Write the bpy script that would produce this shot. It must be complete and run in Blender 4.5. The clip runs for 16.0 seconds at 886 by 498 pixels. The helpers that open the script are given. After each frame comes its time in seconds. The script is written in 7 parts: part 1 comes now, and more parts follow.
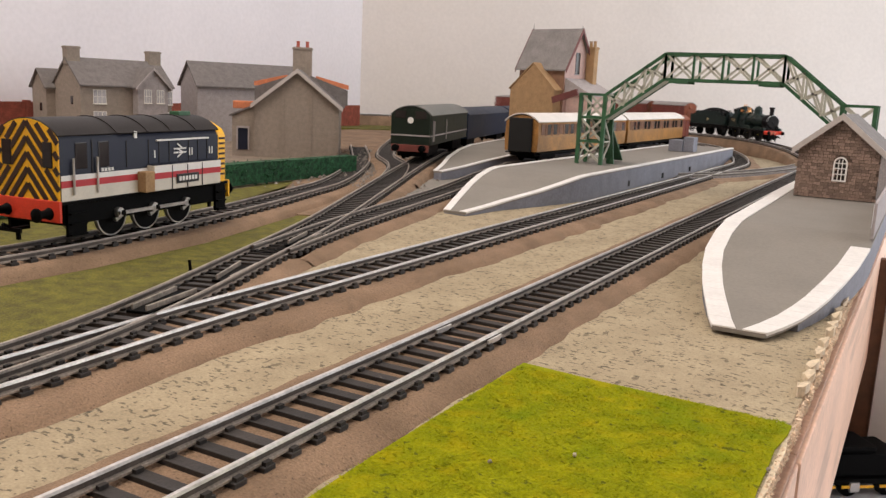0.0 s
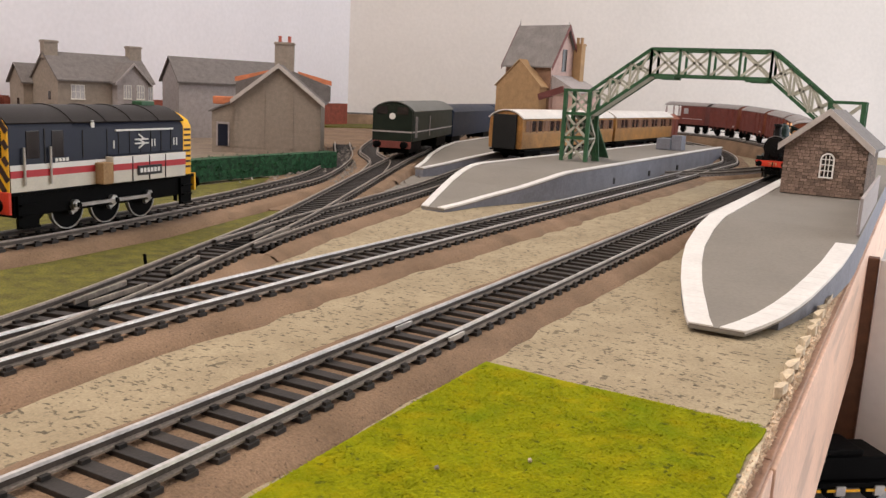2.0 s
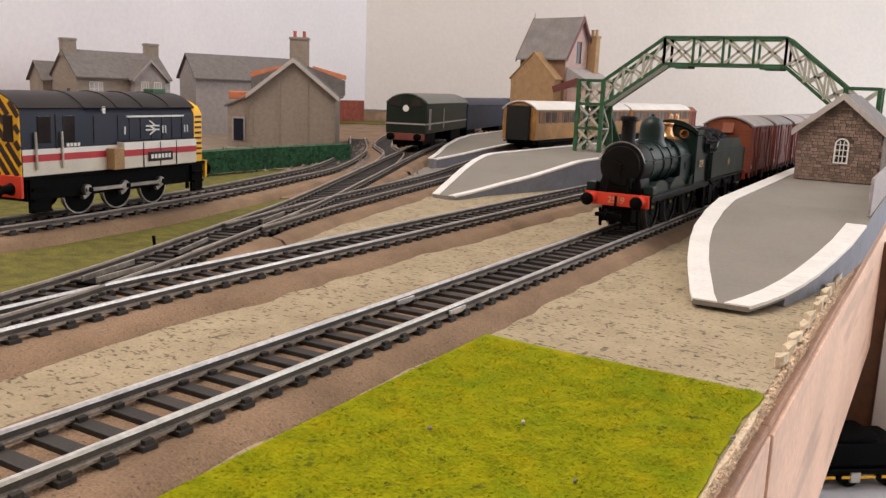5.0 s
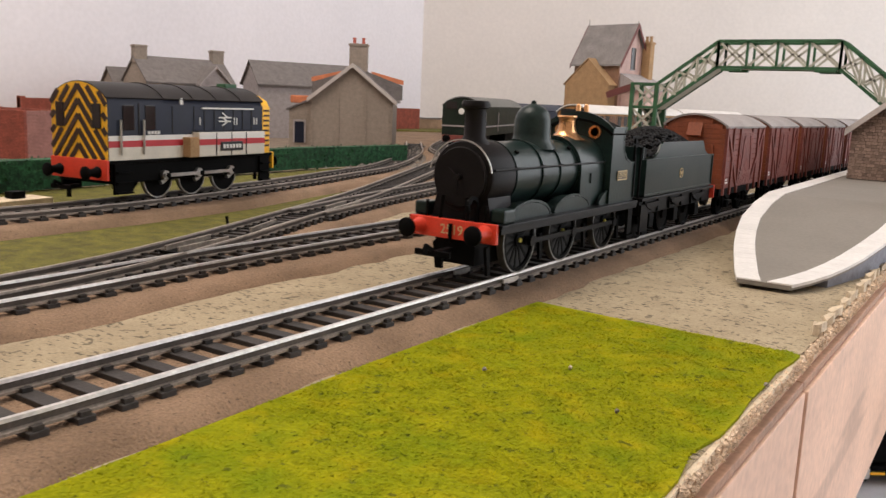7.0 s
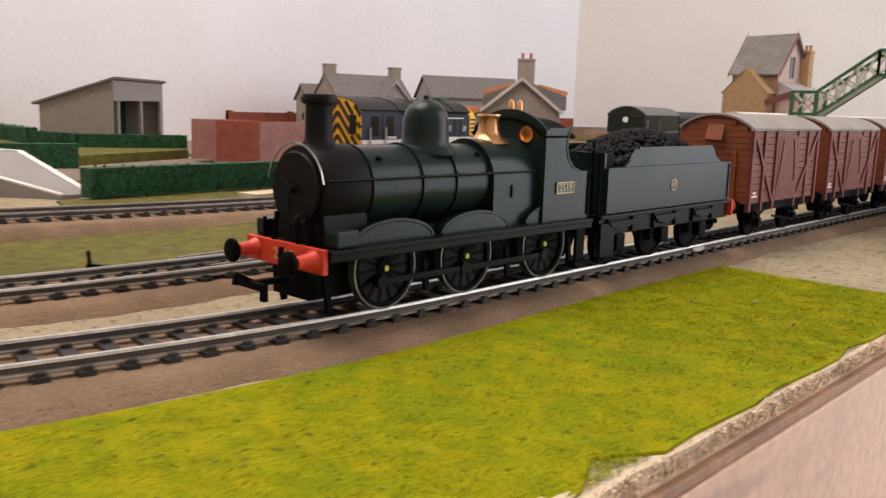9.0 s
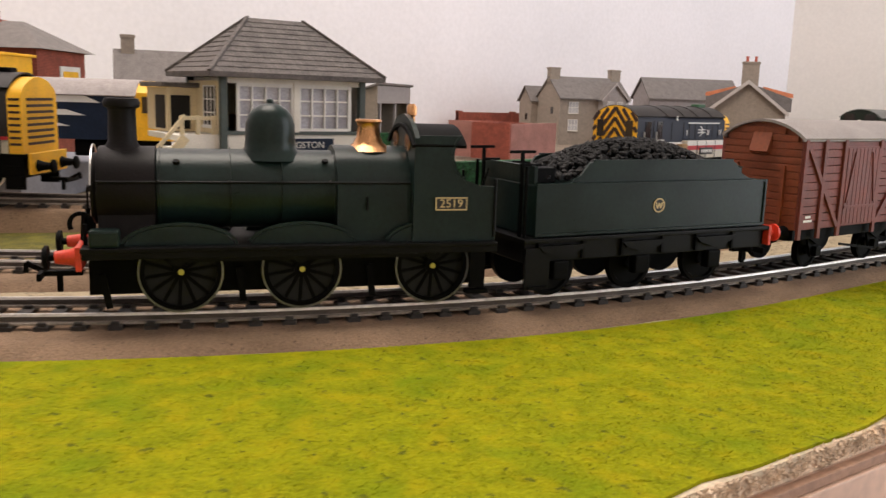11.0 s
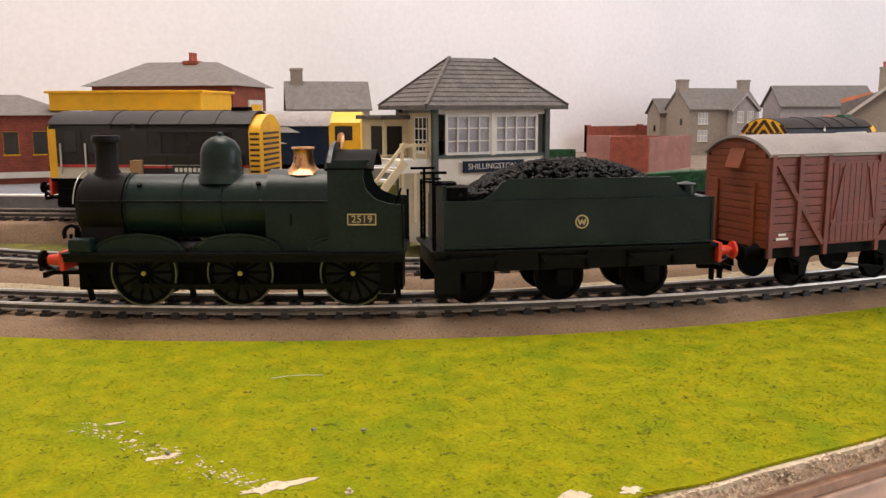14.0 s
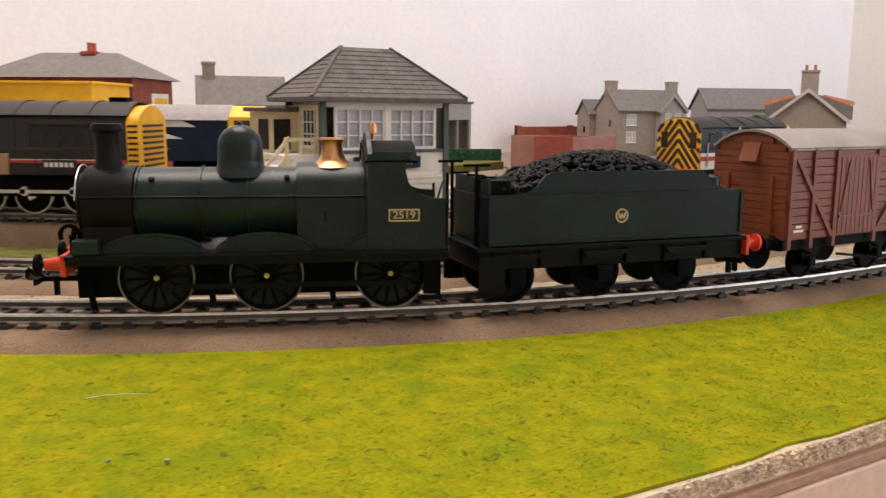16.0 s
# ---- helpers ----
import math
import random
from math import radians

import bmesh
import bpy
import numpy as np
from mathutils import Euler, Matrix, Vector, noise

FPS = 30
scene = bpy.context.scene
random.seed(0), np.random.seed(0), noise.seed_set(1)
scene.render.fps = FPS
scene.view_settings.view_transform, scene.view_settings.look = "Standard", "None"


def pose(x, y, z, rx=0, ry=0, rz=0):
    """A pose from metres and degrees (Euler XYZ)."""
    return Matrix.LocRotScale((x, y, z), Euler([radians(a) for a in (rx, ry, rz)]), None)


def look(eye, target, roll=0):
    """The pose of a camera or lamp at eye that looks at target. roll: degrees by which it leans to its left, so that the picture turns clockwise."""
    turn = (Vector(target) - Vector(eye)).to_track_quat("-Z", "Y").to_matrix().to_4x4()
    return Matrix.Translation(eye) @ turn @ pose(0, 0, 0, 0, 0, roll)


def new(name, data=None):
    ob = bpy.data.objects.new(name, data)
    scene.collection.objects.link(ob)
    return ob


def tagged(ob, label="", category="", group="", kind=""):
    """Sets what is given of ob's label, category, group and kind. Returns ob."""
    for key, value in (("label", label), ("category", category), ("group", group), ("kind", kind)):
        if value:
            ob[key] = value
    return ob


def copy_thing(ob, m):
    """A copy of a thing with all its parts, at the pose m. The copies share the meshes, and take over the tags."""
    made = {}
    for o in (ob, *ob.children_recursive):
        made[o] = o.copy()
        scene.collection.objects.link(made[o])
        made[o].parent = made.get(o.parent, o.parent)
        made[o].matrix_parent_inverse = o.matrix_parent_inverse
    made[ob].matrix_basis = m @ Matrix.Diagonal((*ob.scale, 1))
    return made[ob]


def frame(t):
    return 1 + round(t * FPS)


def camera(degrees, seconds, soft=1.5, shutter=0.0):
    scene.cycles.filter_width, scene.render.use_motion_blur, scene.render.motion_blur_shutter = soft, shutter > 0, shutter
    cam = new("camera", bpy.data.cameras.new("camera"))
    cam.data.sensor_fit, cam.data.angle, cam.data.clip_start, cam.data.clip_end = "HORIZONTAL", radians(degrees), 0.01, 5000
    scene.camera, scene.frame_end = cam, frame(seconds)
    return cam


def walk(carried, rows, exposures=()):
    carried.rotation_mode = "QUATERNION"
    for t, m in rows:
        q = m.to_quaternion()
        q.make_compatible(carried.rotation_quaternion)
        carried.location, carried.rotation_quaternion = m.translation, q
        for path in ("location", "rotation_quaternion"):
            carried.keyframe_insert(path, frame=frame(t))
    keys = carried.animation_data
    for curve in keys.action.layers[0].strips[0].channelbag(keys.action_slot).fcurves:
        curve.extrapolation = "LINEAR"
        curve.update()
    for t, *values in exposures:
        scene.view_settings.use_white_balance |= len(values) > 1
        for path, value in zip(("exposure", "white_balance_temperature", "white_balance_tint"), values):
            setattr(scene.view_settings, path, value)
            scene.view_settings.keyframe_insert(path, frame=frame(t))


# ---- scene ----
cam = camera(55.0, 16.0, soft=1.4, shutter=0.4)
PATH = [
    (0, (0.1168, -0.2276, 0.0725), (-0.3615, 0.6310, -0.1121), 2.65),
    (0.5, (0.1169, -0.2273, 0.0706), (-0.3580, 0.6341, -0.1096), 3.05),
    (1, (0.1180, -0.2246, 0.0689), (-0.3554, 0.6362, -0.1181), 2.93),
    (1.5, (0.1162, -0.2178, 0.0671), (-0.3591, 0.6413, -0.1230), 3.05),
    (2, (0.1188, -0.2108, 0.0677), (-0.3526, 0.6520, -0.1150), 2.89),
    (2.5, (0.1214, -0.2084, 0.0677), (-0.3534, 0.6535, -0.1110), 2.73),
    (3, (0.1219, -0.2077, 0.0640), (-0.3522, 0.6537, -0.1183), 2.83),
    (3.5, (0.1222, -0.2082, 0.0623), (-0.3548, 0.6518, -0.1191), 2.86),
    (4, (0.1231, -0.2086, 0.0604), (-0.3574, 0.6489, -0.1237), 2.89),
    (4.2, (0.1239, -0.2090, 0.0610), (-0.3612, 0.6457, -0.1244), 2.62),
    (6.3, (0.1276, -0.2178, 0.0567), (-0.3835, 0.6229, -0.1225), 2.81),
    (6.5, (0.1299, -0.2218, 0.0552), (-0.3906, 0.6141, -0.1194), 2.92),
    (7, (0.1348, -0.2269, 0.0519), (-0.4108, 0.5934, -0.1197), 2.49),
    (7.5, (0.1434, -0.2468, 0.0547), (-0.4429, 0.5479, -0.1027), 1.92),
    (8, (0.1510, -0.2691, 0.0531), (-0.4693, 0.5006, -0.0984), 1.91),
    (8.5, (0.1566, -0.2851, 0.0518), (-0.4885, 0.4622, -0.1077), 1.65),
    (9, (0.1616, -0.3093, 0.0504), (-0.5118, 0.4113, -0.1149), 1.79),
    (9.5, (0.1670, -0.3355, 0.0529), (-0.5445, 0.3468, -0.1153), 1.55),
    (10, (0.1721, -0.3641, 0.0553), (-0.5733, 0.2816, -0.1110), 1.34),
    (10.2, (0.1728, -0.3724, 0.0545), (-0.5878, 0.2548, -0.1137), 1.64),
    (12.3, (0.1925, -0.4504, 0.0563), (-0.6617, 0.0442, -0.1039), 1.08),
    (12.5, (0.1942, -0.4567, 0.0558), (-0.6682, 0.0255, -0.0986), 1.21),
    (13, (0.1970, -0.4649, 0.0544), (-0.6760, -0.0033, -0.1031), 1.09),
    (13.5, (0.1994, -0.4636, 0.0561), (-0.6754, -0.0053, -0.1014), 0.53),
    (14, (0.2018, -0.4585, 0.0600), (-0.6719, 0.0003, -0.1018), -0.18),
    (14.5, (0.1994, -0.4570, 0.0576), (-0.6709, 0.0085, -0.1033), 0.48),
    (15, (0.1988, -0.4526, 0.0568), (-0.6678, 0.0195, -0.1051), 0.79),
    (15.5, (0.1982, -0.4446, 0.0576), (-0.6590, 0.0448, -0.1027), 0.57),
    (16, (0.1934, -0.4285, 0.0564), (-0.6480, 0.0878, -0.1035), 0.44),
]
walk(cam, [(t, look(eye, target, roll)) for t, eye, target, roll in PATH], exposures=((0, -0.2), (4, -0.2), (7, -0.16), (10, -0.08), (12.3, 0.05), (16, 0.05)))

# ---- world and light ----
world = bpy.data.worlds.new("world")
scene.world = world
world.use_nodes = True
world.node_tree.nodes["Background"].inputs[0].default_value = (0.9, 0.93, 1.0, 1)
world.node_tree.nodes["Background"].inputs[1].default_value = 0.3


def area_lamp(name, x, y, z, target, sx, sy, watts, colour):
    d = bpy.data.lights.new(name, "AREA")
    d.shape, d.size, d.size_y, d.energy, d.color = "RECTANGLE", sx, sy, watts, colour
    ob = new(name, d)
    ob.matrix_world = look((x, y, z), target)
    return ob


area_lamp("ceiling_lamp_light", -0.38, -0.3, 1.36, (-0.38, -0.3, 0), 0.8, 0.8, 20.5, (1.0, 0.885, 0.785))
area_lamp("window_light", 0.69, 0.98, 0.25, (-0.4, 0.45, 0.0), 1.3, 1.25, 16, (0.95, 0.965, 1.0))


# ---- materials ----
def rgb(c, k=1.0):
    return (min(1, c[0] * k), min(1, c[1] * k), min(1, c[2] * k), 1)


def mat(name, col, rough=0.6, metal=0.0, var=0.15, scale=120, fine=1500, bump=0.15, col2=None, amount=0.5, spec=0.5, island=0.0):
    """A surface with variation at two scales; scale and fine count features per metre."""
    m = bpy.data.materials.new(name)
    m.use_nodes = True
    nt = m.node_tree
    n, l = nt.nodes, nt.links
    b = n["Principled BSDF"]
    tc = n.new("ShaderNodeTexCoord")
    n1 = n.new("ShaderNodeTexNoise")
    n1.inputs["Scale"].default_value, n1.inputs["Detail"].default_value = scale, 4
    n2 = n.new("ShaderNodeTexNoise")
    n2.inputs["Scale"].default_value, n2.inputs["Detail"].default_value = fine, 3
    l.new(tc.outputs["Object"], n1.inputs["Vector"])
    l.new(tc.outputs["Object"], n2.inputs["Vector"])
    r1 = n.new("ShaderNodeValToRGB")
    r1.color_ramp.elements[0].position, r1.color_ramp.elements[1].position = 0.5 - 0.35 * amount, 0.5 + 0.35 * amount
    r1.color_ramp.elements[0].color = rgb(col, 1 - var)
    r1.color_ramp.elements[1].color = rgb(col2 if col2 else col, 1 + (0 if col2 else var))
    l.new(n1.outputs["Fac"], r1.inputs["Fac"])
    r2 = n.new("ShaderNodeMapRange")
    r2.inputs[1].default_value, r2.inputs[2].default_value = 0.3, 0.7
    r2.inputs[3].default_value, r2.inputs[4].default_value = 1 - var, 1 + var
    l.new(n2.outputs["Fac"], r2.inputs[0])
    mx = n.new("ShaderNodeMix")
    mx.data_type, mx.blend_type = "RGBA", "MULTIPLY"
    mx.inputs["Factor"].default_value = 1.0
    l.new(r1.outputs["Color"], mx.inputs["A"])
    l.new(r2.outputs[0], mx.inputs["B"])
    out = mx.outputs["Result"]
    if island:
        oi = n.new("ShaderNodeObjectInfo")
        r3 = n.new("ShaderNodeMapRange")
        r3.inputs[3].default_value, r3.inputs[4].default_value = 1 - island, 1 + island
        l.new(oi.outputs["Random"], r3.inputs[0])
        m2 = n.new("ShaderNodeMix")
        m2.data_type, m2.blend_type = "RGBA", "MULTIPLY"
        m2.inputs["Factor"].default_value = 1.0
        l.new(out, m2.inputs["A"])
        l.new(r3.outputs[0], m2.inputs["B"])
        out = m2.outputs["Result"]
    l.new(out, b.inputs["Base Color"])
    rr = n.new("ShaderNodeMapRange")
    rr.inputs[3].default_value, rr.inputs[4].default_value = max(0.03, rough - 0.08), min(1, rough + 0.08)
    l.new(n1.outputs["Fac"], rr.inputs[0])
    l.new(rr.outputs[0], b.inputs["Roughness"])
    b.inputs["Metallic"].default_value = metal
    b.inputs["Specular IOR Level"].default_value = spec
    if bump:
        bp = n.new("ShaderNodeBump")
        bp.inputs["Strength"].default_value, bp.inputs["Distance"].default_value = min(1, bump), 0.0006
        l.new(n2.outputs["Fac"], bp.inputs["Height"])
        l.new(bp.outputs["Normal"], b.inputs["Normal"])
    return m


def add_pattern(m, kind, sx, sy, depth, dark, mortar):
    """Lays brick or stone courses over a material: sx by sy millimetres a piece, seen from the side of an upright wall."""
    nt = m.node_tree
    n, l = nt.nodes, nt.links
    b = n["Principled BSDF"]
    src = b.inputs["Base Color"].links[0].from_socket
    geo = n.new("ShaderNodeTexCoord")
    sep = n.new("ShaderNodeSeparateXYZ")
    l.new(geo.outputs["Object"], sep.inputs[0])
    add = n.new("ShaderNodeMath")
    l.new(sep.outputs[0], add.inputs[0])
    l.new(sep.outputs[1], add.inputs[1])
    comb = n.new("ShaderNodeCombineXYZ")
    l.new(add.outputs[0], comb.inputs[0])
    l.new(sep.outputs[2], comb.inputs[1])
    br = n.new("ShaderNodeTexBrick")
    br.inputs["Scale"].default_value = 1000.0 / sx
    br.inputs["Brick Width"].default_value, br.inputs["Row Height"].default_value = 1.0, sy / sx
    br.inputs["Mortar Size"].default_value = mortar
    br.inputs["Color1"].default_value, br.inputs["Color2"].default_value = (1, 1, 1, 1), (dark, dark, dark, 1)
    br.inputs["Mortar"].default_value = (0.6, 0.58, 0.55, 1)
    l.new(comb.outputs[0], br.inputs["Vector"])
    mx = n.new("ShaderNodeMix")
    mx.data_type, mx.blend_type = "RGBA", "MULTIPLY"
    mx.inputs["Factor"].default_value = 1.0
    l.new(src, mx.inputs["A"])
    l.new(br.outputs["Color"], mx.inputs["B"])
    l.new(mx.outputs["Result"], b.inputs["Base Color"])
    return m


M_wall = mat("wall_paint", (0.74, 0.695, 0.665), 0.8, var=0.03, scale=6, fine=160, bump=0.3)
M_wall_l = mat("wall_paint_left", (0.86, 0.83, 0.87), 0.8, var=0.03, scale=5, fine=160, bump=0.2)
M_ceil = mat("ceiling_paint", (0.82, 0.8, 0.78), 0.9, var=0.03)
M_floor = mat("floor_carpet", (0.07, 0.06, 0.055), 0.95, var=0.2)
M_nearwall = mat("cream_room_wall", (0.72, 0.68, 0.65), 0.9, var=0.05, scale=6, fine=160, bump=0.2)
M_sand = mat("chipboard_ground", (0.345, 0.275, 0.175), 0.95, var=0.14, scale=60, fine=1500, bump=0.9, col2=(0.45, 0.37, 0.245), amount=0.9)

def add_flecks(m, scale, stretch, level, dark):
    """Short dark flecks, longer one way."""
    nt = m.node_tree
    n, l = nt.nodes, nt.links
    b = n["Principled BSDF"]
    src = b.inputs["Base Color"].links[0].from_socket
    tc, mp, nz, rp, mx = n.new("ShaderNodeTexCoord"), n.new("ShaderNodeMapping"), n.new("ShaderNodeTexNoise"), n.new("ShaderNodeValToRGB"), n.new("ShaderNodeMix")
    mp.inputs["Scale"].default_value = stretch
    nz.inputs["Scale"].default_value, nz.inputs["Detail"].default_value = scale, 2
    rp.color_ramp.elements[0].position, rp.color_ramp.elements[1].position = level - 0.04, level + 0.02
    rp.color_ramp.elements[0].color, rp.color_ramp.elements[1].color = (dark, dark, dark, 1), (1, 1, 1, 1)
    mx.data_type, mx.blend_type = "RGBA", "MULTIPLY"
    mx.inputs["Factor"].default_value = 1.0
    l.new(tc.outputs["Object"], mp.inputs["Vector"])
    l.new(mp.outputs["Vector"], nz.inputs["Vector"])
    l.new(nz.outputs["Fac"], rp.inputs["Fac"])
    l.new(src, mx.inputs["A"])
    l.new(rp.outputs["Color"], mx.inputs["B"])
    l.new(mx.outputs["Result"], b.inputs["Base Color"])
    return m


add_flecks(add_flecks(M_sand, 800, (0.5, 1.0, 1.0), 0.385, 0.36), 480, (1.0, 0.45, 1.0), 0.34, 0.5)
M_bed = add_flecks(mat("brown_roadbed", (0.235, 0.150, 0.09), 0.92, var=0.22, scale=45, fine=1700, bump=1.0, col2=(0.29, 0.19, 0.12)), 1100, (1.0, 1.0, 1.0), 0.34, 0.5)
M_yard = mat("grey_yard", (0.215, 0.165, 0.125), 0.9, var=0.2, scale=60, fine=900, bump=0.5)
M_ballast = mat("grey_ballast", (0.17, 0.145, 0.12), 0.9, var=0.4, scale=260, fine=900, bump=0.4, col2=(0.30, 0.27, 0.24))
M_rail = mat("steel_rail", (0.62, 0.60, 0.58), 0.36, metal=0.6, var=0.15, scale=150, fine=900, bump=0.1)
M_railside = mat("dull_rail_side", (0.27, 0.235, 0.205), 0.55, metal=0.3, var=0.25)
# same rail steel, darkened for the shade under the railhead
M_railweb = mat("shaded_rail_web", (0.085, 0.07, 0.06), 0.6, metal=0.2, var=0.25)
M_raildull = mat("dull_worn_rail", (0.36, 0.315, 0.27), 0.45, metal=0.4, var=0.25, scale=150, fine=900, bump=0.05)
M_sleeper = mat("dark_sleeper", (0.022, 0.018, 0.016), 0.6, var=0.3, island=0.3)


def add_patches(m, scale, low, high, colour, amount):
    """Soft patches of a second colour."""
    nt = m.node_tree
    n, l = nt.nodes, nt.links
    b = n["Principled BSDF"]
    src = b.inputs["Base Color"].links[0].from_socket
    tc, nz, rg, mx = n.new("ShaderNodeTexCoord"), n.new("ShaderNodeTexNoise"), n.new("ShaderNodeMapRange"), n.new("ShaderNodeMix")
    nz.inputs["Scale"].default_value, nz.inputs["Detail"].default_value = scale, 5
    rg.inputs[1].default_value, rg.inputs[2].default_value = low, high
    rg.inputs[4].default_value = amount
    mx.data_type = "RGBA"
    mx.inputs["B"].default_value = rgb(colour)
    l.new(tc.outputs["Object"], nz.inputs["Vector"])
    l.new(nz.outputs["Fac"], rg.inputs[0])
    l.new(rg.outputs[0], mx.inputs["Factor"])
    l.new(src, mx.inputs["A"])
    l.new(mx.outputs["Result"], b.inputs["Base Color"])
    return m


def turf(m):
    add_patches(m, 140, 0.5, 0.68, (0.38, 0.31, 0.004), 0.55)
    add_patches(m, 60, 0.52, 0.70, (0.16, 0.225, 0.004), 0.75)
    return add_patches(m, 420, 0.63, 0.70, (0.09, 0.10, 0.012), 0.8)


M_palesleeper = mat("pale_grey_sleeper", (0.30, 0.29, 0.31), 0.7, var=0.2)
M_grassmat = turf(mat("lime_grass_mat", (0.25, 0.275, 0.004), 0.95, var=0.16, scale=160, fine=1100, bump=0.6, col2=(0.29, 0.295, 0.005), spec=0.1))
M_blade = turf(mat("lime_grass_fibre", (0.265, 0.295, 0.004), 0.95, var=0.18, scale=160, fine=700, bump=0, col2=(0.315, 0.32, 0.005), spec=0.1))
M_olive = mat("olive_turf", (0.115, 0.105, 0.014), 0.95, var=0.35, scale=150, fine=1200, bump=0.9)
M_wood = add_flecks(mat("pine_fascia", (0.77, 0.52, 0.385), 0.55, var=0.1, scale=18, fine=300, bump=0.15), 60, (1.0, 0.12, 1.0), 0.40, 0.8)
M_ply = mat("brown_ply_edge", (0.40, 0.24, 0.16), 0.7, var=0.15, scale=60, fine=500, bump=0.3)
M_cork = mat("crumbled_cork", (0.78, 0.62, 0.46), 0.95, var=0.2, scale=300, fine=1500, bump=0.5)
M_plaster = mat("torn_plaster", (0.66, 0.55, 0.40), 0.9, var=0.12, scale=200, fine=900, bump=0.6)
M_plat = mat("grey_platform_card", (0.225, 0.205, 0.18), 0.85, var=0.06, scale=40, fine=700, bump=0.1)
M_platside = mat("blue_grey_platform_side", (0.19, 0.195, 0.23), 0.8, var=0.12, scale=60, fine=500, bump=0.2)
M_white = mat("white_platform_edge", (0.74, 0.72, 0.70), 0.7, var=0.05, scale=80, fine=600, bump=0.1)
M_stone = add_pattern(mat("brown_rubble_stone", (0.15, 0.105, 0.08), 0.9, var=0.25, scale=250, fine=900, bump=0.5), "b", 4.6, 2.6, 0.3, 0.6, 0.05)
M_greystone = mat("grey_card_stone", (0.285, 0.238, 0.198), 0.9, var=0.10, scale=250, fine=900, bump=0.4)
M_greywall = mat("pale_grey_card_wall", (0.35, 0.315, 0.31), 0.9, var=0.1, scale=200, fine=700, bump=0.2)
M_slate = mat("grey_slate_roof", (0.165, 0.148, 0.142), 0.85, var=0.15, scale=200, fine=900, bump=0.3)
M_orange = mat("orange_tile", (0.62, 0.21, 0.10), 0.8, var=0.12, scale=200)
M_pot = mat("red_chimney_pot", (0.42, 0.10, 0.07), 0.8, var=0.15)
M_redbrick = add_pattern(mat("dark_red_brick", (0.34, 0.085, 0.055), 0.85, var=0.2, scale=120, fine=800, bump=0.3), "b", 3.0, 1.0, 0.3, 0.8, 0.06)
# paler copy of the red brick, for faces that catch the light
M_pinkbrick = add_pattern(mat("lit_pink_brick", (0.42, 0.20, 0.17), 0.85, var=0.15, scale=80, fine=800, bump=0.3), "b", 3.0, 1.0, 0.3, 0.85, 0.06)
M_tan = mat("tan_brick", (0.37, 0.23, 0.115), 0.85, var=0.12, scale=150, fine=900, bump=0.3)
M_pinkwall = mat("pink_tile_wall", (0.52, 0.36, 0.32), 0.85, var=0.1, scale=120, fine=900, bump=0.3)
M_hedge = mat("hedge_green", (0.008, 0.055, 0.020), 0.9, var=0.5, scale=300, fine=900, bump=0.5, col2=(0.022, 0.11, 0.042))
M_black = mat("matt_black", (0.002, 0.002, 0.0022), 0.6, var=0.25, bump=0.1, spec=0.07)
M_satin = mat("satin_black", (0.003, 0.003, 0.0035), 0.42, var=0.25, bump=0.05, spec=0.14)
# near-black: painted shade of openings and gaps, also the black gangway
M_dark = mat("opening_shade_and_black", (0.004, 0.004, 0.004), 0.8, var=0.1, bump=0)
M_logreen = mat("dark_loco_green", (0.0095, 0.0205, 0.0185), 0.31, var=0.2, scale=90, fine=900, bump=0.06, spec=0.24)
M_smoke = mat("smokebox_grey_black", (0.008, 0.0065, 0.007), 0.46, var=0.2, scale=120, bump=0.08, spec=0.13)
M_red = mat("bufferbeam_red", (0.68, 0.05, 0.022), 0.45, var=0.1, bump=0.05)
M_brass = mat("copper_brass", (0.62, 0.33, 0.15), 0.28, metal=0.9, var=0.15, bump=0.05)
M_steel = mat("bright_steel", (0.58, 0.57, 0.55), 0.32, metal=0.9, var=0.12, bump=0.05)
M_coal = mat("coal", (0.005, 0.0045, 0.005), 0.55, var=0.5, scale=400, fine=1500, bump=0.6, spec=0.2)
# one bauxite twice: pinker as window-lit sides, more orange as lamp-lit ends
M_vanred = mat("bauxite_van", (0.180, 0.043, 0.032), 0.62, var=0.15, scale=120, fine=900, bump=0.2)
M_vanwarm = mat("bauxite_warm_lit", (0.215, 0.052, 0.017), 0.62, var=0.15, scale=120, fine=900, bump=0.2)
M_vanroof = mat("grey_van_roof", (0.30, 0.27, 0.26), 0.7, var=0.12, scale=60, bump=0.2)
M_navy = mat("navy_grey_body", (0.012, 0.015, 0.030), 0.5, var=0.15, scale=80, bump=0.05, spec=0.22)
M_roofgrey = mat("dark_grey_roof", (0.024, 0.021, 0.021), 0.55, var=0.15, scale=80, bump=0.08, spec=0.3)
M_yellow = mat("warning_yellow", (0.95, 0.50, 0.02), 0.5, var=0.1, bump=0.05)
M_cream = mat("off_white_band", (0.66, 0.62, 0.54), 0.5, var=0.06, bump=0.05)
M_stripe = mat("red_stripe", (0.48, 0.03, 0.04), 0.45, var=0.08, bump=0.03)
M_chev = mat("chevron_brown", (0.035, 0.012, 0.009), 0.5, var=0.1, bump=0.03)
M_white2 = mat("white_paint", (0.78, 0.77, 0.74), 0.5, var=0.04, bump=0.03)
M_plate = mat("black_nameplate", (0.012, 0.012, 0.014), 0.35, var=0.1, bump=0)
M_gilt = mat("gilt_lettering", (0.60, 0.46, 0.24), 0.45, var=0.1, bump=0)
M_teak = mat("teak_coach", (0.34, 0.165, 0.045), 0.45, var=0.25, scale=90, fine=700, bump=0.1)
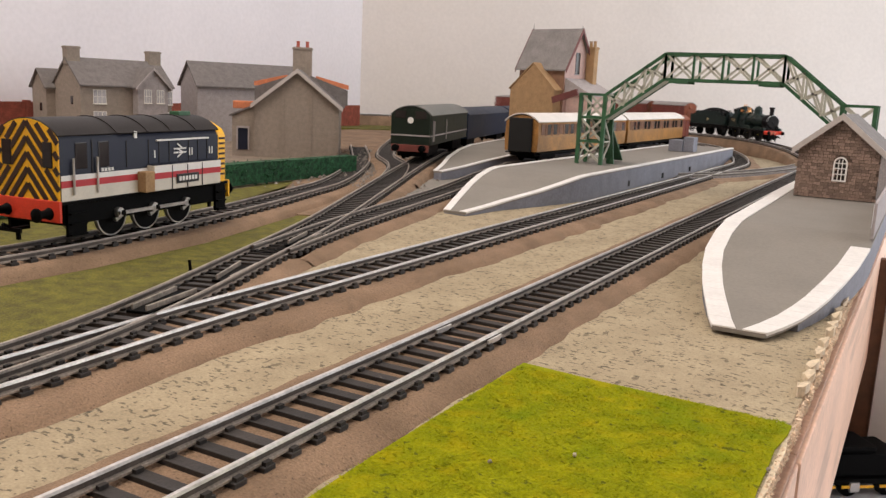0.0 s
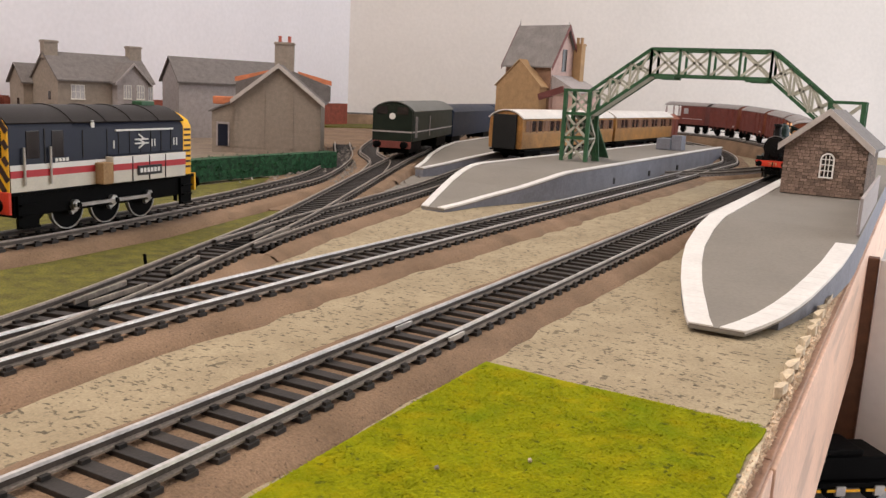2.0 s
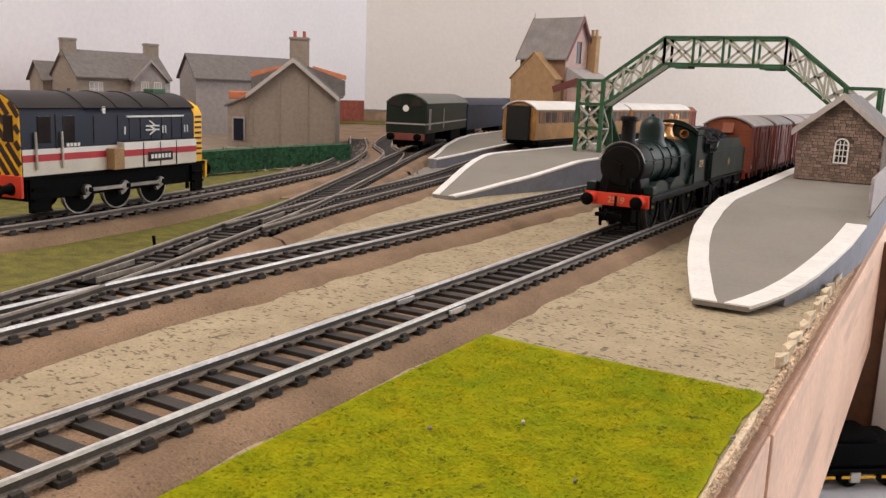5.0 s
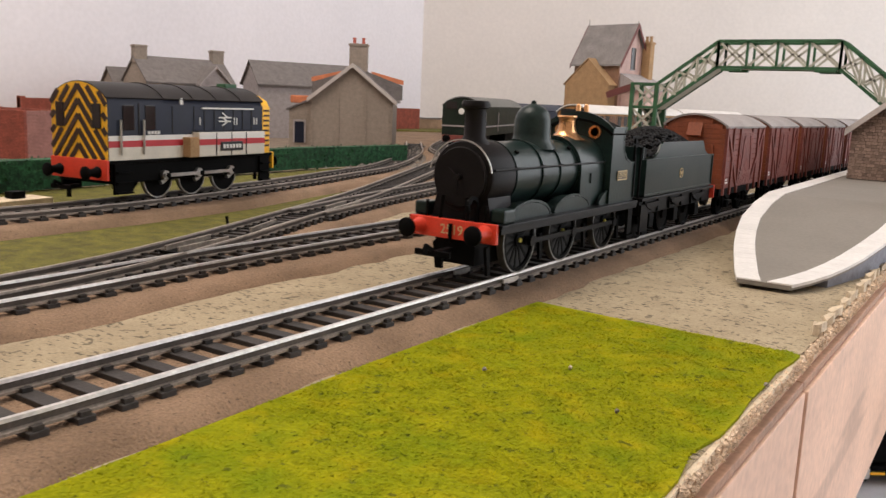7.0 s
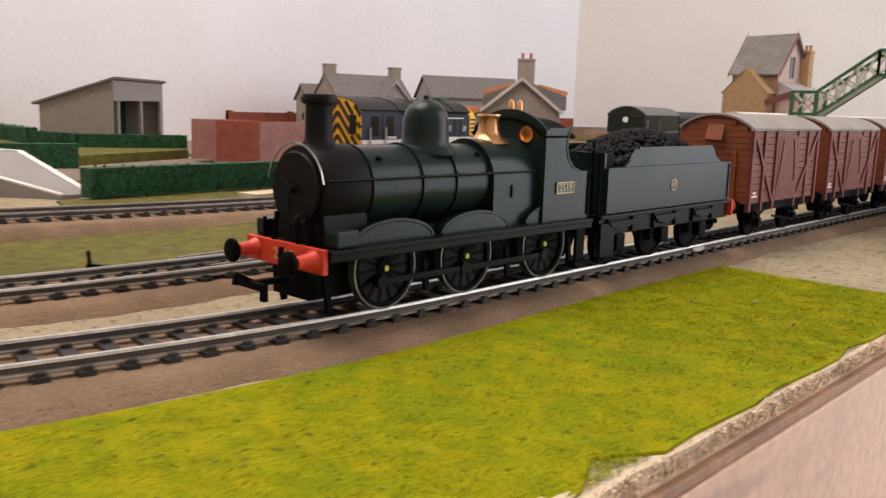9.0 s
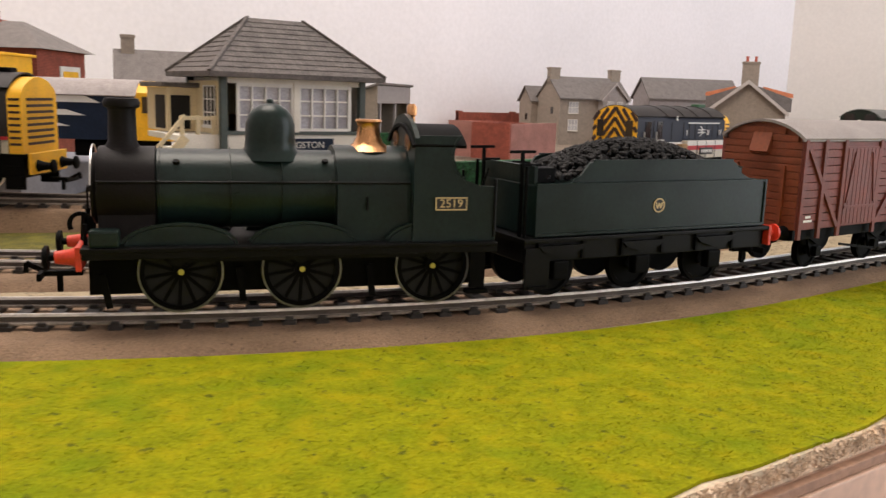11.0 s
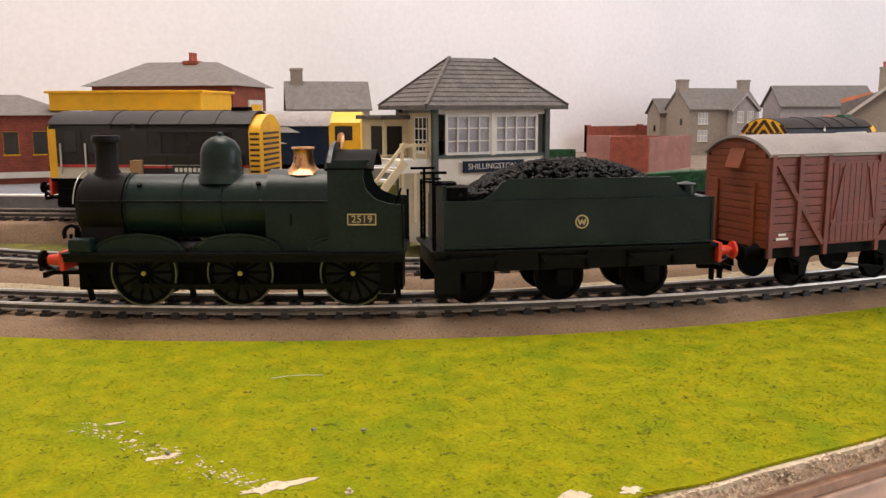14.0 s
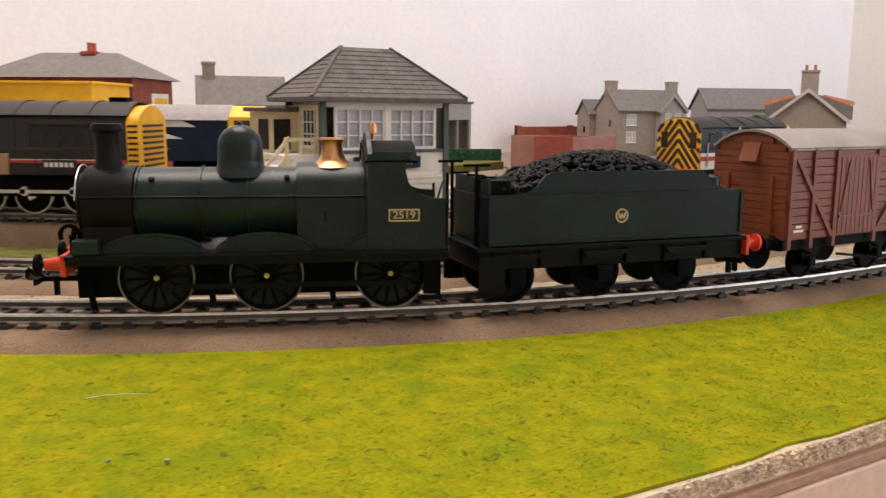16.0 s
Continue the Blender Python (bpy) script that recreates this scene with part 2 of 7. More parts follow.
M_coachroof = mat("white_coach_roof", (0.72, 0.68, 0.64), 0.6, var=0.06, scale=50)
M_glassdark = mat("dark_glass", (0.03, 0.025, 0.025), 0.12, var=0.1, bump=0)
M_dgreen = mat("diesel_green", (0.010, 0.017, 0.011), 0.5, var=0.15, bump=0.05, spec=0.25)
M_bridge = mat("bridge_green", (0.026, 0.098, 0.040), 0.5, var=0.2, scale=200, bump=0.1)
M_bridgeg = mat("bridge_stone_grey", (0.44, 0.43, 0.36), 0.7, var=0.12, scale=200, bump=0.1)
M_sbcream = mat("signal_box_cream", (0.80, 0.77, 0.70), 0.7, var=0.06, scale=100, bump=0.1)
M_sbyellow = mat("signal_box_yellowed", (0.70, 0.59, 0.38), 0.7, var=0.1, scale=100, bump=0.1)
M_sbgreen = mat("signal_box_green_grey", (0.075, 0.095, 0.09), 0.6, var=0.15, scale=100, bump=0.1)
M_sbroof = mat("signal_box_slate", (0.125, 0.110, 0.105), 0.85, var=0.25, scale=200, fine=900, bump=0.4)
M_pane = mat("hazy_pane", (0.45, 0.44, 0.46), 0.1, var=0.2, scale=60, bump=0)
M_canopy = mat("yellow_canopy", (0.88, 0.47, 0.012), 0.6, var=0.08, bump=0.05)
M_blue = mat("rail_blue", (0.010, 0.020, 0.045), 0.5, var=0.15, bump=0.05, spec=0.25)
M_paper = mat("white_paper", (0.75, 0.76, 0.82), 0.8, var=0.04, bump=0.05)
M_door = mat("dark_brown_timber", (0.16, 0.07, 0.035), 0.6, var=0.2, bump=0.2)


# ---- mesh helpers: all sizes in millimetres ----
def nb():
    return bmesh.new()


def box(bm, x0, x1, y0, y1, z0, z1, bevel=0.0):
    r = bmesh.ops.create_cube(bm, size=1.0)
    vs = r["verts"]
    for v in vs:
        v.co = Vector(((x0 + x1) / 2 + v.co.x * (x1 - x0), (y0 + y1) / 2 + v.co.y * (y1 - y0), (z0 + z1) / 2 + v.co.z * (z1 - z0)))
    if bevel:
        es = list({e for v in vs for e in v.link_edges})
        bmesh.ops.bevel(bm, geom=es, offset=bevel, segments=2, affect="EDGES", profile=0.6)
    return bm


def bar(bm, a, b, w, h):
    """A square bar from a to b."""
    a, b = Vector(a), Vector(b)
    d = b - a
    q = d.to_track_quat("Y", "Z").to_matrix()
    vs = bmesh.ops.create_cube(bm, size=1.0)["verts"]
    for v in vs:
        v.co = (a + b) / 2 + q @ Vector((v.co.x * w, v.co.y * d.length, v.co.z * h))
    return bm


def cyl(bm, a, b, r, seg=16, r2=None):
    a, b = Vector(a), Vector(b)
    d = b - a
    q = d.to_track_quat("Z", "Y").to_matrix()
    vs = bmesh.ops.create_cone(bm, cap_ends=True, segments=seg, radius1=r, radius2=r if r2 is None else r2, depth=d.length)["verts"]
    for v in vs:
        v.co = (a + b) / 2 + q @ v.co
    return bm


def lathe(bm, prof, cx, cy, seg=20, axis="z"):
    """Turns (radius, height) pairs about an axis through (cx, cy); axis y: height runs along y and the centre is (x, z)."""
    rings = []
    for r, h in prof:
        ring = []
        for i in range(seg):
            a = 2 * math.pi * i / seg
            c, s = r * math.cos(a), r * math.sin(a)
            ring.append(bm.verts.new((cx + c, cy + s, h) if axis == "z" else (cx + c, h, cy + s) if axis == "y" else (h, cx + c, cy + s)))
        rings.append(ring)
    for p, q in zip(rings, rings[1:]):
        for i in range(seg):
            j = (i + 1) % seg
            bm.faces.new((p[i], p[j], q[j], q[i]))
    bm.faces.new(rings[0])
    bm.faces.new(rings[-1])
    return bm


def prism(bm, pts, a, b, axis="y"):
    """A closed outline, carried from a to b along an axis."""
    def at(p, h):
        return {"y": (p[0], h, p[1]), "x": (h, p[0], p[1]), "z": (p[0], p[1], h)}[axis]
    lo = [bm.verts.new(at(p, a)) for p in pts]
    hi = [bm.verts.new(at(p, b)) for p in pts]
    n = len(pts)
    for i in range(n):
        bm.faces.new((lo[i], lo[(i + 1) % n], hi[(i + 1) % n], hi[i]))
    bm.faces.new(lo)
    bm.faces.new(hi)
    return bm


def arc(cx, cy, r, a0, a1, n):
    return [(cx + r * math.cos(radians(a0 + (a1 - a0) * i / n)), cy + r * math.sin(radians(a0 + (a1 - a0) * i / n))) for i in range(n + 1)]


def mesh_of(bm, name, material, smooth=False):
    bmesh.ops.recalc_face_normals(bm, faces=bm.faces)
    for v in bm.verts:
        v.co *= 0.001
    me = bpy.data.meshes.new(name)
    bm.to_mesh(me)
    bm.free()
    me.materials.append(material)
    if smooth:
        me.polygons.foreach_set("use_smooth", [True] * len(me.polygons))
        me.set_sharp_from_angle(angle=radians(38))
    return me


def part(name, bm, material, parent, label="", smooth=False):
    ob = new(name, mesh_of(bm, name, material, smooth))
    ob.parent = parent
    return tagged(ob, label)


def thing(name, label, category, x=0, y=0, z=0, rz=0, group=""):
    ob = new(name)
    ob.empty_display_size = 0.02
    ob.matrix_world = pose(x * 0.001, y * 0.001, z * 0.001, 0, 0, rz)
    return tagged(ob, label, category, group)


def solid(name, bm, material, label, category="", kind="", smooth=False, x=0, y=0, z=0, rz=0, group=""):
    ob = new(name, mesh_of(bm, name, material, smooth))
    ob.matrix_world = pose(x * 0.001, y * 0.001, z * 0.001, 0, 0, rz)
    return tagged(ob, label, category, group, kind)


def text_bm(body, size):
    c = bpy.data.curves.new("lettering", "FONT")
    c.body, c.size, c.extrude, c.align_x, c.align_y = body, size, 0.12, "CENTER", "CENTER"
    ob = bpy.data.objects.new("lettering", c)
    scene.collection.objects.link(ob)
    me = bpy.data.meshes.new_from_object(ob.evaluated_get(bpy.context.evaluated_depsgraph_get()))
    bpy.data.objects.remove(ob)
    bpy.data.curves.remove(c)
    bm = bmesh.new()
    bm.from_mesh(me)
    bpy.data.meshes.remove(me)
    return bm


# ---- lines of the tracks ----
def line_a(s):
    """The front line: where it runs at s (it climbs round the far curve), and its way with growing s."""
    u = min(1.0, max(0.0, (s - 780) / 520))
    z = 18 * u * u * (3 - 2 * u)
    if s > 860:
        a = (s - 860) / 490
        return Vector((-490 + 490 * math.cos(a), 860 + 490 * math.sin(a), z)), Vector((-math.sin(a), math.cos(a), 0))
    if s < -143:
        a = (-143 - s) / 511
        return Vector((-511 + 511 * math.cos(a), -143 - 511 * math.sin(a), 0)), Vector((math.sin(a), math.cos(a), 0))
    return Vector((0, s, z)), Vector((0, 1, 0))


def spline(pts, step=5.0):
    """Points at even steps on a smooth line through pts."""
    p = [Vector(q if len(q) == 3 else (*q, 0)) for q in pts]
    p = [2 * p[0] - p[1], *p, 2 * p[-1] - p[-2]]
    fine = []
    for a, b, c, d in zip(p, p[1:], p[2:], p[3:]):
        for i in range(30):
            t = i / 30
            fine.append(0.5 * ((2 * b) + (c - a) * t + (2 * a - 5 * b + 4 * c - d) * t * t + (3 * b - a - 3 * c + d) * t ** 3))
    fine.append(p[-2])
    out, left = [fine[0]], step
    for a, b in zip(fine, fine[1:]):
        d = (b - a).length
        while d >= left and d > 0:
            a = a + (b - a) * (left / d)
            out.append(a)
            d, left = (b - a).length, step
        left -= d
    return out


LINE_A = [line_a(s)[0] for s in range(-520, 2100, 5)]
LINE_B = spline([(-300, -540), (-198, -452), (-140, -385), (-100, -310), (-80, -240), (-73, -180), (-73, -110), (-76, -50), (-77, 0), (-77, 200), (-77, 700), (-85, 900, 1), (-150, 1080, 6), (-280, 1210, 11)])
LINE_X = spline([(-88, 628, 0.6), (-68, 672, 0.6), (-42, 755, 0.6), (-20, 850, 1.2), (-13, 905, 2)])
LINE_C = spline([(-76, -170), (-79, -130), (-84, -90), (-92, -55), (-105, -15), (-122, 31), (-148, 101), (-172, 159), (-213, 258, 2), (-298, 464, 6), (-420, 760, 6), (-500, 950, 6)])
LINE_D = spline([(-131, 60), (-140, 95), (-150, 134), (-167, 214), (-191, 329), (-204, 411, 4), (-212, 480, 7), (-215, 560, 8), (-215, 1060, 8), (-230, 1180, 8)])
LINE_S = spline([(-420, -610, 8), (-330, -494, 8), (-282, -425, 8), (-250, -381, 8), (-222, -328, 7), (-206, -250, 5), (-198, -150, 3), (-194, -60, 2), (-196, 0, 2), (-205, 60, 2), (-222, 140, 2), (-242, 210, 2), (-279, 309, 1), (-372, 473, 0), (-500, 650, 0)])
LINE_E = spline([(-240, 325, 3), (-300, 430, 4), (-380, 530, 3), (-470, 680, 2), (-560, 850, 2), (-640, 1050, 2)])


# ---- room ----
def room():
    b = nb()
    prism(b, [(-880, 1193), (-870, 1203), (700, 1970), (700, 1960)], -900, 1400, "z")
    solid("wall_end", b, M_wall, "cream textured end wall of the room", kind="structure")
    solid("wall_back", box(nb(), -892, -880, -1700, 1193, -900, 1400), M_wall_l, "pale painted long wall behind the layout", kind="structure")
    solid("wall_short", box(nb(), -892, 700, -1712, -1700, -900, 1400), M_nearwall, "cream short wall of the room", kind="structure")
    b = nb()
    box(b, 700, 712, -1712, 340, -900, 1400)
    box(b, 700, 712, 1640, 1980, -900, 1400)
    box(b, 700, 712, 340, 1640, -900, -390)
    box(b, 700, 712, 340, 1640, 900, 1400)
    solid("wall_near", b, M_nearwall, "cream wall with a tall window opening", kind="structure")
    solid("floor", box(nb(), -892, 712, -1712, 1990, -912, -900), M_floor, "dark carpeted floor", kind="structure")
    solid("ceiling", box(nb(), -892, 712, -1712, 1990, 1400, 1412), M_ceil, "white ceiling", kind="structure")


def sheet(name, pts, z0, z1, material, label, category="", kind="structure"):
    return solid(name, prism(nb(), pts, z0, z1, "z"), material, label, category, kind)


def grid_sheet(name, x0, x1, y0, y1, step, z, rough, material, label):
    """A fine sheet of uneven ground."""
    nx, ny = int((x1 - x0) / step), int((y1 - y0) / step)
    vs = []
    for j in range(ny + 1):
        for i in range(nx + 1):
            x, y = x0 + (x1 - x0) * i / nx, y0 + (y1 - y0) * j / ny
            h = rough * (noise.noise((x * 0.03, y * 0.03, 1)) + 0.5 * noise.noise((x * 0.15, y * 0.15, 2)))
            vs.append((x * 0.001, y * 0.001, (z + h) * 0.001))
    fs = [(j * (nx + 1) + i, j * (nx + 1) + i + 1, (j + 1) * (nx + 1) + i + 1, (j + 1) * (nx + 1) + i) for j in range(ny) for i in range(nx)]
    me = bpy.data.meshes.new(name)
    me.from_pydata(vs, [], fs)
    me.materials.append(material)
    me.polygons.foreach_set("use_smooth", [True] * len(me.polygons))
    return tagged(new(name, me), label, kind="structure")


EDGE = 98


def board():
    # the deck under the scenery, then the sandy skin
    solid("baseboard_deck", box(nb(), -878, EDGE - 1, -640, 1420, -40, -11.5), M_wood, "pine baseboard deck of the model railway", "baseboard", "structure")
    grid_sheet("ground", -878, EDGE - 2, -640, 1420, 9, -7.0, 0.5, M_sand, "sandy scatter ground of the model railway")
    # cork edge: many crumbs
    rng = np.random.default_rng(8)
    n = 17000
    y = rng.uniform(-520, 520, n)
    ico = np.array([(0, 0, 1), (0.9, 0, 0.1), (0.1, 0.9, -0.1), (-0.9, 0.1, 0), (0, -0.9, 0.1), (0, 0, -1)])
    tri = np.array([(0, 1, 2), (0, 2, 3), (0, 3, 4), (0, 4, 1), (5, 2, 1), (5, 3, 2), (5, 4, 3), (5, 1, 4)])
    wave = np.array([1.3 * noise.noise((v * 0.05, 0, 7)) + 0.7 * noise.noise((v * 0.25, 3, 7)) for v in y])
    c = np.c_[EDGE - 0.9 + 0.6 * wave + rng.uniform(-0.9, 0.35, n), y, rng.uniform(-10.6, -7.0, n)]
    size = rng.uniform(0.2, 0.62, (n, 1, 1)) * rng.uniform(0.6, 1.4, (n, 1, 3))
    vs = (c[:, None, :] + ico[None] * size + rng.uniform(-0.2, 0.2, (n, 6, 3))).reshape(-1, 3) * 0.001
    fs = (tri[None] + 6 * np.arange(n)[:, None, None]).reshape(-1, 3)
    me = bpy.data.meshes.new("cork_edge")
    me.from_pydata(vs.tolist(), [], fs.tolist())
    me.materials.append(M_cork)
    tagged(new("cork_edge", me), "crumbling cork layer along the baseboard edge", "cork edge", kind="stuff")
    solid("cork_core", box(nb(), EDGE - 9, EDGE - 1.1, -640, 1400, -11.4, -7.9), M_cork, "cork underlay at the baseboard edge", "cork", "structure")
    fascia = thing("fascia", "pale pine fascia board with a ledge, along the layout edge", "fascia board")
    fascia["kind"] = "structure"
    y = -700
    for k, y1 in enumerate((-12, 640, 1400)):
        part("board", box(nb(), EDGE - 1, EDGE + (2.2 if k else 1.6), y, y1 - 0.6, -92, -13.9, 0.5), M_wood, fascia)
        part("ply_edge", box(nb(), EDGE - 2, EDGE + 0.9, y, y1 - 0.6, -13.8, -11.7, 0.3), M_ply, fascia)
        y = y1
    # torn plaster flakes along the edge
    r = random.Random(9)
    for k in range(15):
        y = 22 + k * 14 + r.uniform(-3, 3)
        b = nb()
        n = 9
        pts = []
        for i in range(n):
            a = 2 * math.pi * i / n
            pts.append((EDGE - 2.6 + 1.9 * math.cos(a) * r.uniform(0.6, 1.2), y + 4.4 * math.sin(a) * r.uniform(0.6, 1.2)))
        prism(b, pts, -7.4, -4.8 + r.uniform(-0.6, 0.5), "z")
        for v in b.verts:
            v.co.z += r.uniform(-0.5, 0.5) + (1.2 if v.co.x > EDGE - 2 else 0)
        solid("plaster_flake", b, M_plaster, "torn scrap of cream plaster cloth on the board edge", "plaster flake", group="plaster flakes on the edge")
    for x, y, sx, sy in ((61.5, -418, 3.2, 9.5), (89.7, -374.5, 3.5, 5.5), (38.5, -434, 2.4, 4.5), (69.8, -408, 1.2, 1.2), (94.5, -214, 4, 8), (15, -440, 1, 3), (92.5, -364, 2.5, 3)):
        b = nb()
        pts = [(x + sx * 0.6 * math.cos(a) * r.uniform(0.45, 1.3), y + sy * 0.7 * math.sin(a) * r.uniform(0.6, 1.3)) for a in [2 * math.pi * i / 22 for i in range(22)]]
        prism(b, pts, -6.6, -6.12, "z")
        solid("plaster_flake", b, M_plaster, "bare patch of cream plaster in the grass mat", "plaster flake", group="plaster flakes on the edge")


def verge(y):
    """How far the grass lies from the middle of the front line."""
    u = min(1.0, max(0.0, (-60 - y) / 220))
    return 20.9 + 6.2 * u * u * (3 - 2 * u)


def bed(name, line, left, right, ztop, label, seed, skip=1, zbot=-7.6, wob=1.5):
    """A raised roadbed with wavy flanks: line points, half widths of the top on the left and right."""
    vs, fs = [], []
    pts = line[::skip]
    r = random.Random(seed)
    for i, p in enumerate(pts):
        q = pts[min(i + 1, len(pts) - 1)] - pts[max(i - 1, 0)]
        q.z = 0
        q.normalize()
        n = Vector((-q.y, q.x, 0))
        wl = wob * (noise.noise((i * 0.11, seed, 0)) + 0.7 * noise.noise((i * 0.35, seed, 5)))
        wr = wob * (noise.noise((i * 0.11, seed, 9)) + 0.7 * noise.noise((i * 0.35, seed, 15)))
        zt = ztop + p.z
        rw = right + (verge(p.y) - 20.9 if name == "roadbed_front" else 0)
        for off, z in ((left + 5 + 1.5 * wl, zbot), (left + 1.5 + wl, zt - 0.9), (left - 2 + wl, zt), (-rw + 2 - wr, zt), (-rw - 1.5 - wr, zt - 0.9), (-rw - 5 - 1.5 * wr, zbot)):
            c = p + n * off
            vs.append((c.x * 0.001, c.y * 0.001, z * 0.001))
    k = 6
    for i in range(len(pts) - 1):
        for j in range(k - 1):
            a = i * k + j
            fs.append((a, a + 1, a + k + 1, a + k))
    me = bpy.data.meshes.new(name)
    me.from_pydata(vs, [], fs)
    me.materials.append(M_bed)
    me.polygons.foreach_set("use_smooth", [True] * len(me.polygons))
    return tagged(new(name, me), label, "roadbed", kind="structure")


SLEEPER = None


def track(line, label, pieces=True, pitch=8.3, gauge=16.5, length=22.8, bright=False, sleeper_m=None):
    """Two rails swept along the line, and sleepers as single pieces or joined."""
    t = thing("railway_track", label, "railway track")
    for side in (1, -1):
        vs, fs = [], []
        sec = ((0.45, 0), (0.6, -0.65), (0.25, -0.9), (0.25, -1.9), (1.15, -2.2), (1.15, -2.7), (-1.15, -2.7), (-1.15, -2.2), (-0.25, -1.9), (-0.25, -0.9), (-0.6, -0.65), (-0.45, 0))
        k = len(sec)
        for i, p in enumerate(line):
            q = line[min(i + 1, len(line) - 1)] - line[max(i - 1, 0)]
            q.z = 0
            q.normalize()
            n = Vector((-q.y, q.x, 0))
            for x, z in sec:
                c = p + n * (side * (gauge / 2 + 0.65) + x)
                vs.append((c.x * 0.001, c.y * 0.001, (c.z + z) * 0.001))
        for i in range(len(line) - 1):
            for j in range(k):
                a, b2 = i * k + j, i * k + (j + 1) % k
                fs.append((a, b2, b2 + k, a + k))
        me = bpy.data.meshes.new("rail")
        me.from_pydata(vs, [], fs)
        me.materials.append(M_rail if bright else M_raildull)
        me.materials.append(M_railside)
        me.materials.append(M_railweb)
        # slot 2: web faces below the head, shade put into their colour
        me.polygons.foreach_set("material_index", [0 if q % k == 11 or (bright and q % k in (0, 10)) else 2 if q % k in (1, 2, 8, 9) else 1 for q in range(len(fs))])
        ob = new("rail", me)
        ob.parent = t
    step = (line[1] - line[0]).length
    n = int(len(line) * step / pitch)
    joined = nb()
    global SLEEPER
    if SLEEPER is None:
        b = nb()
        box(b, -length / 2, length / 2, -1.75, 1.75, -4.4, -2.75, 0.2)
        for s in (1, -1):
            for o in (-1.7, 1.7):
                x = s * (gauge / 2 + 0.65) + o
                box(b, x - 0.55, x + 0.55, -1.0, 1.0, -2.8, -1.9)
        SLEEPER = mesh_of(b, "sleeper", M_sleeper)
    for i in range(n):
        f = i * pitch / step
        j = min(int(f), len(line) - 2)
        p = line[j].lerp(line[j + 1], f - j)
        q = line[j + 1] - line[j]
        rz = math.degrees(math.atan2(-q.x, q.y))
        if pieces and not sleeper_m and -480 < p.y < 900:
            ob = new("sleeper", SLEEPER)
            ob.parent = t
            ob.matrix_basis = pose(p.x * 0.001, p.y * 0.001, p.z * 0.001, 0, 0, rz)
        else:
            m = pose(p.x, p.y, p.z, 0, 0, rz)
            vs = bmesh.ops.create_cube(joined, size=1.0)["verts"]
            for v in vs:
                v.co = m @ Vector((v.co.x * length, v.co.y * 3.5, v.co.z * 1.6 - 3.6))
    if joined.verts:
        tagged(part("sleepers", joined, sleeper_m or M_sleeper, t), kind="stuff")
    return t


def tracks():
    a = track(LINE_A, "grey metal model track with black sleepers, front line", bright=True)
    for x in (-8.9, 8.9):
        for s in (-1.4, 1.4):
            part("fishplate", box(nb(), x + s - 0.3, x + s + 0.3, -6, 3, -2.2, -0.8), M_rail, a)
    track(LINE_B, "grey metal model track with black sleepers, second line", bright=True)
    track(LINE_C, "dark turnout track leading off towards the sidings", pitch=7.2)
    track(LINE_D, "track curving off behind the island platform", pitch=7.2)
    track(LINE_S, "siding track under the shunters")
    track(LINE_X, "pale grey plastic crossover between the two lines", pitch=7.2, sleeper_m=M_palesleeper)
    bed("roadbed_crossover", LINE_X, 13, 13, -3.9, "grey-brown roadbed under the crossover", 8)
    track(LINE_E, "dull siding track running to the back of the yard", pieces=False)
    bed("roadbed_yard", LINE_E, 17, 19, -3.6, "brown roadbed of the yard siding", 7)
    bed("roadbed_front", LINE_A, 19, 15.7, -3.9, "brown textured roadbed of the front line", 1)
    bed("roadbed_second", LINE_B, 16, 19, -3.9, "brown lumpy roadbed of the second line", 2, wob=2.6)
    bed("roadbed_turnout", LINE_C, 15, 17, -4.1, "brown roadbed of the turnout", 3)
    bed("roadbed_platform_line", LINE_D, 15, 17, -4.1, "brown roadbed beside the platform", 4)
    bed("roadbed_siding", LINE_S, 17, 19, -4.0, "brown roadbed of the siding", 6)
    # loose grey ballast in the throat of the yard
    r = random.Random(17)
    vs, fs = [], []
    for _ in range(1700):
        f = r.random()
        x, y = -250 - 190 * f + r.gauss(0, 26), 300 + 300 * f + r.gauss(0, 24)
        k, i = r.uniform(0.8, 2.6), len(vs)
        c = Vector((x, y, r.uniform(-5.2, -3.0)))
        for d in ((1, 0, 0), (0, 1, 0), (-1, 0, 0), (0, -1, 0), (0, 0, 1)):
            q = c + Vector(d) * k * r.uniform(0.6, 1.2)
            vs.append((q.x * 0.001, q.y * 0.001, q.z * 0.001))
        fs += [(i, i + 1, i + 4), (i + 1, i + 2, i + 4), (i + 2, i + 3, i + 4), (i + 3, i, i + 4)]
    me = bpy.data.meshes.new("ballast")
    me.from_pydata(vs, [], fs)
    me.materials.append(M_ballast)
    tagged(new("ballast", me), "loose grey and brown ballast chips in the yard", "ballast", kind="stuff")
    # turnout lever, frog plates and check rails
    for x, y in ((-127.5, 13), (-100, -190)):
        lev = thing("point_lever", "small black point lever beside the turnout", "point lever", x, y, -4, 20)
        part("base", box(nb(), -4, 4, -1, 1, 0, 1.4, 0.2), M_black, lev)
        part("lever", bar(nb(), (-3.4, 0, 1), (-3.9, 0, 5.5), 0.9, 0.9), M_black, lev)
        part("tie_bar", box(nb(), 3, 16, -1.2, 1.2, 0.6, 1.2), M_black, lev)
    for x, y, rz in ((-112, 18, 22), (-138, 92, 18), (-100, -30, 15)):
        fr = thing("turnout_frog", "black plastic turnout frog between the rails", "turnout frog", x, y, -2.8, rz)
        part("plate", box(nb(), -4.2, 4.2, -15, 15, 0, 1.0, 0.2), M_black, fr)
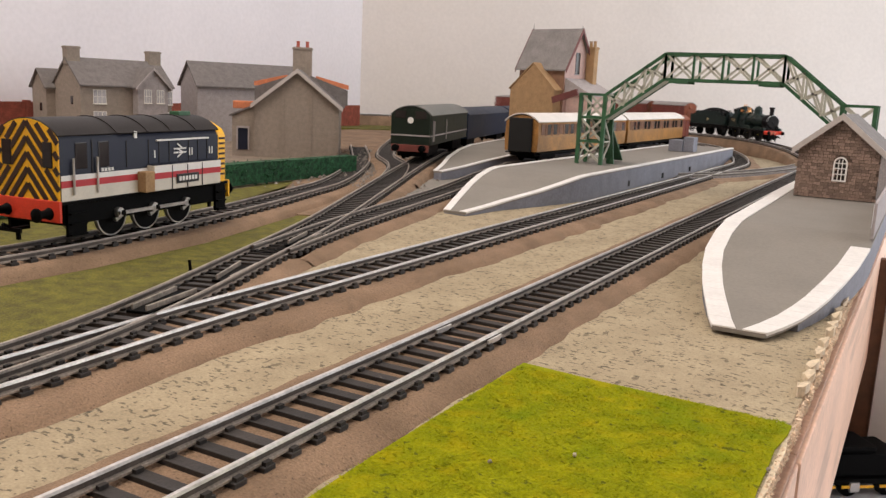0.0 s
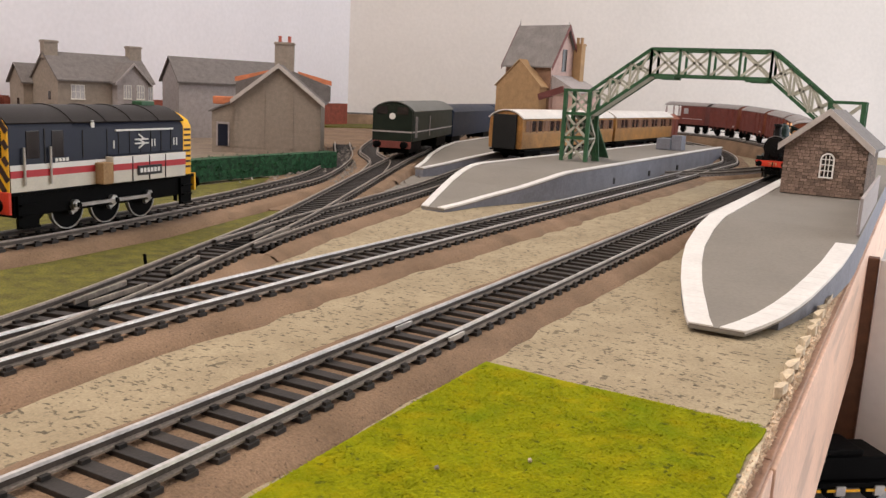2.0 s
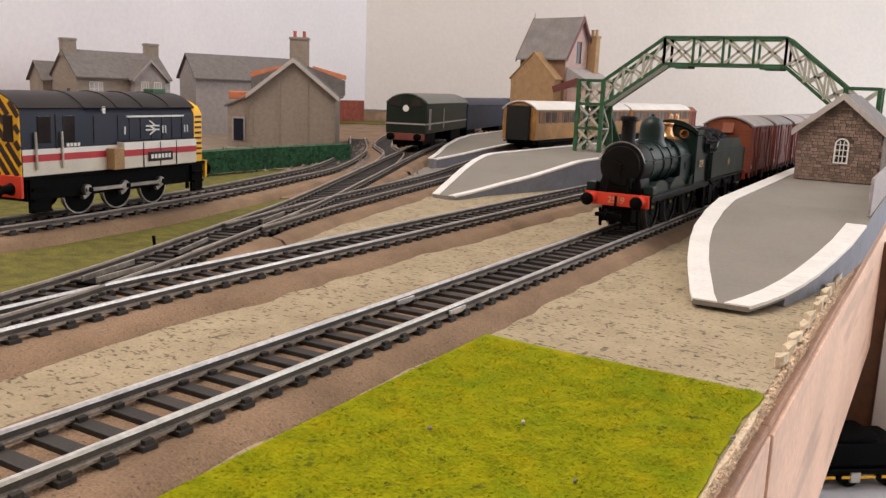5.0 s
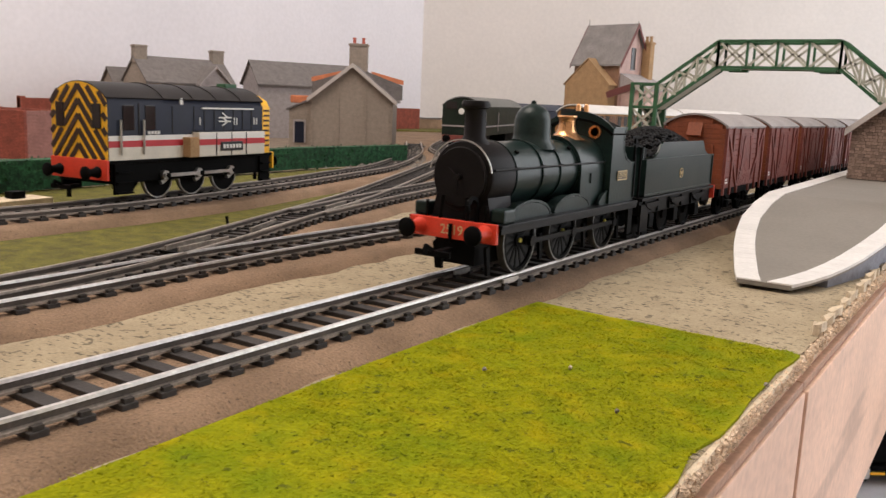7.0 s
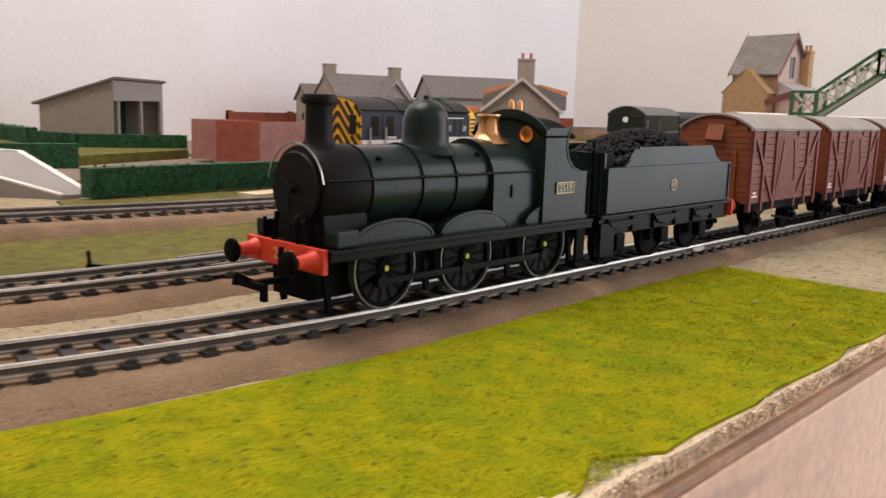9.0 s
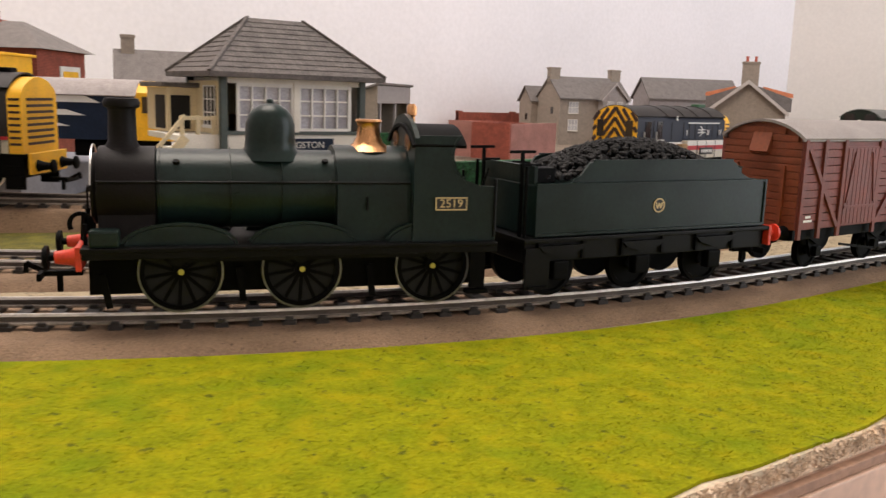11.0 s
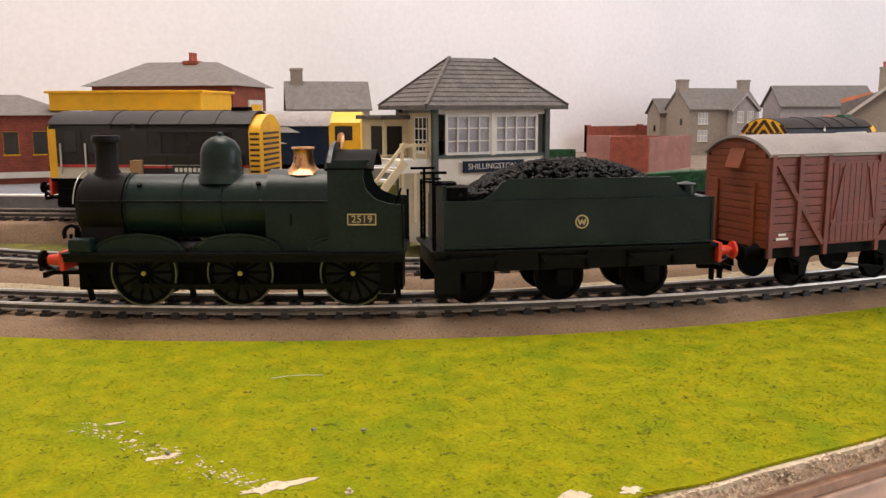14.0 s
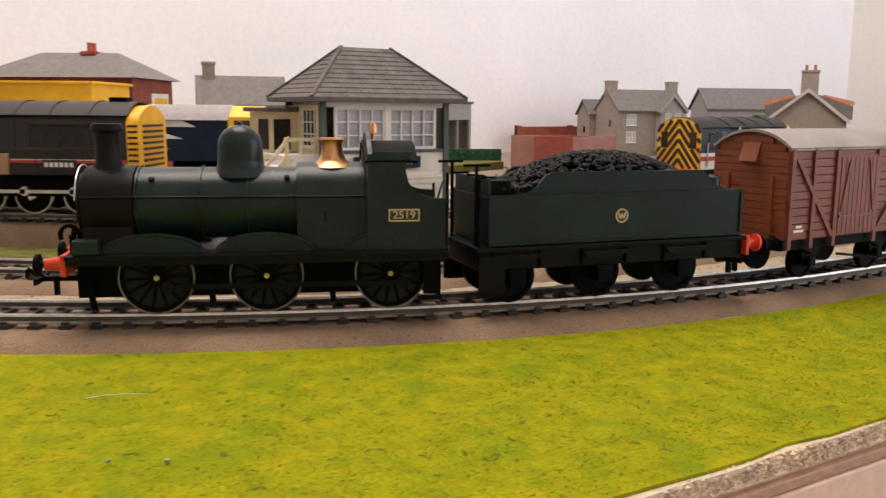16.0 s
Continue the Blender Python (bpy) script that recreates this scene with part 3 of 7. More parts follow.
        for s in (-2.6, 2.6):
            part("check_rail", bar(nb(), (s, -14, 1.8), (s * 1.5, 14, 1.8), 0.7, 1.8), M_raildull, fr)


def grass():
    # lime mat: front strip outside the front line, cut square at the sandy corner
    outer = EDGE - 1.5
    inner = []
    for s in range(-560, -3, 6):
        p, w = line_a(s)
        inner.append((p.x + verge(p.y) * w.y, p.y - verge(p.y) * w.x))
    r = random.Random(3)
    pts = inner + [(20.9, -3), (45, -5), (70, -5.5), (outer, -7.5)]
    for y in range(-14, -640, -12):
        pts.append((outer - abs(r.gauss(0, 1.1)) - (7 if -205 < y < -190 else 0), y))
    pts.append((-350, -640))
    sheet("grass_mat", pts, -8.0, -6.3, M_grassmat, "bright lime-green grass mat at the front of the board", "grass mat")
    # fibres
    rng = np.random.default_rng(4)
    n = 190000
    y = rng.uniform(-470, -6, n)
    y[: n // 5] = rng.uniform(-120, -6, n // 5)
    off = np.array([verge(v) for v in y])
    lo = np.where(y > -143, off, -511 + np.sqrt(np.maximum((511 + off) ** 2 - (y + 143) ** 2, 0)))
    x = lo + 0.4 + rng.uniform(0, 1, n) * (outer - 2 - lo)
    clump = np.array([noise.noise((a * 0.12, b * 0.12, 3)) for a, b in zip(x, y)])
    h = np.clip(rng.normal(0.26, 0.14, n) + 0.12 * clump, 0.05, 0.8)
    ang = rng.uniform(0, 2 * np.pi, n)
    lean = rng.uniform(0.7, 1.8, n)
    w = 0.26
    dx, dy = np.cos(ang), np.sin(ang)
    la = rng.uniform(0, 2 * np.pi, n)
    v = np.empty((n, 3, 3))
    v[:, 0] = np.c_[x - dx * w, y - dy * w, np.full(n, -6.5)]
    v[:, 1] = np.c_[x + dx * w, y + dy * w, np.full(n, -6.5)]
    v[:, 2] = np.c_[x + np.cos(la) * lean, y + np.sin(la) * lean, -6.4 + h]
    me = bpy.data.meshes.new("grass_fibres")
    me.vertices.add(3 * n)
    me.vertices.foreach_set("co", (v.reshape(-1) * 0.001))
    me.loops.add(3 * n)
    me.loops.foreach_set("vertex_index", np.arange(3 * n))
    me.polygons.add(n)
    me.polygons.foreach_set("loop_start", np.arange(0, 3 * n, 3))
    me.update(calc_edges=True)
    me.materials.append(M_blade)
    tagged(new("grass_fibres", me), "short lime-green static grass fibres", "grass", kind="stuff")
    # olive turf between the siding and the turnout
    sheet("turf_strip", [(-92, -250), (-100, -150), (-103, -80), (-112, -20), (-128, 30), (-150, 80), (-175, 135), (-203, 190), (-212, 200), (-198, 140), (-180, 70), (-172, 0), (-172, -60), (-178, -150), (-200, -250), (-240, -360), (-180, -400), (-130, -320)], -8, -5.8, M_olive, "olive-green turf strip between the lines", "turf")
    sheet("turf_verge", [(-222, -140), (-214, -60), (-218, 0), (-228, 60), (-245, 140), (-262, 205), (-300, 300), (-345, 395), (-335, 400), (-318, 250), (-300, -120)], -8, -5.9, M_olive, "olive-green verge below the hedge", "turf")
    sheet("yard_road", [(-330, -60), (-345, 380), (-420, 560), (-860, 640), (-860, 250), (-560, 120), (-480, -80)], -8, -4.6, M_yard, "grey lane and yard around the houses", "road")
    sheet("field", [(-370, -120), (-480, -90), (-560, 110), (-860, 240), (-860, -260), (-420, -260)], -8, 3.0, M_olive, "olive-green field behind the lane", "turf")
    sheet("siding_yard", [(-160, 200), (-180, 320), (-186, 420), (-186, 1180), (-330, 1335), (-640, 1190), (-770, 1040), (-790, 900), (-520, 640), (-420, 520), (-372, 430), (-335, 330), (-262, 215), (-205, 170)], -8, -5.2, M_bed, "brown siding yard with scattered ballast", "yard")
    sheet("far_verge", [(-840, 1000), (-840, 1195), (-430, 1395), (60, 1400), (60, 1350), (-300, 1330), (-640, 1180), (-760, 1040)], -8, -3.8, M_olive, "olive-green verge along the far wall", "turf")
    sheet("platform_path", [(-186, 232), (-202, 330), (-218, 420), (-234, 520), (-278, 520), (-262, 440), (-228, 330)], -8, -4.4, M_plat, "grey path between the lines", "path")
    sheet("station_turf", [(-120, -330), (-165, -398), (-225, -455), (-300, -530), (-320, -520), (-262, -440), (-236, -370), (-215, -270)], -8, -5.6, M_olive, "olive-green turf between the curving lines", "turf")
    back = [(outer - 6, -8.5), (outer + 0.4, -8.5)]
    for y in range(-12, -560, -6):
        back.append((outer + 0.5 + 0.9 * noise.noise((y * 0.06, 2, 4)) + r.uniform(-0.25, 0.25), y))
    back += [(outer - 14, -560)]
    sheet("mat_backing", back, -7.95, -7.0, M_plaster, "pale torn backing under the edge of the grass mat", "mat backing")
    b = nb()
    hair = spline([(2, -402, -5.7), (3.4, -398, -5.3), (5, -394, -5.2), (6.4, -389.6, -5.5)], 1.0)
    for p, q in zip(hair, hair[1:]):
        bar(b, p, q, 0.12, 0.12)
    solid("thread", b, M_white2, "thin white thread lying on the grass mat", "thread")
    b = nb()
    for _ in range(150):
        f = r.random()
        x, y = 12 + 48 * f + r.gauss(0, 1.3), -447 + 25 * f + r.gauss(0, 1.8)
        k = r.uniform(0.12, 0.42)
        prism(b, [(x + k * r.uniform(0.6, 1.3) * math.cos(a), y + k * r.uniform(0.6, 1.5) * math.sin(a)) for a in (0, 1.25, 2.5, 3.75, 5)], -6.5, -6.2 + r.uniform(0, 0.12), "z")
    solid("plaster_crumbs", b, M_plaster, "worn streak of plaster crumbs in the grass mat", "plaster crumbs", kind="stuff")
    # loose bits on the mat
    for x, y in ((44, -72), (58, -58), (96, -40), (40, -404), (38, -433), (70, -408), (77, -77), (45, -395)):
        b = nb()
        bmesh.ops.create_icosphere(b, subdivisions=1, radius=0.55)
        for q in b.verts:
            q.co = Vector((x, y, -5.6)) + q.co * r.uniform(0.7, 1.2)
        solid("grit", b, M_railside if r.random() < 0.6 else M_plaster, "loose crumb of grit on the grass mat", "grit", group="grit on the mat")


def loft(name, stations, zb, material, parent, label=""):
    """A slab by stations (y, left x, right x, top z), down to zb."""
    b = nb()
    rings = [[b.verts.new((l, y, z)), b.verts.new((rr, y, z)), b.verts.new((rr, y, zb)), b.verts.new((l, y, zb))] for y, l, rr, z in stations]
    for p, q in zip(rings, rings[1:]):
        for i in range(4):
            b.faces.new((p[i], p[(i + 1) % 4], q[(i + 1) % 4], q[i]))
    b.faces.new(rings[0])
    b.faces.new(rings[-1])
    return part(name, b, material, parent, label)


def platform(label, st, edge_w, right_to=None, tiles=True):
    """Stations of the top; a blue-grey body, a grey deck, and white edging slabs on both sides."""
    t = thing("platform", label, "platform")
    loft("body", [(y, l + 0.8, r - 0.8, z - 1.6) for y, l, r, z in (st[2:] if right_to else st)], -7.2, M_platside, t, "blue-grey card platform side")
    b = nb()
    rows = []
    for y, l, r, z in st:
        rows.append([b.verts.new((l + 0.3, y, z - 1.5)), b.verts.new((r - 0.3, y, z - 1.5)), b.verts.new((r - 0.3, y, z)), b.verts.new((l + 0.3, y, z))])
    for p, q in zip(rows, rows[1:]):
        for i in range(4):
            b.faces.new((p[i], p[(i + 1) % 4], q[(i + 1) % 4], q[i]))
    b.faces.new(rows[0])
    b.faces.new(rows[-1])
    part("deck", b, M_plat, t)
    fine = []
    for (y0, l0, r0, z0), (y1, l1, r1, z1) in zip(st, st[1:]):
        n = max(1, round((y1 - y0) / 9))
        for i in range(n):
            f = i / n
            fine.append((y0 + (y1 - y0) * f, l0 + (l1 - l0) * f, r0 + (r1 - r0) * f, z0 + (z1 - z0) * f))
    fine.append(st[-1])
    for k, (p, q) in enumerate(zip(fine, fine[1:])):
        for s in (0, 1):
            if s and right_to and q[0] > right_to:
                continue
            pw, qw = min(edge_w, (p[2] - p[1]) / 2 - 0.2), min(edge_w, (q[2] - q[1]) / 2 - 0.2)
            a0, a1 = (p[1], p[1] + pw) if not s else (p[2] - pw, p[2])
            b0, b1 = (q[1], q[1] + qw) if not s else (q[2] - qw, q[2])
            b = nb()
            g = 0.10
            lo = [(a0, p[0] + g, p[3]), (a1, p[0] + g, p[3]), (b1, q[0] - g, q[3]), (b0, q[0] - g, q[3])]
            va = [b.verts.new((x, y, z - 0.6)) for x, y, z in lo]
            vb = [b.verts.new((x, y, z + 0.5)) for x, y, z in lo]
            for i in range(4):
                b.faces.new((va[i], va[(i + 1) % 4], vb[(i + 1) % 4], vb[i]))
            b.faces.new(va)
            b.faces.new(vb)
            part("edge_slab", b, M_white, t)
    return t


def platforms():
    platform("grey card platform with white edging and a ramped rounded end", [(70, 59.5, 78, -4.2), (80, 56, 82.2, -3.4), (92, 52.6, 86, -2.5), (106, 48.4, 89.3, -1.2), (120, 44.5, 92, 0.3), (144, 38.8, 95.4, 3), (168, 34.4, 98.4, 6), (200, 31.6, 100.6, 9.8), (229, 30.8, 101.3, 12.5), (460, 28, 101, 12.5), (820, 28, 101, 12.5)], 8.2, 207)
    # fence with posters along the back of the platform
    f = thing("platform_fence", "grey hoarding fence with blue and white posters", "fence", 0, 0, 12.5)
    part("panel", box(nb(), 99.2, 100.6, 214, 385, 0, 17, 0.2), M_greywall, f)
    for y in range(222, 380, 16):
        part("poster", box(nb(), 98.7, 99.2, y, y + 11, 4, 15), M_paper if (y // 16) % 2 else M_blue, f)
    platform("grey card island platform with white edges and a ramped tip", [(251, -151, -134, -4.6), (268, -157, -131.5, -3.4), (283, -162.3, -129, -2), (298, -167, -126.8, -0.4), (334, -178, -117.6, 4), (360, -183, -110.4, 8.4), (380, -185, -106.4, 11.4), (394, -185.5, -105, 12.5), (560, -187, -106, 12.5), (960, -187, -107, 12.5)], 5.2)
    platform("grey card bay platform with a pointed white end", [(407, -250, -241, 3), (445, -264, -238, 5.6), (483, -280, -237, 8.6), (545, -302, -236.5, 12), (601, -318, -236, 14), (730, -346, -236, 14), (1080, -372, -236, 14)], 4)
    # concrete bin-like block on the island
    c = thing("platform_shelter", "low blue-grey concrete block shelter on the platform", "shelter", -135, 800, 12.9, 0)
    part("block", box(nb(), -14, 2, -14, 14, 0, 13, 0.4), M_platside, c)
    part("block", box(nb(), 2.2, 14, -10, 10, 0, 17, 0.4), M_platside, c)
    # arched vents in the platform face
    for y in (500, 610, 720):
        solid("platform_vent", box(nb(), -107.2, -106.2, y, y + 5, -4, 1), M_dark, "small dark vent in the platform side", "vent", group="platform vents")


def bridge():
    t = thing("footbridge", "green and stone-grey lattice station footbridge over the lines", "footbridge", 0, 508, 12.9)
    def tower(x0, x1, top):
        for x in (x0, x1):
            for y in (-11, 11):
                part("post", box(nb(), x - 1.7, x + 1.7, y - 1.5, y + 1.5, 0, top, 0.2), M_bridge, t)
        for y in (-11, 11):
            levels = (0.8, 20, 41, top - 1)
            for a, b in zip(levels, levels[1:]):
                part("brace", bar(nb(), (x0, y, a), (x1, y, b), 1.0, 2.0), M_bridgeg, t)
                part("brace", bar(nb(), (x1, y, a), (x0, y, b), 1.0, 2.0), M_bridgeg, t)
                part("rail", bar(nb(), (x0, y, b), (x1, y, b), 1.6, 2.2), M_bridge, t)
        for x in (x0, x1):
            for z in (20, 41, top - 1):
                part("rail", bar(nb(), (x, -11, z), (x, 11, z), 1.4, 1.4), M_bridgeg, t)
            part("brace", bar(nb(), (x, -11, 1), (x, 11, 20), 1.0, 2.0), M_bridgeg, t)
            part("brace", bar(nb(), (x, 11, 20), (x, -11, 41), 1.0, 2.0), M_bridgeg, t)
        part("landing", box(nb(), x0, x1, -11, 11, 39.5, 41, 0.2), M_bridgeg, t)
    tower(-154, -132, 62)
    tower(57, 80, 62)
    # stairs down behind the left tower
    part("stair", bar(nb(), (-143, 12, 40), (-143, 58, 1), 18, 1.6), M_bridge, t)
    part("stair", bar(nb(), (68, 12, 40), (68, 58, 1), 18, 1.6), M_bridge, t)
    part("side_panel", prism(nb(), [(-131.5, 0), (-127, 0), (-131.5, 40)], 10, 12, "y"), M_bridge, t)
    # three spans: up, level, down
    nodes_lo = [(-132, 40), (-82, 76), (12, 76), (57, 40)]
    nodes_hi = [(-132, 61), (-82, 97), (12, 97), (57, 61)]
    cuts = (3, 4, 3)
    for y in (-11, 11):
        for k in range(3):
            (x0, z0), (x1, z1) = nodes_lo[k], nodes_lo[k + 1]
            (u0, w0), (u1, w1) = nodes_hi[k], nodes_hi[k + 1]
            part("bottom_chord", bar(nb(), (x0, y, z0), (x1, y, z1), 2.2, 2.4), M_bridge, t)
            part("top_chord", bar(nb(), (u0, y, w0), (u1, y, w1), 2.4, 2.6), M_bridge, t)
            n = cuts[k]
            for i in range(n + 1):
                f = i / n
                part("upright", bar(nb(), (x0 + (x1 - x0) * f, y, z0 + (z1 - z0) * f), (u0 + (u1 - u0) * f, y, w0 + (w1 - w0) * f), 1.8, 2.4), M_bridge if k == 1 or i in (0, n) else M_bridgeg, t)
                if i < n:
                    g = (i + 1) / n
                    part("brace", bar(nb(), (x0 + (x1 - x0) * f, y, z0 + (z1 - z0) * f), (u0 + (u1 - u0) * g, y, w0 + (w1 - w0) * g), 0.9, 1.8), M_bridgeg, t)
                    part("brace", bar(nb(), (u0 + (u1 - u0) * f, y, w0 + (w1 - w0) * f), (x0 + (x1 - x0) * g, y, z0 + (z1 - z0) * g), 0.9, 1.8), M_bridgeg, t)
    for (x0, z0), (x1, z1) in zip(nodes_lo, nodes_lo[1:]):
        part("deck", bar(nb(), (x0, 0, z0), (x1, 0, z1), 20, 1.2), M_bridgeg, t)
    for x in (-70, 2):
        part("bracket", box(nb(), x - 8, x + 8, -12.6, -10, 73, 75.2, 0.3), M_bridge, t)
        part("bracket", box(nb(), x - 8, x + 8, 10, 12.6, 73, 75.2, 0.3), M_bridge, t)


def window(parent, x, z, w, h, y, cols=2, rows=3, arched=False, axis="x", frame_m=None, glass=None):
    """A window set on an upright face: at local (x, y) with the frame proud. axis: along which it is wide."""
    fm = frame_m or M_white2
    def bx(a0, a1, d0, d1, z0, z1):
        b = nb()
        return box(b, a0, a1, y + d0, y + d1, z0, z1) if axis == "x" else box(b, y + d0, y + d1, a0, a1, z0, z1)
    win = part("window", bx(x - w / 2, x + w / 2, -0.15, 0.3, z, z + h), glass or M_glassdark, parent, "small paned window")
    s = -1
    for i in range(cols + 1):
        a = x - w / 2 + w * i / cols
        part("glazing_bar", bx(a - 0.25, a + 0.25, -0.45, -0.1, z, z + h), fm, win)
    for i in range(rows + 1):
        c = z + h * i / rows
        part("glazing_bar", bx(x - w / 2, x + w / 2, -0.5, -0.12, c - 0.25, c + 0.25), fm, win)
    part("sill", bx(x - w / 2 - 0.8, x + w / 2 + 0.8, -0.9, 0, z - 1.0, z), fm, win)
    return win


def roof_slopes(parent, w, d0, d1, eave, ridge, over, material, thick=1.3, barge=None):
    """Two pitched slabs with the ridge along y."""
    h = w / 2
    for s in (-1, 1):
        k = (ridge - eave) / h
        pts = [(0, ridge), (s * (h + over), eave - k * over), (s * (h + over), eave - k * over + thick), (0, ridge + thick)]
        part("roof_slope", prism(nb(), pts, d0 - over, d1 + over), material, parent)
        if barge:
            pts = [(0, ridge - 2.4), (s * (h + over), eave - k * over - 2.4), (s * (h + over), eave - k * over + thick + 0.4), (0, ridge + thick + 0.4)]
            part("bargeboard", prism(nb(), pts, d0 - over - 0.8, d0 - over), barge, parent)


def gable_body(parent, w, d0, d1, eave, ridge, material, name="wall"):
    h = w / 2
    return part(name, prism(nb(), [(-h, 0), (h, 0), (h, eave), (0, ridge), (-h, eave)], d0, d1), material, parent)


def chimney(parent, x, y, z0, z1, w, material, pots=2, pot_m=None):
    c = part("chimney", box(nb(), x - w / 2, x + w / 2, y - w * 0.35, y + w * 0.35, z0, z1, 0.3), material, parent)
    box_b = box(nb(), x - w / 2 - 0.8, x + w / 2 + 0.8, y - w * 0.35 - 0.8, y + w * 0.35 + 0.8, z1 - 2.6, z1 - 0.6, 0.2)
    part("cap", box_b, material, c)
    for i in range(pots):
        px = x + (i - (pots - 1) / 2) * w * 0.5
        part("chimney_pot", lathe(nb(), [(1.9, z1), (1.6, z1 + 5), (2.0, z1 + 5.4), (2.0, z1 + 6.4)], px, y, 10), pot_m or M_pot, c, smooth=True)
    return c


def hut():
    t = thing("stone_hut", "brown rubble-stone platform hut with a pale gable roof", "hut", 67.5, 388, 12.9, -2)
    # stones laid in courses over a solid core
    h, eave, ridge, d = 25.2, 33, 54, 74
    gable_body(t, 2 * h - 0.8, 0.4, d, eave, ridge, M_stone)
    r = random.Random(12)
    stone_meshes = []
    for k in range(6):
        b = nb()
        w = (2.5, 3.2, 4.0, 2.9, 3.6, 4.6)[k]
        box(b, -w / 2 + 0.12, w / 2 - 0.12, -0.35, 0.5, 0.15, 1.92, 0.22)
        stone_meshes.append((w, mesh_of(b, "stone", M_stonepiece)))
    z = 0.0
    while z < ridge - 3:
        half = h if z + 2.05 < eave else h * (ridge - z - 2.05) / (ridge - eave)
        x = -half
        while x < half - 1.5:
            w, me = r.choice(stone_meshes)
            if x + w > half:
                w, me = stone_meshes[0]
                if x + w > half + 0.3:
                    break
            mid = x + w / 2
            if not (-2.5 < mid - 0.5 < 6.0 and 11 < z < 27.5):
                ob = new("stone", me)
                ob.parent = t
                ob.matrix_basis = pose(mid * 0.001, r.uniform(-0.12, 0.12) * 0.001, z * 0.001)
            x += w
        z += 2.05
    roof_slopes(t, 2 * h, 0, d, eave, ridge, 3.5, M_slate, 1.6, M_palebarge)
    win = part("window", prism(nb(), [(-1.6, 12.6), (5.0, 12.6), *arc(1.7, 23.5, 3.3, 0, 180, 8)], -0.2, 0.6), M_glassdark, t, "white arched window with small panes")
    part("surround", prism(nb(), [(-2.6, 11.6), (6.0, 11.6), (6.0, 23.5), *arc(1.7, 23.5, 4.3, 0, 180, 10), (-2.6, 11.6), (-1.6, 12.6), (-1.6, 23.5), *arc(1.7, 23.5, 3.3, 180, 0, 8), (5.0, 12.6), (-1.6, 12.6)], -0.9, 0.3), M_white2, win)
    for x in (0.6, 2.8):
        part("glazing_bar", box(nb(), x - 0.3, x + 0.3, -0.7, 0.1, 12.6, 26), M_white2, win)
    for z in (16.4, 20.2, 23.6):
        part("glazing_bar", box(nb(), -1.6, 5.0, -0.75, 0.1, z - 0.3, z + 0.3), M_white2, win)
    return t


M_palebarge = mat("pale_bargeboard", (0.50, 0.455, 0.43), 0.8, var=0.08)
M_ramp = mat("pale_grey_card", (0.28, 0.265, 0.26), 0.85, var=0.06, scale=40, fine=700, bump=0.1)
M_stonepiece = mat("rubble_stone_piece", (0.275, 0.195, 0.155), 0.9, var=0.25, scale=250, fine=1200, bump=0.5, island=0.32)


def goods_house():
    t = thing("gabled_house", "grey-brown stone gabled house with orange ridge tiles and a side porch", "house", -447, 465, 2, 35)
    gable_body(t, 85, 0, 120, 48, 82, M_greystone)
    roof_slopes(t, 85, 0, 120, 48, 82, 4, M_slate, 1.8, M_palebarge)
    for x in (-14, 14):
        part("pilaster", box(nb(), x - 1.2, x + 1.2, -0.9, 0.2, 0, 66), M_greystone, t)
    for k in range(9):
        for s in (-1, 1):
            part("quoin", box(nb(), s * 42.5 - 3.2 if s > 0 else -42.8, 42.8 if s > 0 else -42.5 + 3.2, -0.7, 0.2, k * 5.2 + 0.3, k * 5.2 + 4.6, 0.2), M_greystone, t)
    chimney(t, 0, 72, 70, 108, 20, M_greystone, 2)
    lean = part("porch", prism(nb(), [(-42.5, 0), (-66, 0), (-66, 34), (-42.5, 45)], 6, 40), M_greystone, t)
    part("porch_roof", prism(nb(), [(-42.5, 45.3), (-69, 33.3), (-69, 35), (-42.5, 47.2)], 4, 42), M_slate, lean)
    part("ridge_tiles", box(nb(), -68, -42.6, 24, 33, 41, 49, 1.2), M_orange, lean, "orange clay ridge tiles")
    for s, y0 in ((-1, 60), (1, 48)):
        dorm = part("dormer", prism(nb(), [(s * 10, 48), (s * 50, 48), (s * 50, 64), (s * 10, 78)], y0, y0 + 22), M_slate, t)
        part("ridge_tiles", prism(nb(), [(s * 16, 70), (s * 51, 65), (s * 51, 69.5), (s * 16, 78)], y0 + 2, y0 + 15), M_orange, dorm, "orange clay ridge tiles")
    part("plinth", box(nb(), -42.4, 42.4, 0.1, 120, -8, 0), M_greystone, t)
    part("plinth", box(nb(), -65.9, -42.5, 6.1, 40, -8, 0), M_greystone, t)
    d = part("door", box(nb(), -60, -50, 5.2, 6.2, 0, 22, 0.3), M_navy, t, "faded purple-blue door")
    part("door_frame", prism(nb(), [(-61.5, 0), (-60, 0), (-60, 22), (-50, 22), (-50, 0), (-48.5, 0), (-48.5, 24), (-61.5, 24)], 4.6, 6.0), M_greywall, d)
    return t


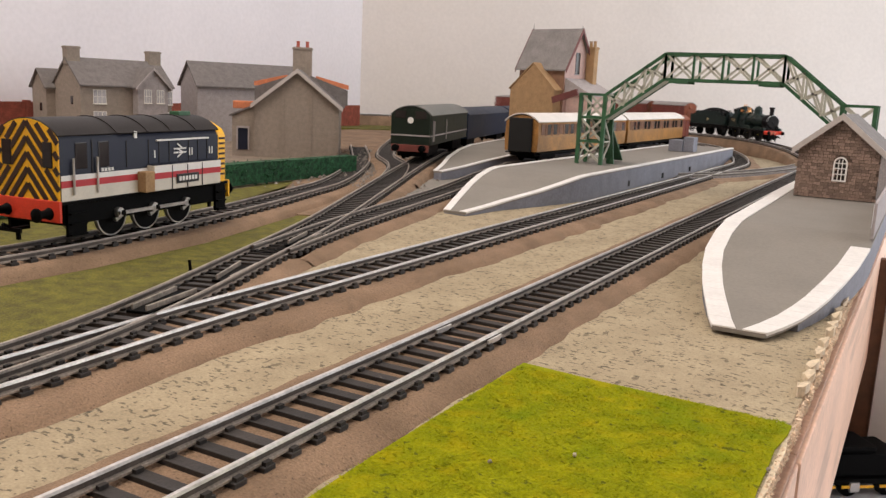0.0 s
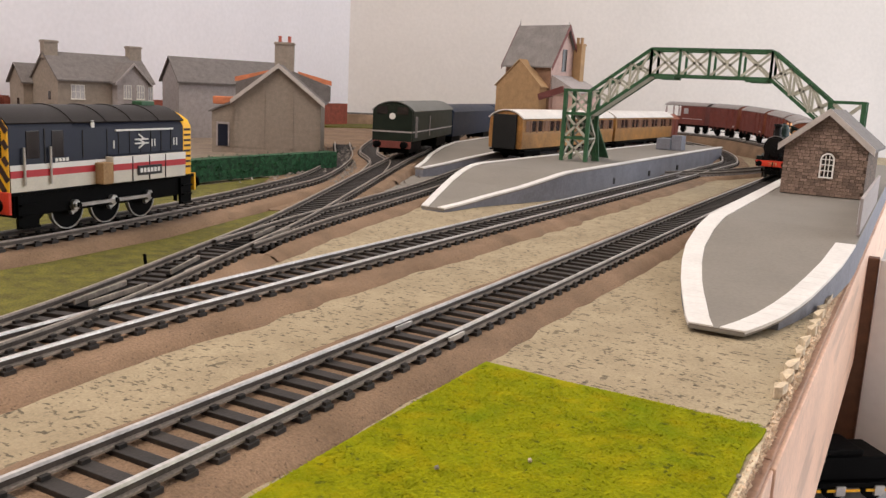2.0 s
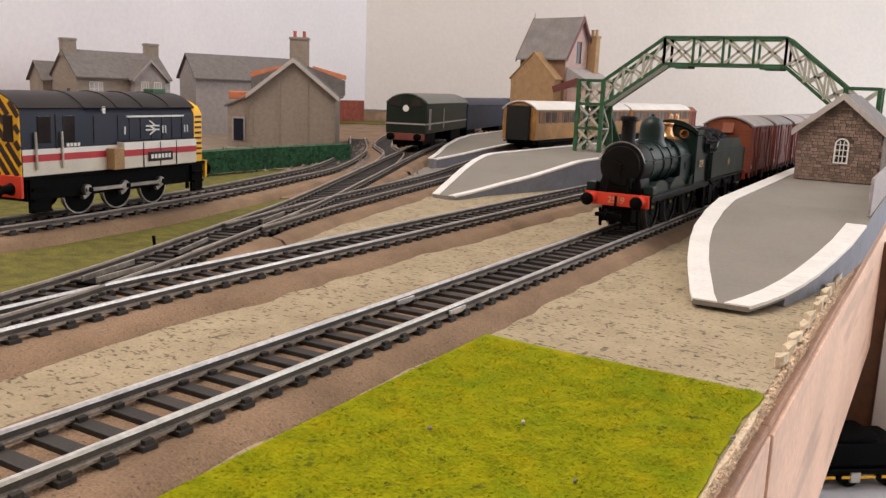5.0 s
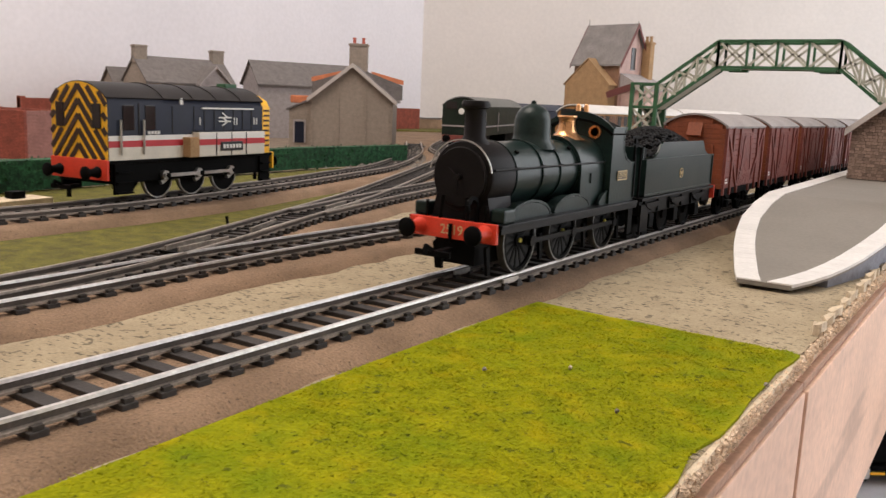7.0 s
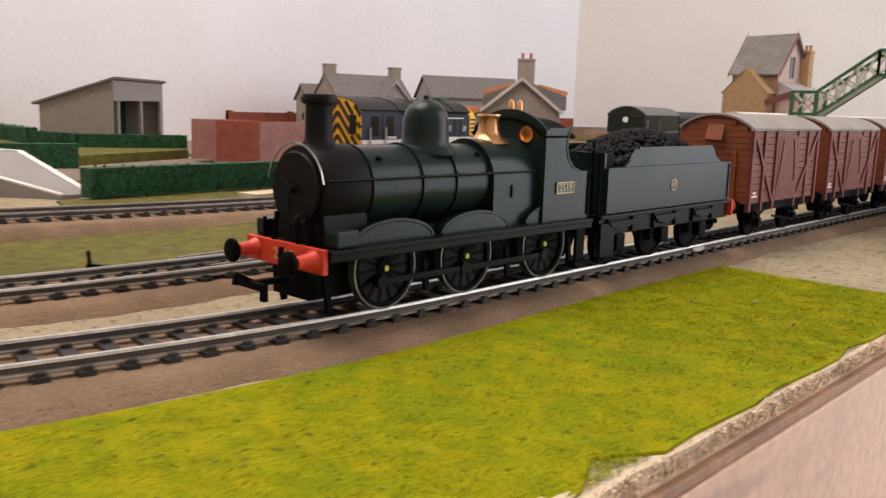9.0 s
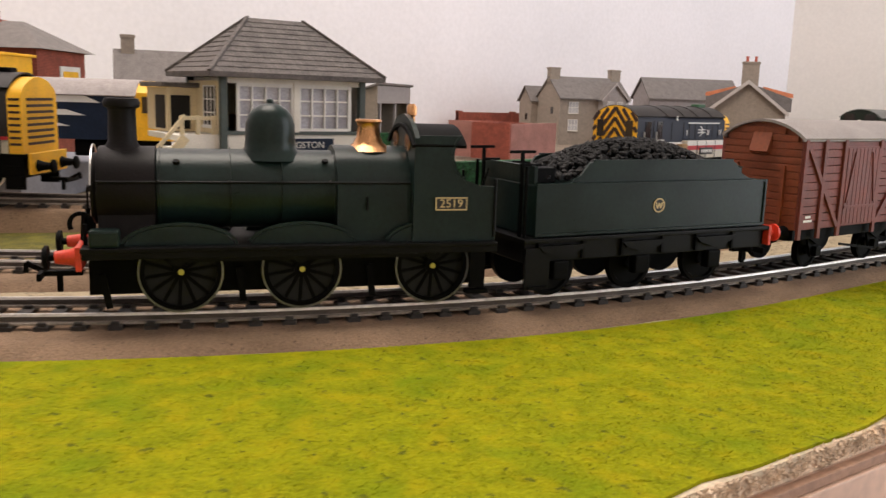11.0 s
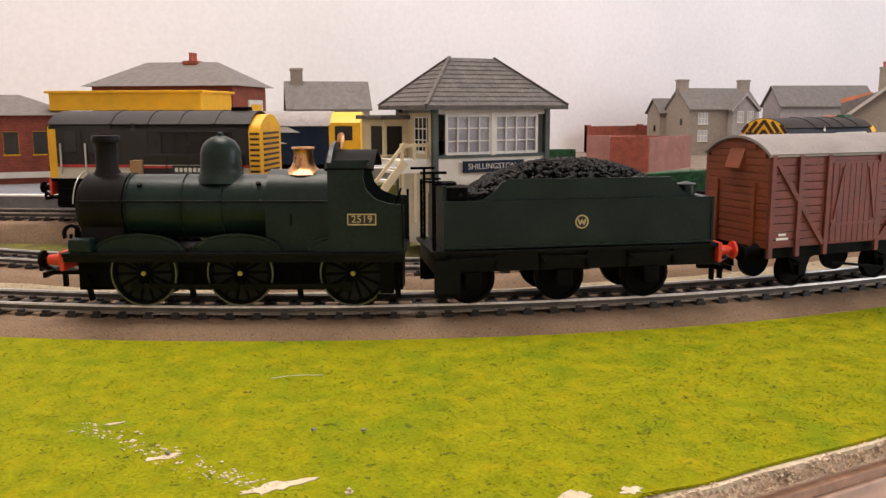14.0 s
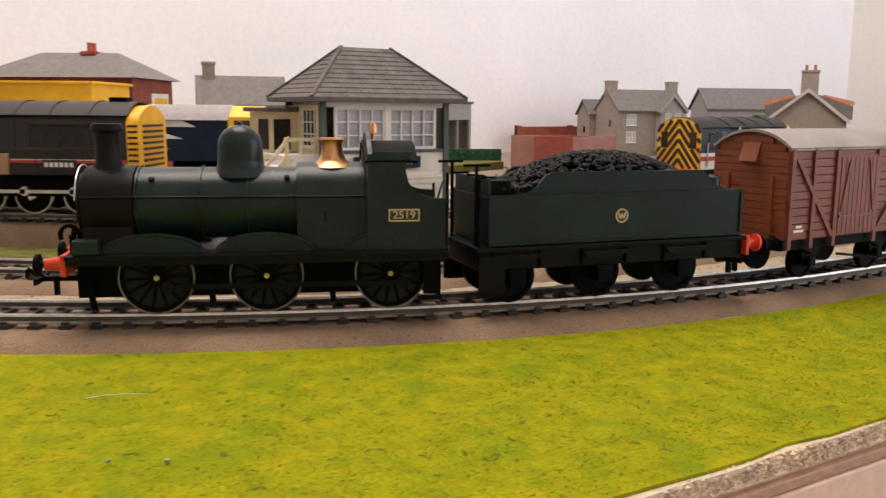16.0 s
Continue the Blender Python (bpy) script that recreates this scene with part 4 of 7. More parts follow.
def manor():
    t = thing("stone_house", "grey stone two-storey house with two chimneys and a gabled bay", "house", -692.6, 460, 3, 78)
    # local y runs along the depth away from the tracks, x along the ridge
    b = nb()
    prism(b, [(-2, 0), (60, 0), (60, 58), (29, 84), (-2, 58)], -56, 56, "x")
    part("wall", b, M_greystone, t)
    for s in (0, 1):
        pts = [(29, 84), (-6, 54.6), (-6, 56.4), (29, 86)] if s == 0 else [(29, 84), (64, 54.6), (64, 56.4), (29, 86)]
        part("roof_slope", prism(nb(), pts, -58, 58, "x"), M_slate, t)
    part("plinth", box(nb(), -55.9, 55.9, -1.9, 96, -8, 0), M_greystone, t)
    # gabled bay
    bay = part("bay", prism(nb(), [(6, 0), (44, 0), (44, 56), (25, 76), (6, 56)], -14, 28), M_greywall, t)
    for s in (-1, 1):
        part("bay_roof", prism(nb(), [(25, 76), (25 + s * 22, 53), (25 + s * 22, 55), (25, 78.2)], -17, 28), M_slate, bay)
    part("bargeboard", prism(nb(), [(2, 52), (25, 75), (48, 52), (48, 54.6), (25, 78.4), (2, 54.6)], -18, -17), M_greywall, bay)
    # wing beyond the gable end
    wing = part("wing", prism(nb(), [(60, 0), (96, 0), (96, 53), (78, 71), (60, 53)], -66, 4, "x"), M_greystone, t)
    part("wing_roof", prism(nb(), [(78, 72.4), (57, 51), (57, 49.4), (78, 70.8)], -69, 6, "x"), M_slate, wing)
    part("wing_roof", prism(nb(), [(78, 72.4), (99, 51), (99, 49.4), (78, 70.8)], -69, 6, "x"), M_slate, wing)
    for x in (-50, 50):
        chimney(t, x, 29, 78, 98, 15, M_greystone, 0)
    for x, z in ((-34, 36), (-34, 12), (18, 38), (34, 38), (52, 36), (52, 12)):
        yy = -14.4 if 6 < x < 44 else -2.4
        window(t, x, z, 15 if x < 0 else 9, 15, yy, 3, 2, frame_m=M_sbcream, glass=M_pane)
    part("doorway", prism(nb(), [(19, 0), (31, 0), (31, 14), *arc(25, 14, 6, 0, 180, 8)], -14.8, -13.9), M_dark, t, "dark arched doorway")
    for y, z in ((18, 34), (74, 24)):
        part("slit_window", box(nb(), -56.6 if y < 60 else -66.6, -55.9 if y < 60 else -65.9, y - 2.5, y + 2.5, z, z + 9), M_glassdark, t)
    return t


def barn():
    t = thing("grey_barn", "pale grey card barn with a long slate roof", "barn", -640, 610, 3, 66)
    part("wall", prism(nb(), [(0, 0), (58, 0), (58, 62), (29, 88), (0, 62)], -70, 70, "x"), M_greywall, t)
    part("roof_slope", prism(nb(), [(29, 88), (-5, 58.4), (-5, 60.2), (29, 90)], -73, 73, "x"), M_slate, t)
    part("roof_slope", prism(nb(), [(29, 88), (63, 58.4), (63, 60.2), (29, 90)], -73, 73, "x"), M_slate, t)
    part("plinth", box(nb(), -69.9, 69.9, 0.1, 58, -8, 0), M_greywall, t)
    part("loft_opening", box(nb(), 22, 33, -0.6, 0.3, 44, 54), M_dark, t)
    part("arch", prism(nb(), [(8, 0), (44, 0), (44, 26), *arc(26, 26, 18, 0, 180, 10)], -0.6, 0.3), M_greystone, t)
    return t


def tower_house():
    t = thing("tall_house", "tall pink and tan card house with a steep slate roof", "house", -281, 702, 0, -14)
    part("wall", prism(nb(), [(0, 0), (50, 0), (50, 105), (25, 145), (0, 105)], -32, 32, "x"), M_pinkwall, t)
    k = 40 / 25
    for far in (0, 1):
        pts = [(25, 145), (-4, 105 - 4 * k), (-4, 107 - 4 * k), (25, 147.4)]
        if far:
            pts = [(50 - p, q) for p, q in pts]
        part("roof_slope", prism(nb(), pts, -36, 36, "x"), M_tallroof, t)
        pts = [(25, 142.5), (-4, 102.5 - 4 * k), (-4, 107.4 - 4 * k), (25, 147.8)]
        if far:
            pts = [(50 - p, q) for p, q in pts]
        for x in (-37, 36.1):
            part("bargeboard", prism(nb(), pts, x, x + 0.9, "x"), M_barge, t, "dark red-brown bargeboard")
    for x in (-35, 35):
        part("finial", cyl(nb(), (x, 25, 146), (x, 25, 154 if x < 0 else 150), 0.6, 8, 0.2), M_slate, t)
    part("front_wall", box(nb(), -32.4, 32.4, -0.7, -0.1, 0, 104), M_brownbrick, t, "brown brick upper front wall")
    p = part("annex", prism(nb(), [(-34, 0), (29, 0), (29, 78), (-2, 106), (-34, 78)], -14, -0.8), M_tan, t, "tan brick gabled front")
    for pts in ([(-2, 106), (-36, 76.4), (-36, 77.6), (-2, 107.3)], [(-2, 106), (31, 76.2), (31, 77.4), (-2, 107.3)]):
        part("annex_roof", prism(nb(), pts, -15, -0.8), M_tan, p)
    part("side_wall", box(nb(), -32.6, -32.1, 0, 50, 0, 104), M_tan, t)
    chimney(t, 38, 44, 80, 128, 11, M_tan, 2, M_tan)
    window(t, 24, 96, 8, 24, 32.3, 2, 3, axis="y", frame_m=M_greywall)
    lean = part("lean_to", box(nb(), 32.1, 66, 6, 50, 0, 72), M_pinkwall, t)
    part("lean_roof", prism(nb(), [(32.2, 74.2), (69, 72), (69, 73.4), (32.2, 91)], 2, 54), M_greywall, lean)
    part("awning", bar(nb(), (30, -17, 66), (60, -12, 76), 3, 7), M_barge, t, "dark red awning edge")
    return t


M_tallroof = mat("weathered_grey_slate", (0.22, 0.205, 0.20), 0.85, var=0.16, scale=60, fine=700, bump=0.3)
M_barge = mat("dark_red_brown_paint", (0.13, 0.035, 0.03), 0.6, var=0.15)
M_brownbrick = mat("brown_brick", (0.22, 0.125, 0.08), 0.85, var=0.15, scale=150, fine=900, bump=0.3)


def flat_shed():
    t = thing("open_shed", "grey-brown card shed with two dark open bays", "shed", -626, 70, 4, 133)
    # local x along the open front, y to the back
    b = nb()
    part("end_wall", prism(nb(), [(0, 0), (70, 0), (70, 38), (0, 61)], 0, 2.5, "x"), M_greystone, t)
    part("end_wall", prism(nb(), [(0, 0), (70, 0), (70, 38), (0, 61)], 140, 142.5, "x"), M_greystone, t)
    part("back_wall", box(nb(), 2.6, 139.9, 67.5, 70, 0, 38), M_greystone, t)
    part("fascia", box(nb(), 2.6, 139.9, 0, 2, 42, 61), M_greywall, t)
    for x in (16, 78, 138):
        part("post", box(nb(), x - 2.2, x + 2.2, 0.3, 3, 0, 42), M_greywall, t)
    part("roof", prism(nb(), [(-3, 62.3), (76, 36.3), (76, 38.5), (-3, 64.5)], -3, 146, "x"), M_slate, t)
    # dark sheet put in for the shade at the back of the bays
    part("inside", box(nb(), 6, 138, 40, 42, 0, 40), M_dark, t)
    return t


def brick_sheds():
    t = thing("brick_yard_walls", "low red brick walled store without a roof", "brick store", -517, 90, -2, 22)
    # light painted by face: pinker brick where lit, dark red where turned away
    part("front_wall", box(nb(), -2, 30, 0, 3, 0, 35, 0.2), M_pinkbrick, t)
    part("front_wall", box(nb(), 30, 72, -8, -5, 0, 34.5, 0.2), M_redbrick, t)
    part("return_wall", box(nb(), 30, 33, -4.9, 40, 0, 34.8, 0.2), M_redbrick, t)
    part("side_wall", box(nb(), 69, 72, -4.9, 92, 0, 34.2, 0.2), M_pinkbrick, t)
    part("side_wall", box(nb(), -2, 1, 3.1, 60, 0, 34.2, 0.2), M_redbrick, t)
    part("back_wall", box(nb(), 1.1, 68.9, 56, 59, 0, 34, 0.2), M_redbrick, t)
    w = thing("long_brick_wall", "long dark red brick wall along the back of the board", "brick wall", -838, 0, -7.5)
    for y0 in range(330, 1130, 100):
        part("wall_bay", box(nb(), -3, 3, y0, y0 + 99.5, 0, 42, 0.2), M_redbrick, w)
        part("pier", box(nb(), -4, 5, y0, y0 + 6, 0, 44, 0.2), M_redbrick, w)


def hedge(name, pts, w, z0, h, seed):
    """A clipped hedge: a rough core with many small leaf clumps."""
    b = nb()
    r = random.Random(seed)
    for (xa, ya), (xb, yb) in zip(pts, pts[1:]):
        L = math.hypot(xb - xa, yb - ya)
        ux, uy = (xb - xa) / L, (yb - ya) / L
        bar(b, (xa, ya, z0 + h / 2), (xb, yb, z0 + h / 2), w * 0.8, h * 0.9)
        n = int(L * 4.2)
        for _ in range(n):
            s, o, z = r.uniform(0, L), r.uniform(-w / 2, w / 2), r.uniform(0.5, h)
            if r.random() < 0.6:
                o = (w / 2 if r.random() < 0.75 else -w / 2) * (1 if uy > 0 else -1) + r.uniform(-0.6, 0.6)
            c = Vector((xa + ux * s - uy * -o, ya + uy * s - ux * o, z0 + z))
            k = r.uniform(0.5, 1.25)
            v = [b.verts.new(c + Vector((r.uniform(-1, 1), r.uniform(-1, 1), r.uniform(-1, 1))) * k * 1.3) for _ in range(3)]
            b.faces.new(v)
            v2 = b.verts.new(c + Vector((r.uniform(-1, 1), r.uniform(-1, 1), r.uniform(-1, 1))) * k * 1.3)
            b.faces.new((v[0], v[1], v2))
    return solid(name, b, M_hedge, "dense dark green scatter hedge beside the lane", "hedge", group="hedges")


def signal_box():
    t = thing("signal_box", "cream and green-grey signal box with a hipped slate roof", "signal box", -153, -257, -1.5)
    # x across (front at +x), y along the line
    x0, x1, y0, y1 = -18, 20, -30.5, 30.5
    part("base", box(nb(), x0, x1, y0, y1, 0, 40), M_sbcream, t, "cream boarded lower storey")
    for k in range(13):
        z = 1 + k * 2.3
        part("weatherboard", bar(nb(), (x1 + 0.35, y0 + 2.6, z + 1.0), (x1 + 0.35, y1 - 2.6, z + 1.0), 0.7, 1.9), M_sbcream, t)
    for y in (y0 + 1, y1 - 1):
        part("corner_post", box(nb(), x1 - 1.6, x1 + 1.0, y - 1.3, y + 1.3, 0, 62, 0.2), M_sbgreen, t)
        part("corner_post", box(nb(), x0 - 0.4, x0 + 2, y - 1.3, y + 1.3, 0, 62, 0.2), M_sbgreen, t)
    # upper glazed storey
    part("band", box(nb(), x0, x1 + 0.3, y0 + 2.5, y1 - 2.5, 59.3, 62.4), M_sbcream, t)
    part("sill_band", box(nb(), x0, x1 + 0.7, y0 + 2.4, y1 - 2.4, 40, 41.4), M_sbgreen, t)
    part("inner_wall", box(nb(), x0 + 1, x0 + 2.5, y0 + 2, y1 - 2, 40, 60), M_sbyellow, t)
    part("lever_frame", box(nb(), -4, 4, -18, 18, 40, 47, 0.4), M_door, t)
    for k in range(12):
        part("lever", bar(nb(), (0, -16 + k * 2.9, 46), (1.5, -16 + k * 2.9, 52), 0.5, 0.5), M_steel if k % 3 else M_red, t)
    for k in range(2):
        yc = y0 + 5.5 + 12.4 + k * 25.2
        win = part("window", box(nb(), x1 - 0.9, x1 - 0.6, yc - 11.2, yc + 11.2, 42, 59), M_panefront, t, "white framed sliding window with small panes")
        for i in range(5):
            y = yc - 11.2 + 22.4 * i / 4
            w = 0.65 if i in (0, 4) else 0.3
            part("glazing_bar", box(nb(), x1 - 0.5, x1 + 0.4, y - w, y + w, 41.6, 59.2), M_white2, win)
        for i in range(4):
            z = 41.9 + 16.9 * i / 3
            w = 0.65 if i in (0, 3) else 0.3
            part("glazing_bar", box(nb(), x1 - 0.5, x1 + 0.42, yc - 11.2, yc + 11.2, z - w, z + w), M_white2, win)
    part("mullion", box(nb(), x1 - 0.8, x1 + 0.8, -1.2, 1.2, 41, 60), M_sbcream, t)
    nbd = part("name_board", box(nb(), x1 + 0.8, x1 + 1.6, -16, 16, 33.4, 38.6, 0.2), M_blue, t, "dark blue name board with white capitals")
    bt = text_bm("SHILLINGSTON", 3.6)
    half = max(abs(v.co.x) for v in bt.verts)
    for v in bt.verts:
        c = v.co.copy()
        v.co = Vector((x1 + 1.8 + c.z * 0.4, -1.0 + c.x * 12.6 / half, 36.0 + c.y))
    part("lettering", bt, M_white2, nbd)
    # left end with window and porch
    part("end_wall", box(nb(), x0, x1 - 2, y0, y0 + 1, 40, 60), M_sbyellow, t)
    part("end_wall", box(nb(), x0, x1 - 2, y1 - 1, y1, 40, 60), M_sbcream, t)
    window(t, 9, 43, 12, 15, y0 - 0.3, 3, 3)
    p = part("porch", box(nb(), x0 - 14, x0 + 12, y0 - 12, y0 - 0.1, 40, 57), M_sbyellow, t, "yellowed timber porch with a dark doorway")
    part("doorway", box(nb(), x0 - 2, x0 + 10, y0 - 12.4, y0 - 11.9, 41, 54), M_dark, p)
    part("doorway", box(nb(), x0 + 11.8, x0 + 12.4, y0 - 10.5, y0 - 3, 41, 54), M_dark, p)
    part("porch_roof", box(nb(), x0 - 16, x0 + 15, y0 - 14.5, y0 + 0.5, 57.1, 59, 0.3), M_sbroof, p)
    part("landing", box(nb(), x0 - 4, x1 - 2, y0 - 15, y0 - 0.2, 37.4, 39.6, 0.2), M_sbcream, t)
    part("landing_front", box(nb(), x1 - 2, x1 - 1.2, y0 - 15, y0 - 0.2, 34, 40), M_sbcream, t)
    for y in (-14, -8, -2):
        part("baluster", box(nb(), x1 - 2.8, x1 - 1.6, y0 + y - 0.7, y0 + y + 0.7, 12, 47), M_sbyellow, t)
    part("handrail", bar(nb(), (x1 - 2, y0 - 15, 46), (x1 - 2, y0 - 1, 46), 1.2, 1.4), M_sbyellow, t)
    for k in range(9):
        part("stair_tread", box(nb(), x1 - 13, x1 - 2, y0 - 18 - k * 3.4, y0 - 15 - k * 3.4, 34 - k * 4, 35.2 - k * 4), M_sbcream, t)
    part("stringer", bar(nb(), (x1 - 1.4, y0 - 13, 39), (x1 - 1.4, y0 - 46, 1), 1.1, 3.4), M_sbyellow, t)
    part("stair_rail", bar(nb(), (x1 - 1.4, y0 - 13, 47), (x1 - 1.4, y0 - 46, 9), 1.0, 1.4), M_sbyellow, t)
    # hipped slate roof laid in courses
    o = 6.5
    ze, zr = 62.6, 84.8
    def at(f):
        return (x0 - o + (o + 19) * f, x1 + o - (o + 19) * f, y0 - o + (o + 18.5) * f, y1 + o - (o + 18.5) * f, ze + (zr - ze) * f)
    n = 11
    roof = part("roof_core", prism(nb(), [(x0 - o, y0 - o), (x1 + o, y0 - o), (x1 + o, y1 + o), (x0 - o, y1 + o)], ze - 1.2, ze, "z"), M_sbroof, t)
    for k in range(n):
        a, c = at(k / n), at((k + 1) / n)
        b = nb()
        lo = [b.verts.new(q) for q in ((a[0], a[2], a[4]), (a[1], a[2], a[4]), (a[1], a[3], a[4]), (a[0], a[3], a[4]))]
        up = [b.verts.new(q) for q in ((a[0], a[2], a[4] + 0.7), (a[1], a[2], a[4] + 0.7), (a[1], a[3], a[4] + 0.7), (a[0], a[3], a[4] + 0.7))]
        hi = [b.verts.new(q) for q in ((c[0], c[2], c[4] + 0.3), (c[1], c[2], c[4] + 0.3), (c[1], c[3], c[4] + 0.3), (c[0], c[3], c[4] + 0.3))]
        for p0, p1 in ((lo, up), (up, hi)):
            for i in range(4):
                b.faces.new((p0[i], p0[(i + 1) % 4], p1[(i + 1) % 4], p1[i]))
        b.faces.new(hi)
        part("slate_course", b, M_sbroof, roof)
    for sx in (0, 1):
        for sy in (2, 3):
            a, c = at(0), at(1)
            part("hip_tile", bar(nb(), (a[sx], a[sy], a[4] + 0.9), (c[sx], c[sy], c[4] + 0.6), 1.4, 0.9), M_sbroof, roof)
    return t


# the pale blue-grey base paints in the bright room mirrored by the glass
M_panefront = mat("pane_painted_reflection", (0.42, 0.42, 0.47), 0.06, var=0.25, scale=60, bump=0, spec=0.9)


def station():
    t = thing("station_building", "red brick station building with a hipped grey roof", "station building", -500, -330, 2, -34)
    # x towards the wall is minus; long side along y
    part("wall", box(nb(), -60, 20, -56, 56, 0, 76.5, 0.3), M_redbrick, t)
    b = nb()
    a = [b.verts.new(q) for q in ((-66, -62, 76.3), (26, -62, 76.3), (26, 62, 76.3), (-66, 62, 76.3))]
    c = [b.verts.new(q) for q in ((-22, -28, 96), (-18, -28, 96), (-18, 30, 96), (-22, 30, 96))]
    for i in range(4):
        b.faces.new((a[i], a[(i + 1) % 4], c[(i + 1) % 4], c[i]))
    b.faces.new(a)
    b.faces.new(c)
    part("roof", b, M_slate, t)
    chimney(t, -20, 10, 88, 97, 15, M_redbrick, 2)
    sign = part("sign", box(nb(), -48, -14, 56.1, 57.2, 54, 66, 0.2), M_white2, t, "white sign with a yellow band and unreadable lettering")
    part("letter_bar", box(nb(), -44, -18, 57.2, 57.5, 57.5, 62.5), M_canopy, sign)
    c = thing("station_canopy", "bright yellow flat platform canopy", "canopy", -430, -350, 2, -34)
    part("roof", box(nb(), -26, 32, -66, 41, 58, 70, 0.6), M_canopy, c)
    part("gutter", box(nb(), -28, 34, -68, 43, 69.5, 71.2, 0.3), M_canopy, c)
    for y in (-56, -12, 32):
        part("post", cyl(nb(), (26, y, 8), (26, y, 60), 1.4, 10), M_canopy, c)
    r = thing("brick_waiting_room", "dark red brick waiting room with a grey roof and lit windows", "building", -470, -474, -5, -8)
    part("wall", box(nb(), -40, 22, -60, 64, 0, 62, 0.3), M_redbrick, r)
    b = nb()
    a = [b.verts.new(q) for q in ((-46, -66, 62), (28, -66, 62), (28, 70, 62), (-46, 70, 62))]
    d = [b.verts.new(q) for q in ((-10, -30, 76), (-6, -30, 76), (-6, 34, 76), (-10, 34, 76))]
    for i in range(4):
        b.faces.new((a[i], a[(i + 1) % 4], d[(i + 1) % 4], d[i]))
    b.faces.new(a)
    b.faces.new(d)
    part("roof", b, M_slate, r)
    for y in (30, 48):
        window(r, y, 36, 9, 15, 22.6, 2, 2, axis="y", frame_m=M_canopy)
    part("sill_course", box(nb(), 22, 23.4, -60, 64, 20, 24), M_sbcream, r)
    p = thing("station_platform", "grey station platform beside the siding", "platform", -380, -400, -6, -32)
    part("body", box(nb(), -110, 53, -200, 110, 0, 17, 0.4), M_platside, p)
    part("edge", box(nb(), 47, 54, -200, 110, 17, 18, 0.2), M_white, p)
    f = thing("grey_cottage", "pale grey card cottage with one chimney", "cottage", -560, -178, 2, 75)
    gable = prism(nb(), [(0, 0), (44, 0), (44, 60), (22, 83), (0, 60)], -38, 38, "x")
    part("wall", gable, M_greywall, f)
    part("roof_slope", prism(nb(), [(22, 83), (-4, 57), (-4, 58.6), (22, 84.8)], -40, 40, "x"), M_slate, f)
    part("roof_slope", prism(nb(), [(22, 83), (48, 57), (48, 58.6), (22, 84.8)], -40, 40, "x"), M_slate, f)
    chimney(f, -28, 22, 76, 97, 11, M_greystone, 0)


def ramp_and_boards():
    t = thing("platform_ramp", "pale grey card platform ramp with white edges", "ramp")
    far = [(-315, -93, -4.6), (-402, -98, 14), (-520, -128, 14)]
    near = [(-310, -114, -4.6), (-378, -164, 14), (-470, -230, 14)]
    b = nb()
    rings = [[b.verts.new(p), b.verts.new(q), b.verts.new((q[0], q[1], -7.4)), b.verts.new((p[0], p[1], -7.4))] for p, q in zip(far, near)]
    for p, q in zip(rings, rings[1:]):
        for i in range(4):
            b.faces.new((p[i], p[(i + 1) % 4], q[(i + 1) % 4], q[i]))
    b.faces.new(rings[0])
    b.faces.new(rings[-1])
    part("slope", b, M_ramp, t)
    for side, way in ((far, -1), (near, 1)):
        for p, q in zip(side, side[1:]):
            d = (Vector(q) - Vector(p)).normalized()
            n = Vector((d.y, -d.x, 0)).normalized() * 2.2 * way
            part("edge", bar(nb(), Vector(p) + n + Vector((0, 0, 0.3)), Vector(q) + n + Vector((0, 0, 0.3)), 4.2, 1.2), M_white, t)
    c = thing("point_motor_base", "pale card plate with a dark point motor", "point motor", -252, -14, -4.4, 8)
    part("plate", box(nb(), -8, 8, -20, 20, 0, 2.6, 0.3), M_plaster, c)
    part("motor", box(nb(), -3, 3, 2, 9, 2.6, 6, 0.6), M_black, c)
    # lower shelf with a sheet of paper and a spare engine
    s = thing("lower_shelf", "dark timber shelf under the layout", "shelf", 0, 0, 0)
    part("shelf_board", box(nb(), 40, 420, -150, 900, -168, -150.4, 1), M_door, s)
    part("upright", box(nb(), 72, 107, 392, 402, -150.4, -24, 1), M_door, s)
    part("upright", box(nb(), 107.4, 300, 388, 396, -150.4, -24, 1), M_wall, s)
    solid("paper_sheet", box(nb(), 60, 390, -120, 340, -150.2, -149.6), M_paper, "white sheet of paper on the lower shelf", "paper")
    e = thing("spare_engine", "black model engine with a yellow lined footplate", "model locomotive", 84, 292, -149.4, -52)
    part("body", box(nb(), -13, 13, -14, 46, 13, 27, 1.5), M_black, e)
    part("coal_space", box(nb(), -12, 12, -10, 30, 27, 31, 1.5), M_black, e)
    part("footplate", box(nb(), -15, 15, -18, 52, 9.5, 12.6, 0.4), M_black, e)
    for y0, y1 in ((-17, 4), (8, 28), (32, 51)):
        part("lining", bar(nb(), (15.3, y0, 8.2), (15.3, y1, 8.2), 0.6, 1.6), M_yellow, e, "yellow lining bar")
    for y in (-8, 16, 40):
        for x in (-9, 9):
            part("wheel", cyl(nb(), (x - 1.5, y, 7), (x + 1.5, y, 7), 7, 18), M_black, e)
        part("axlebox", box(nb(), 14, 16, y - 3, y + 3, 5, 11, 0.5), M_steel, e)


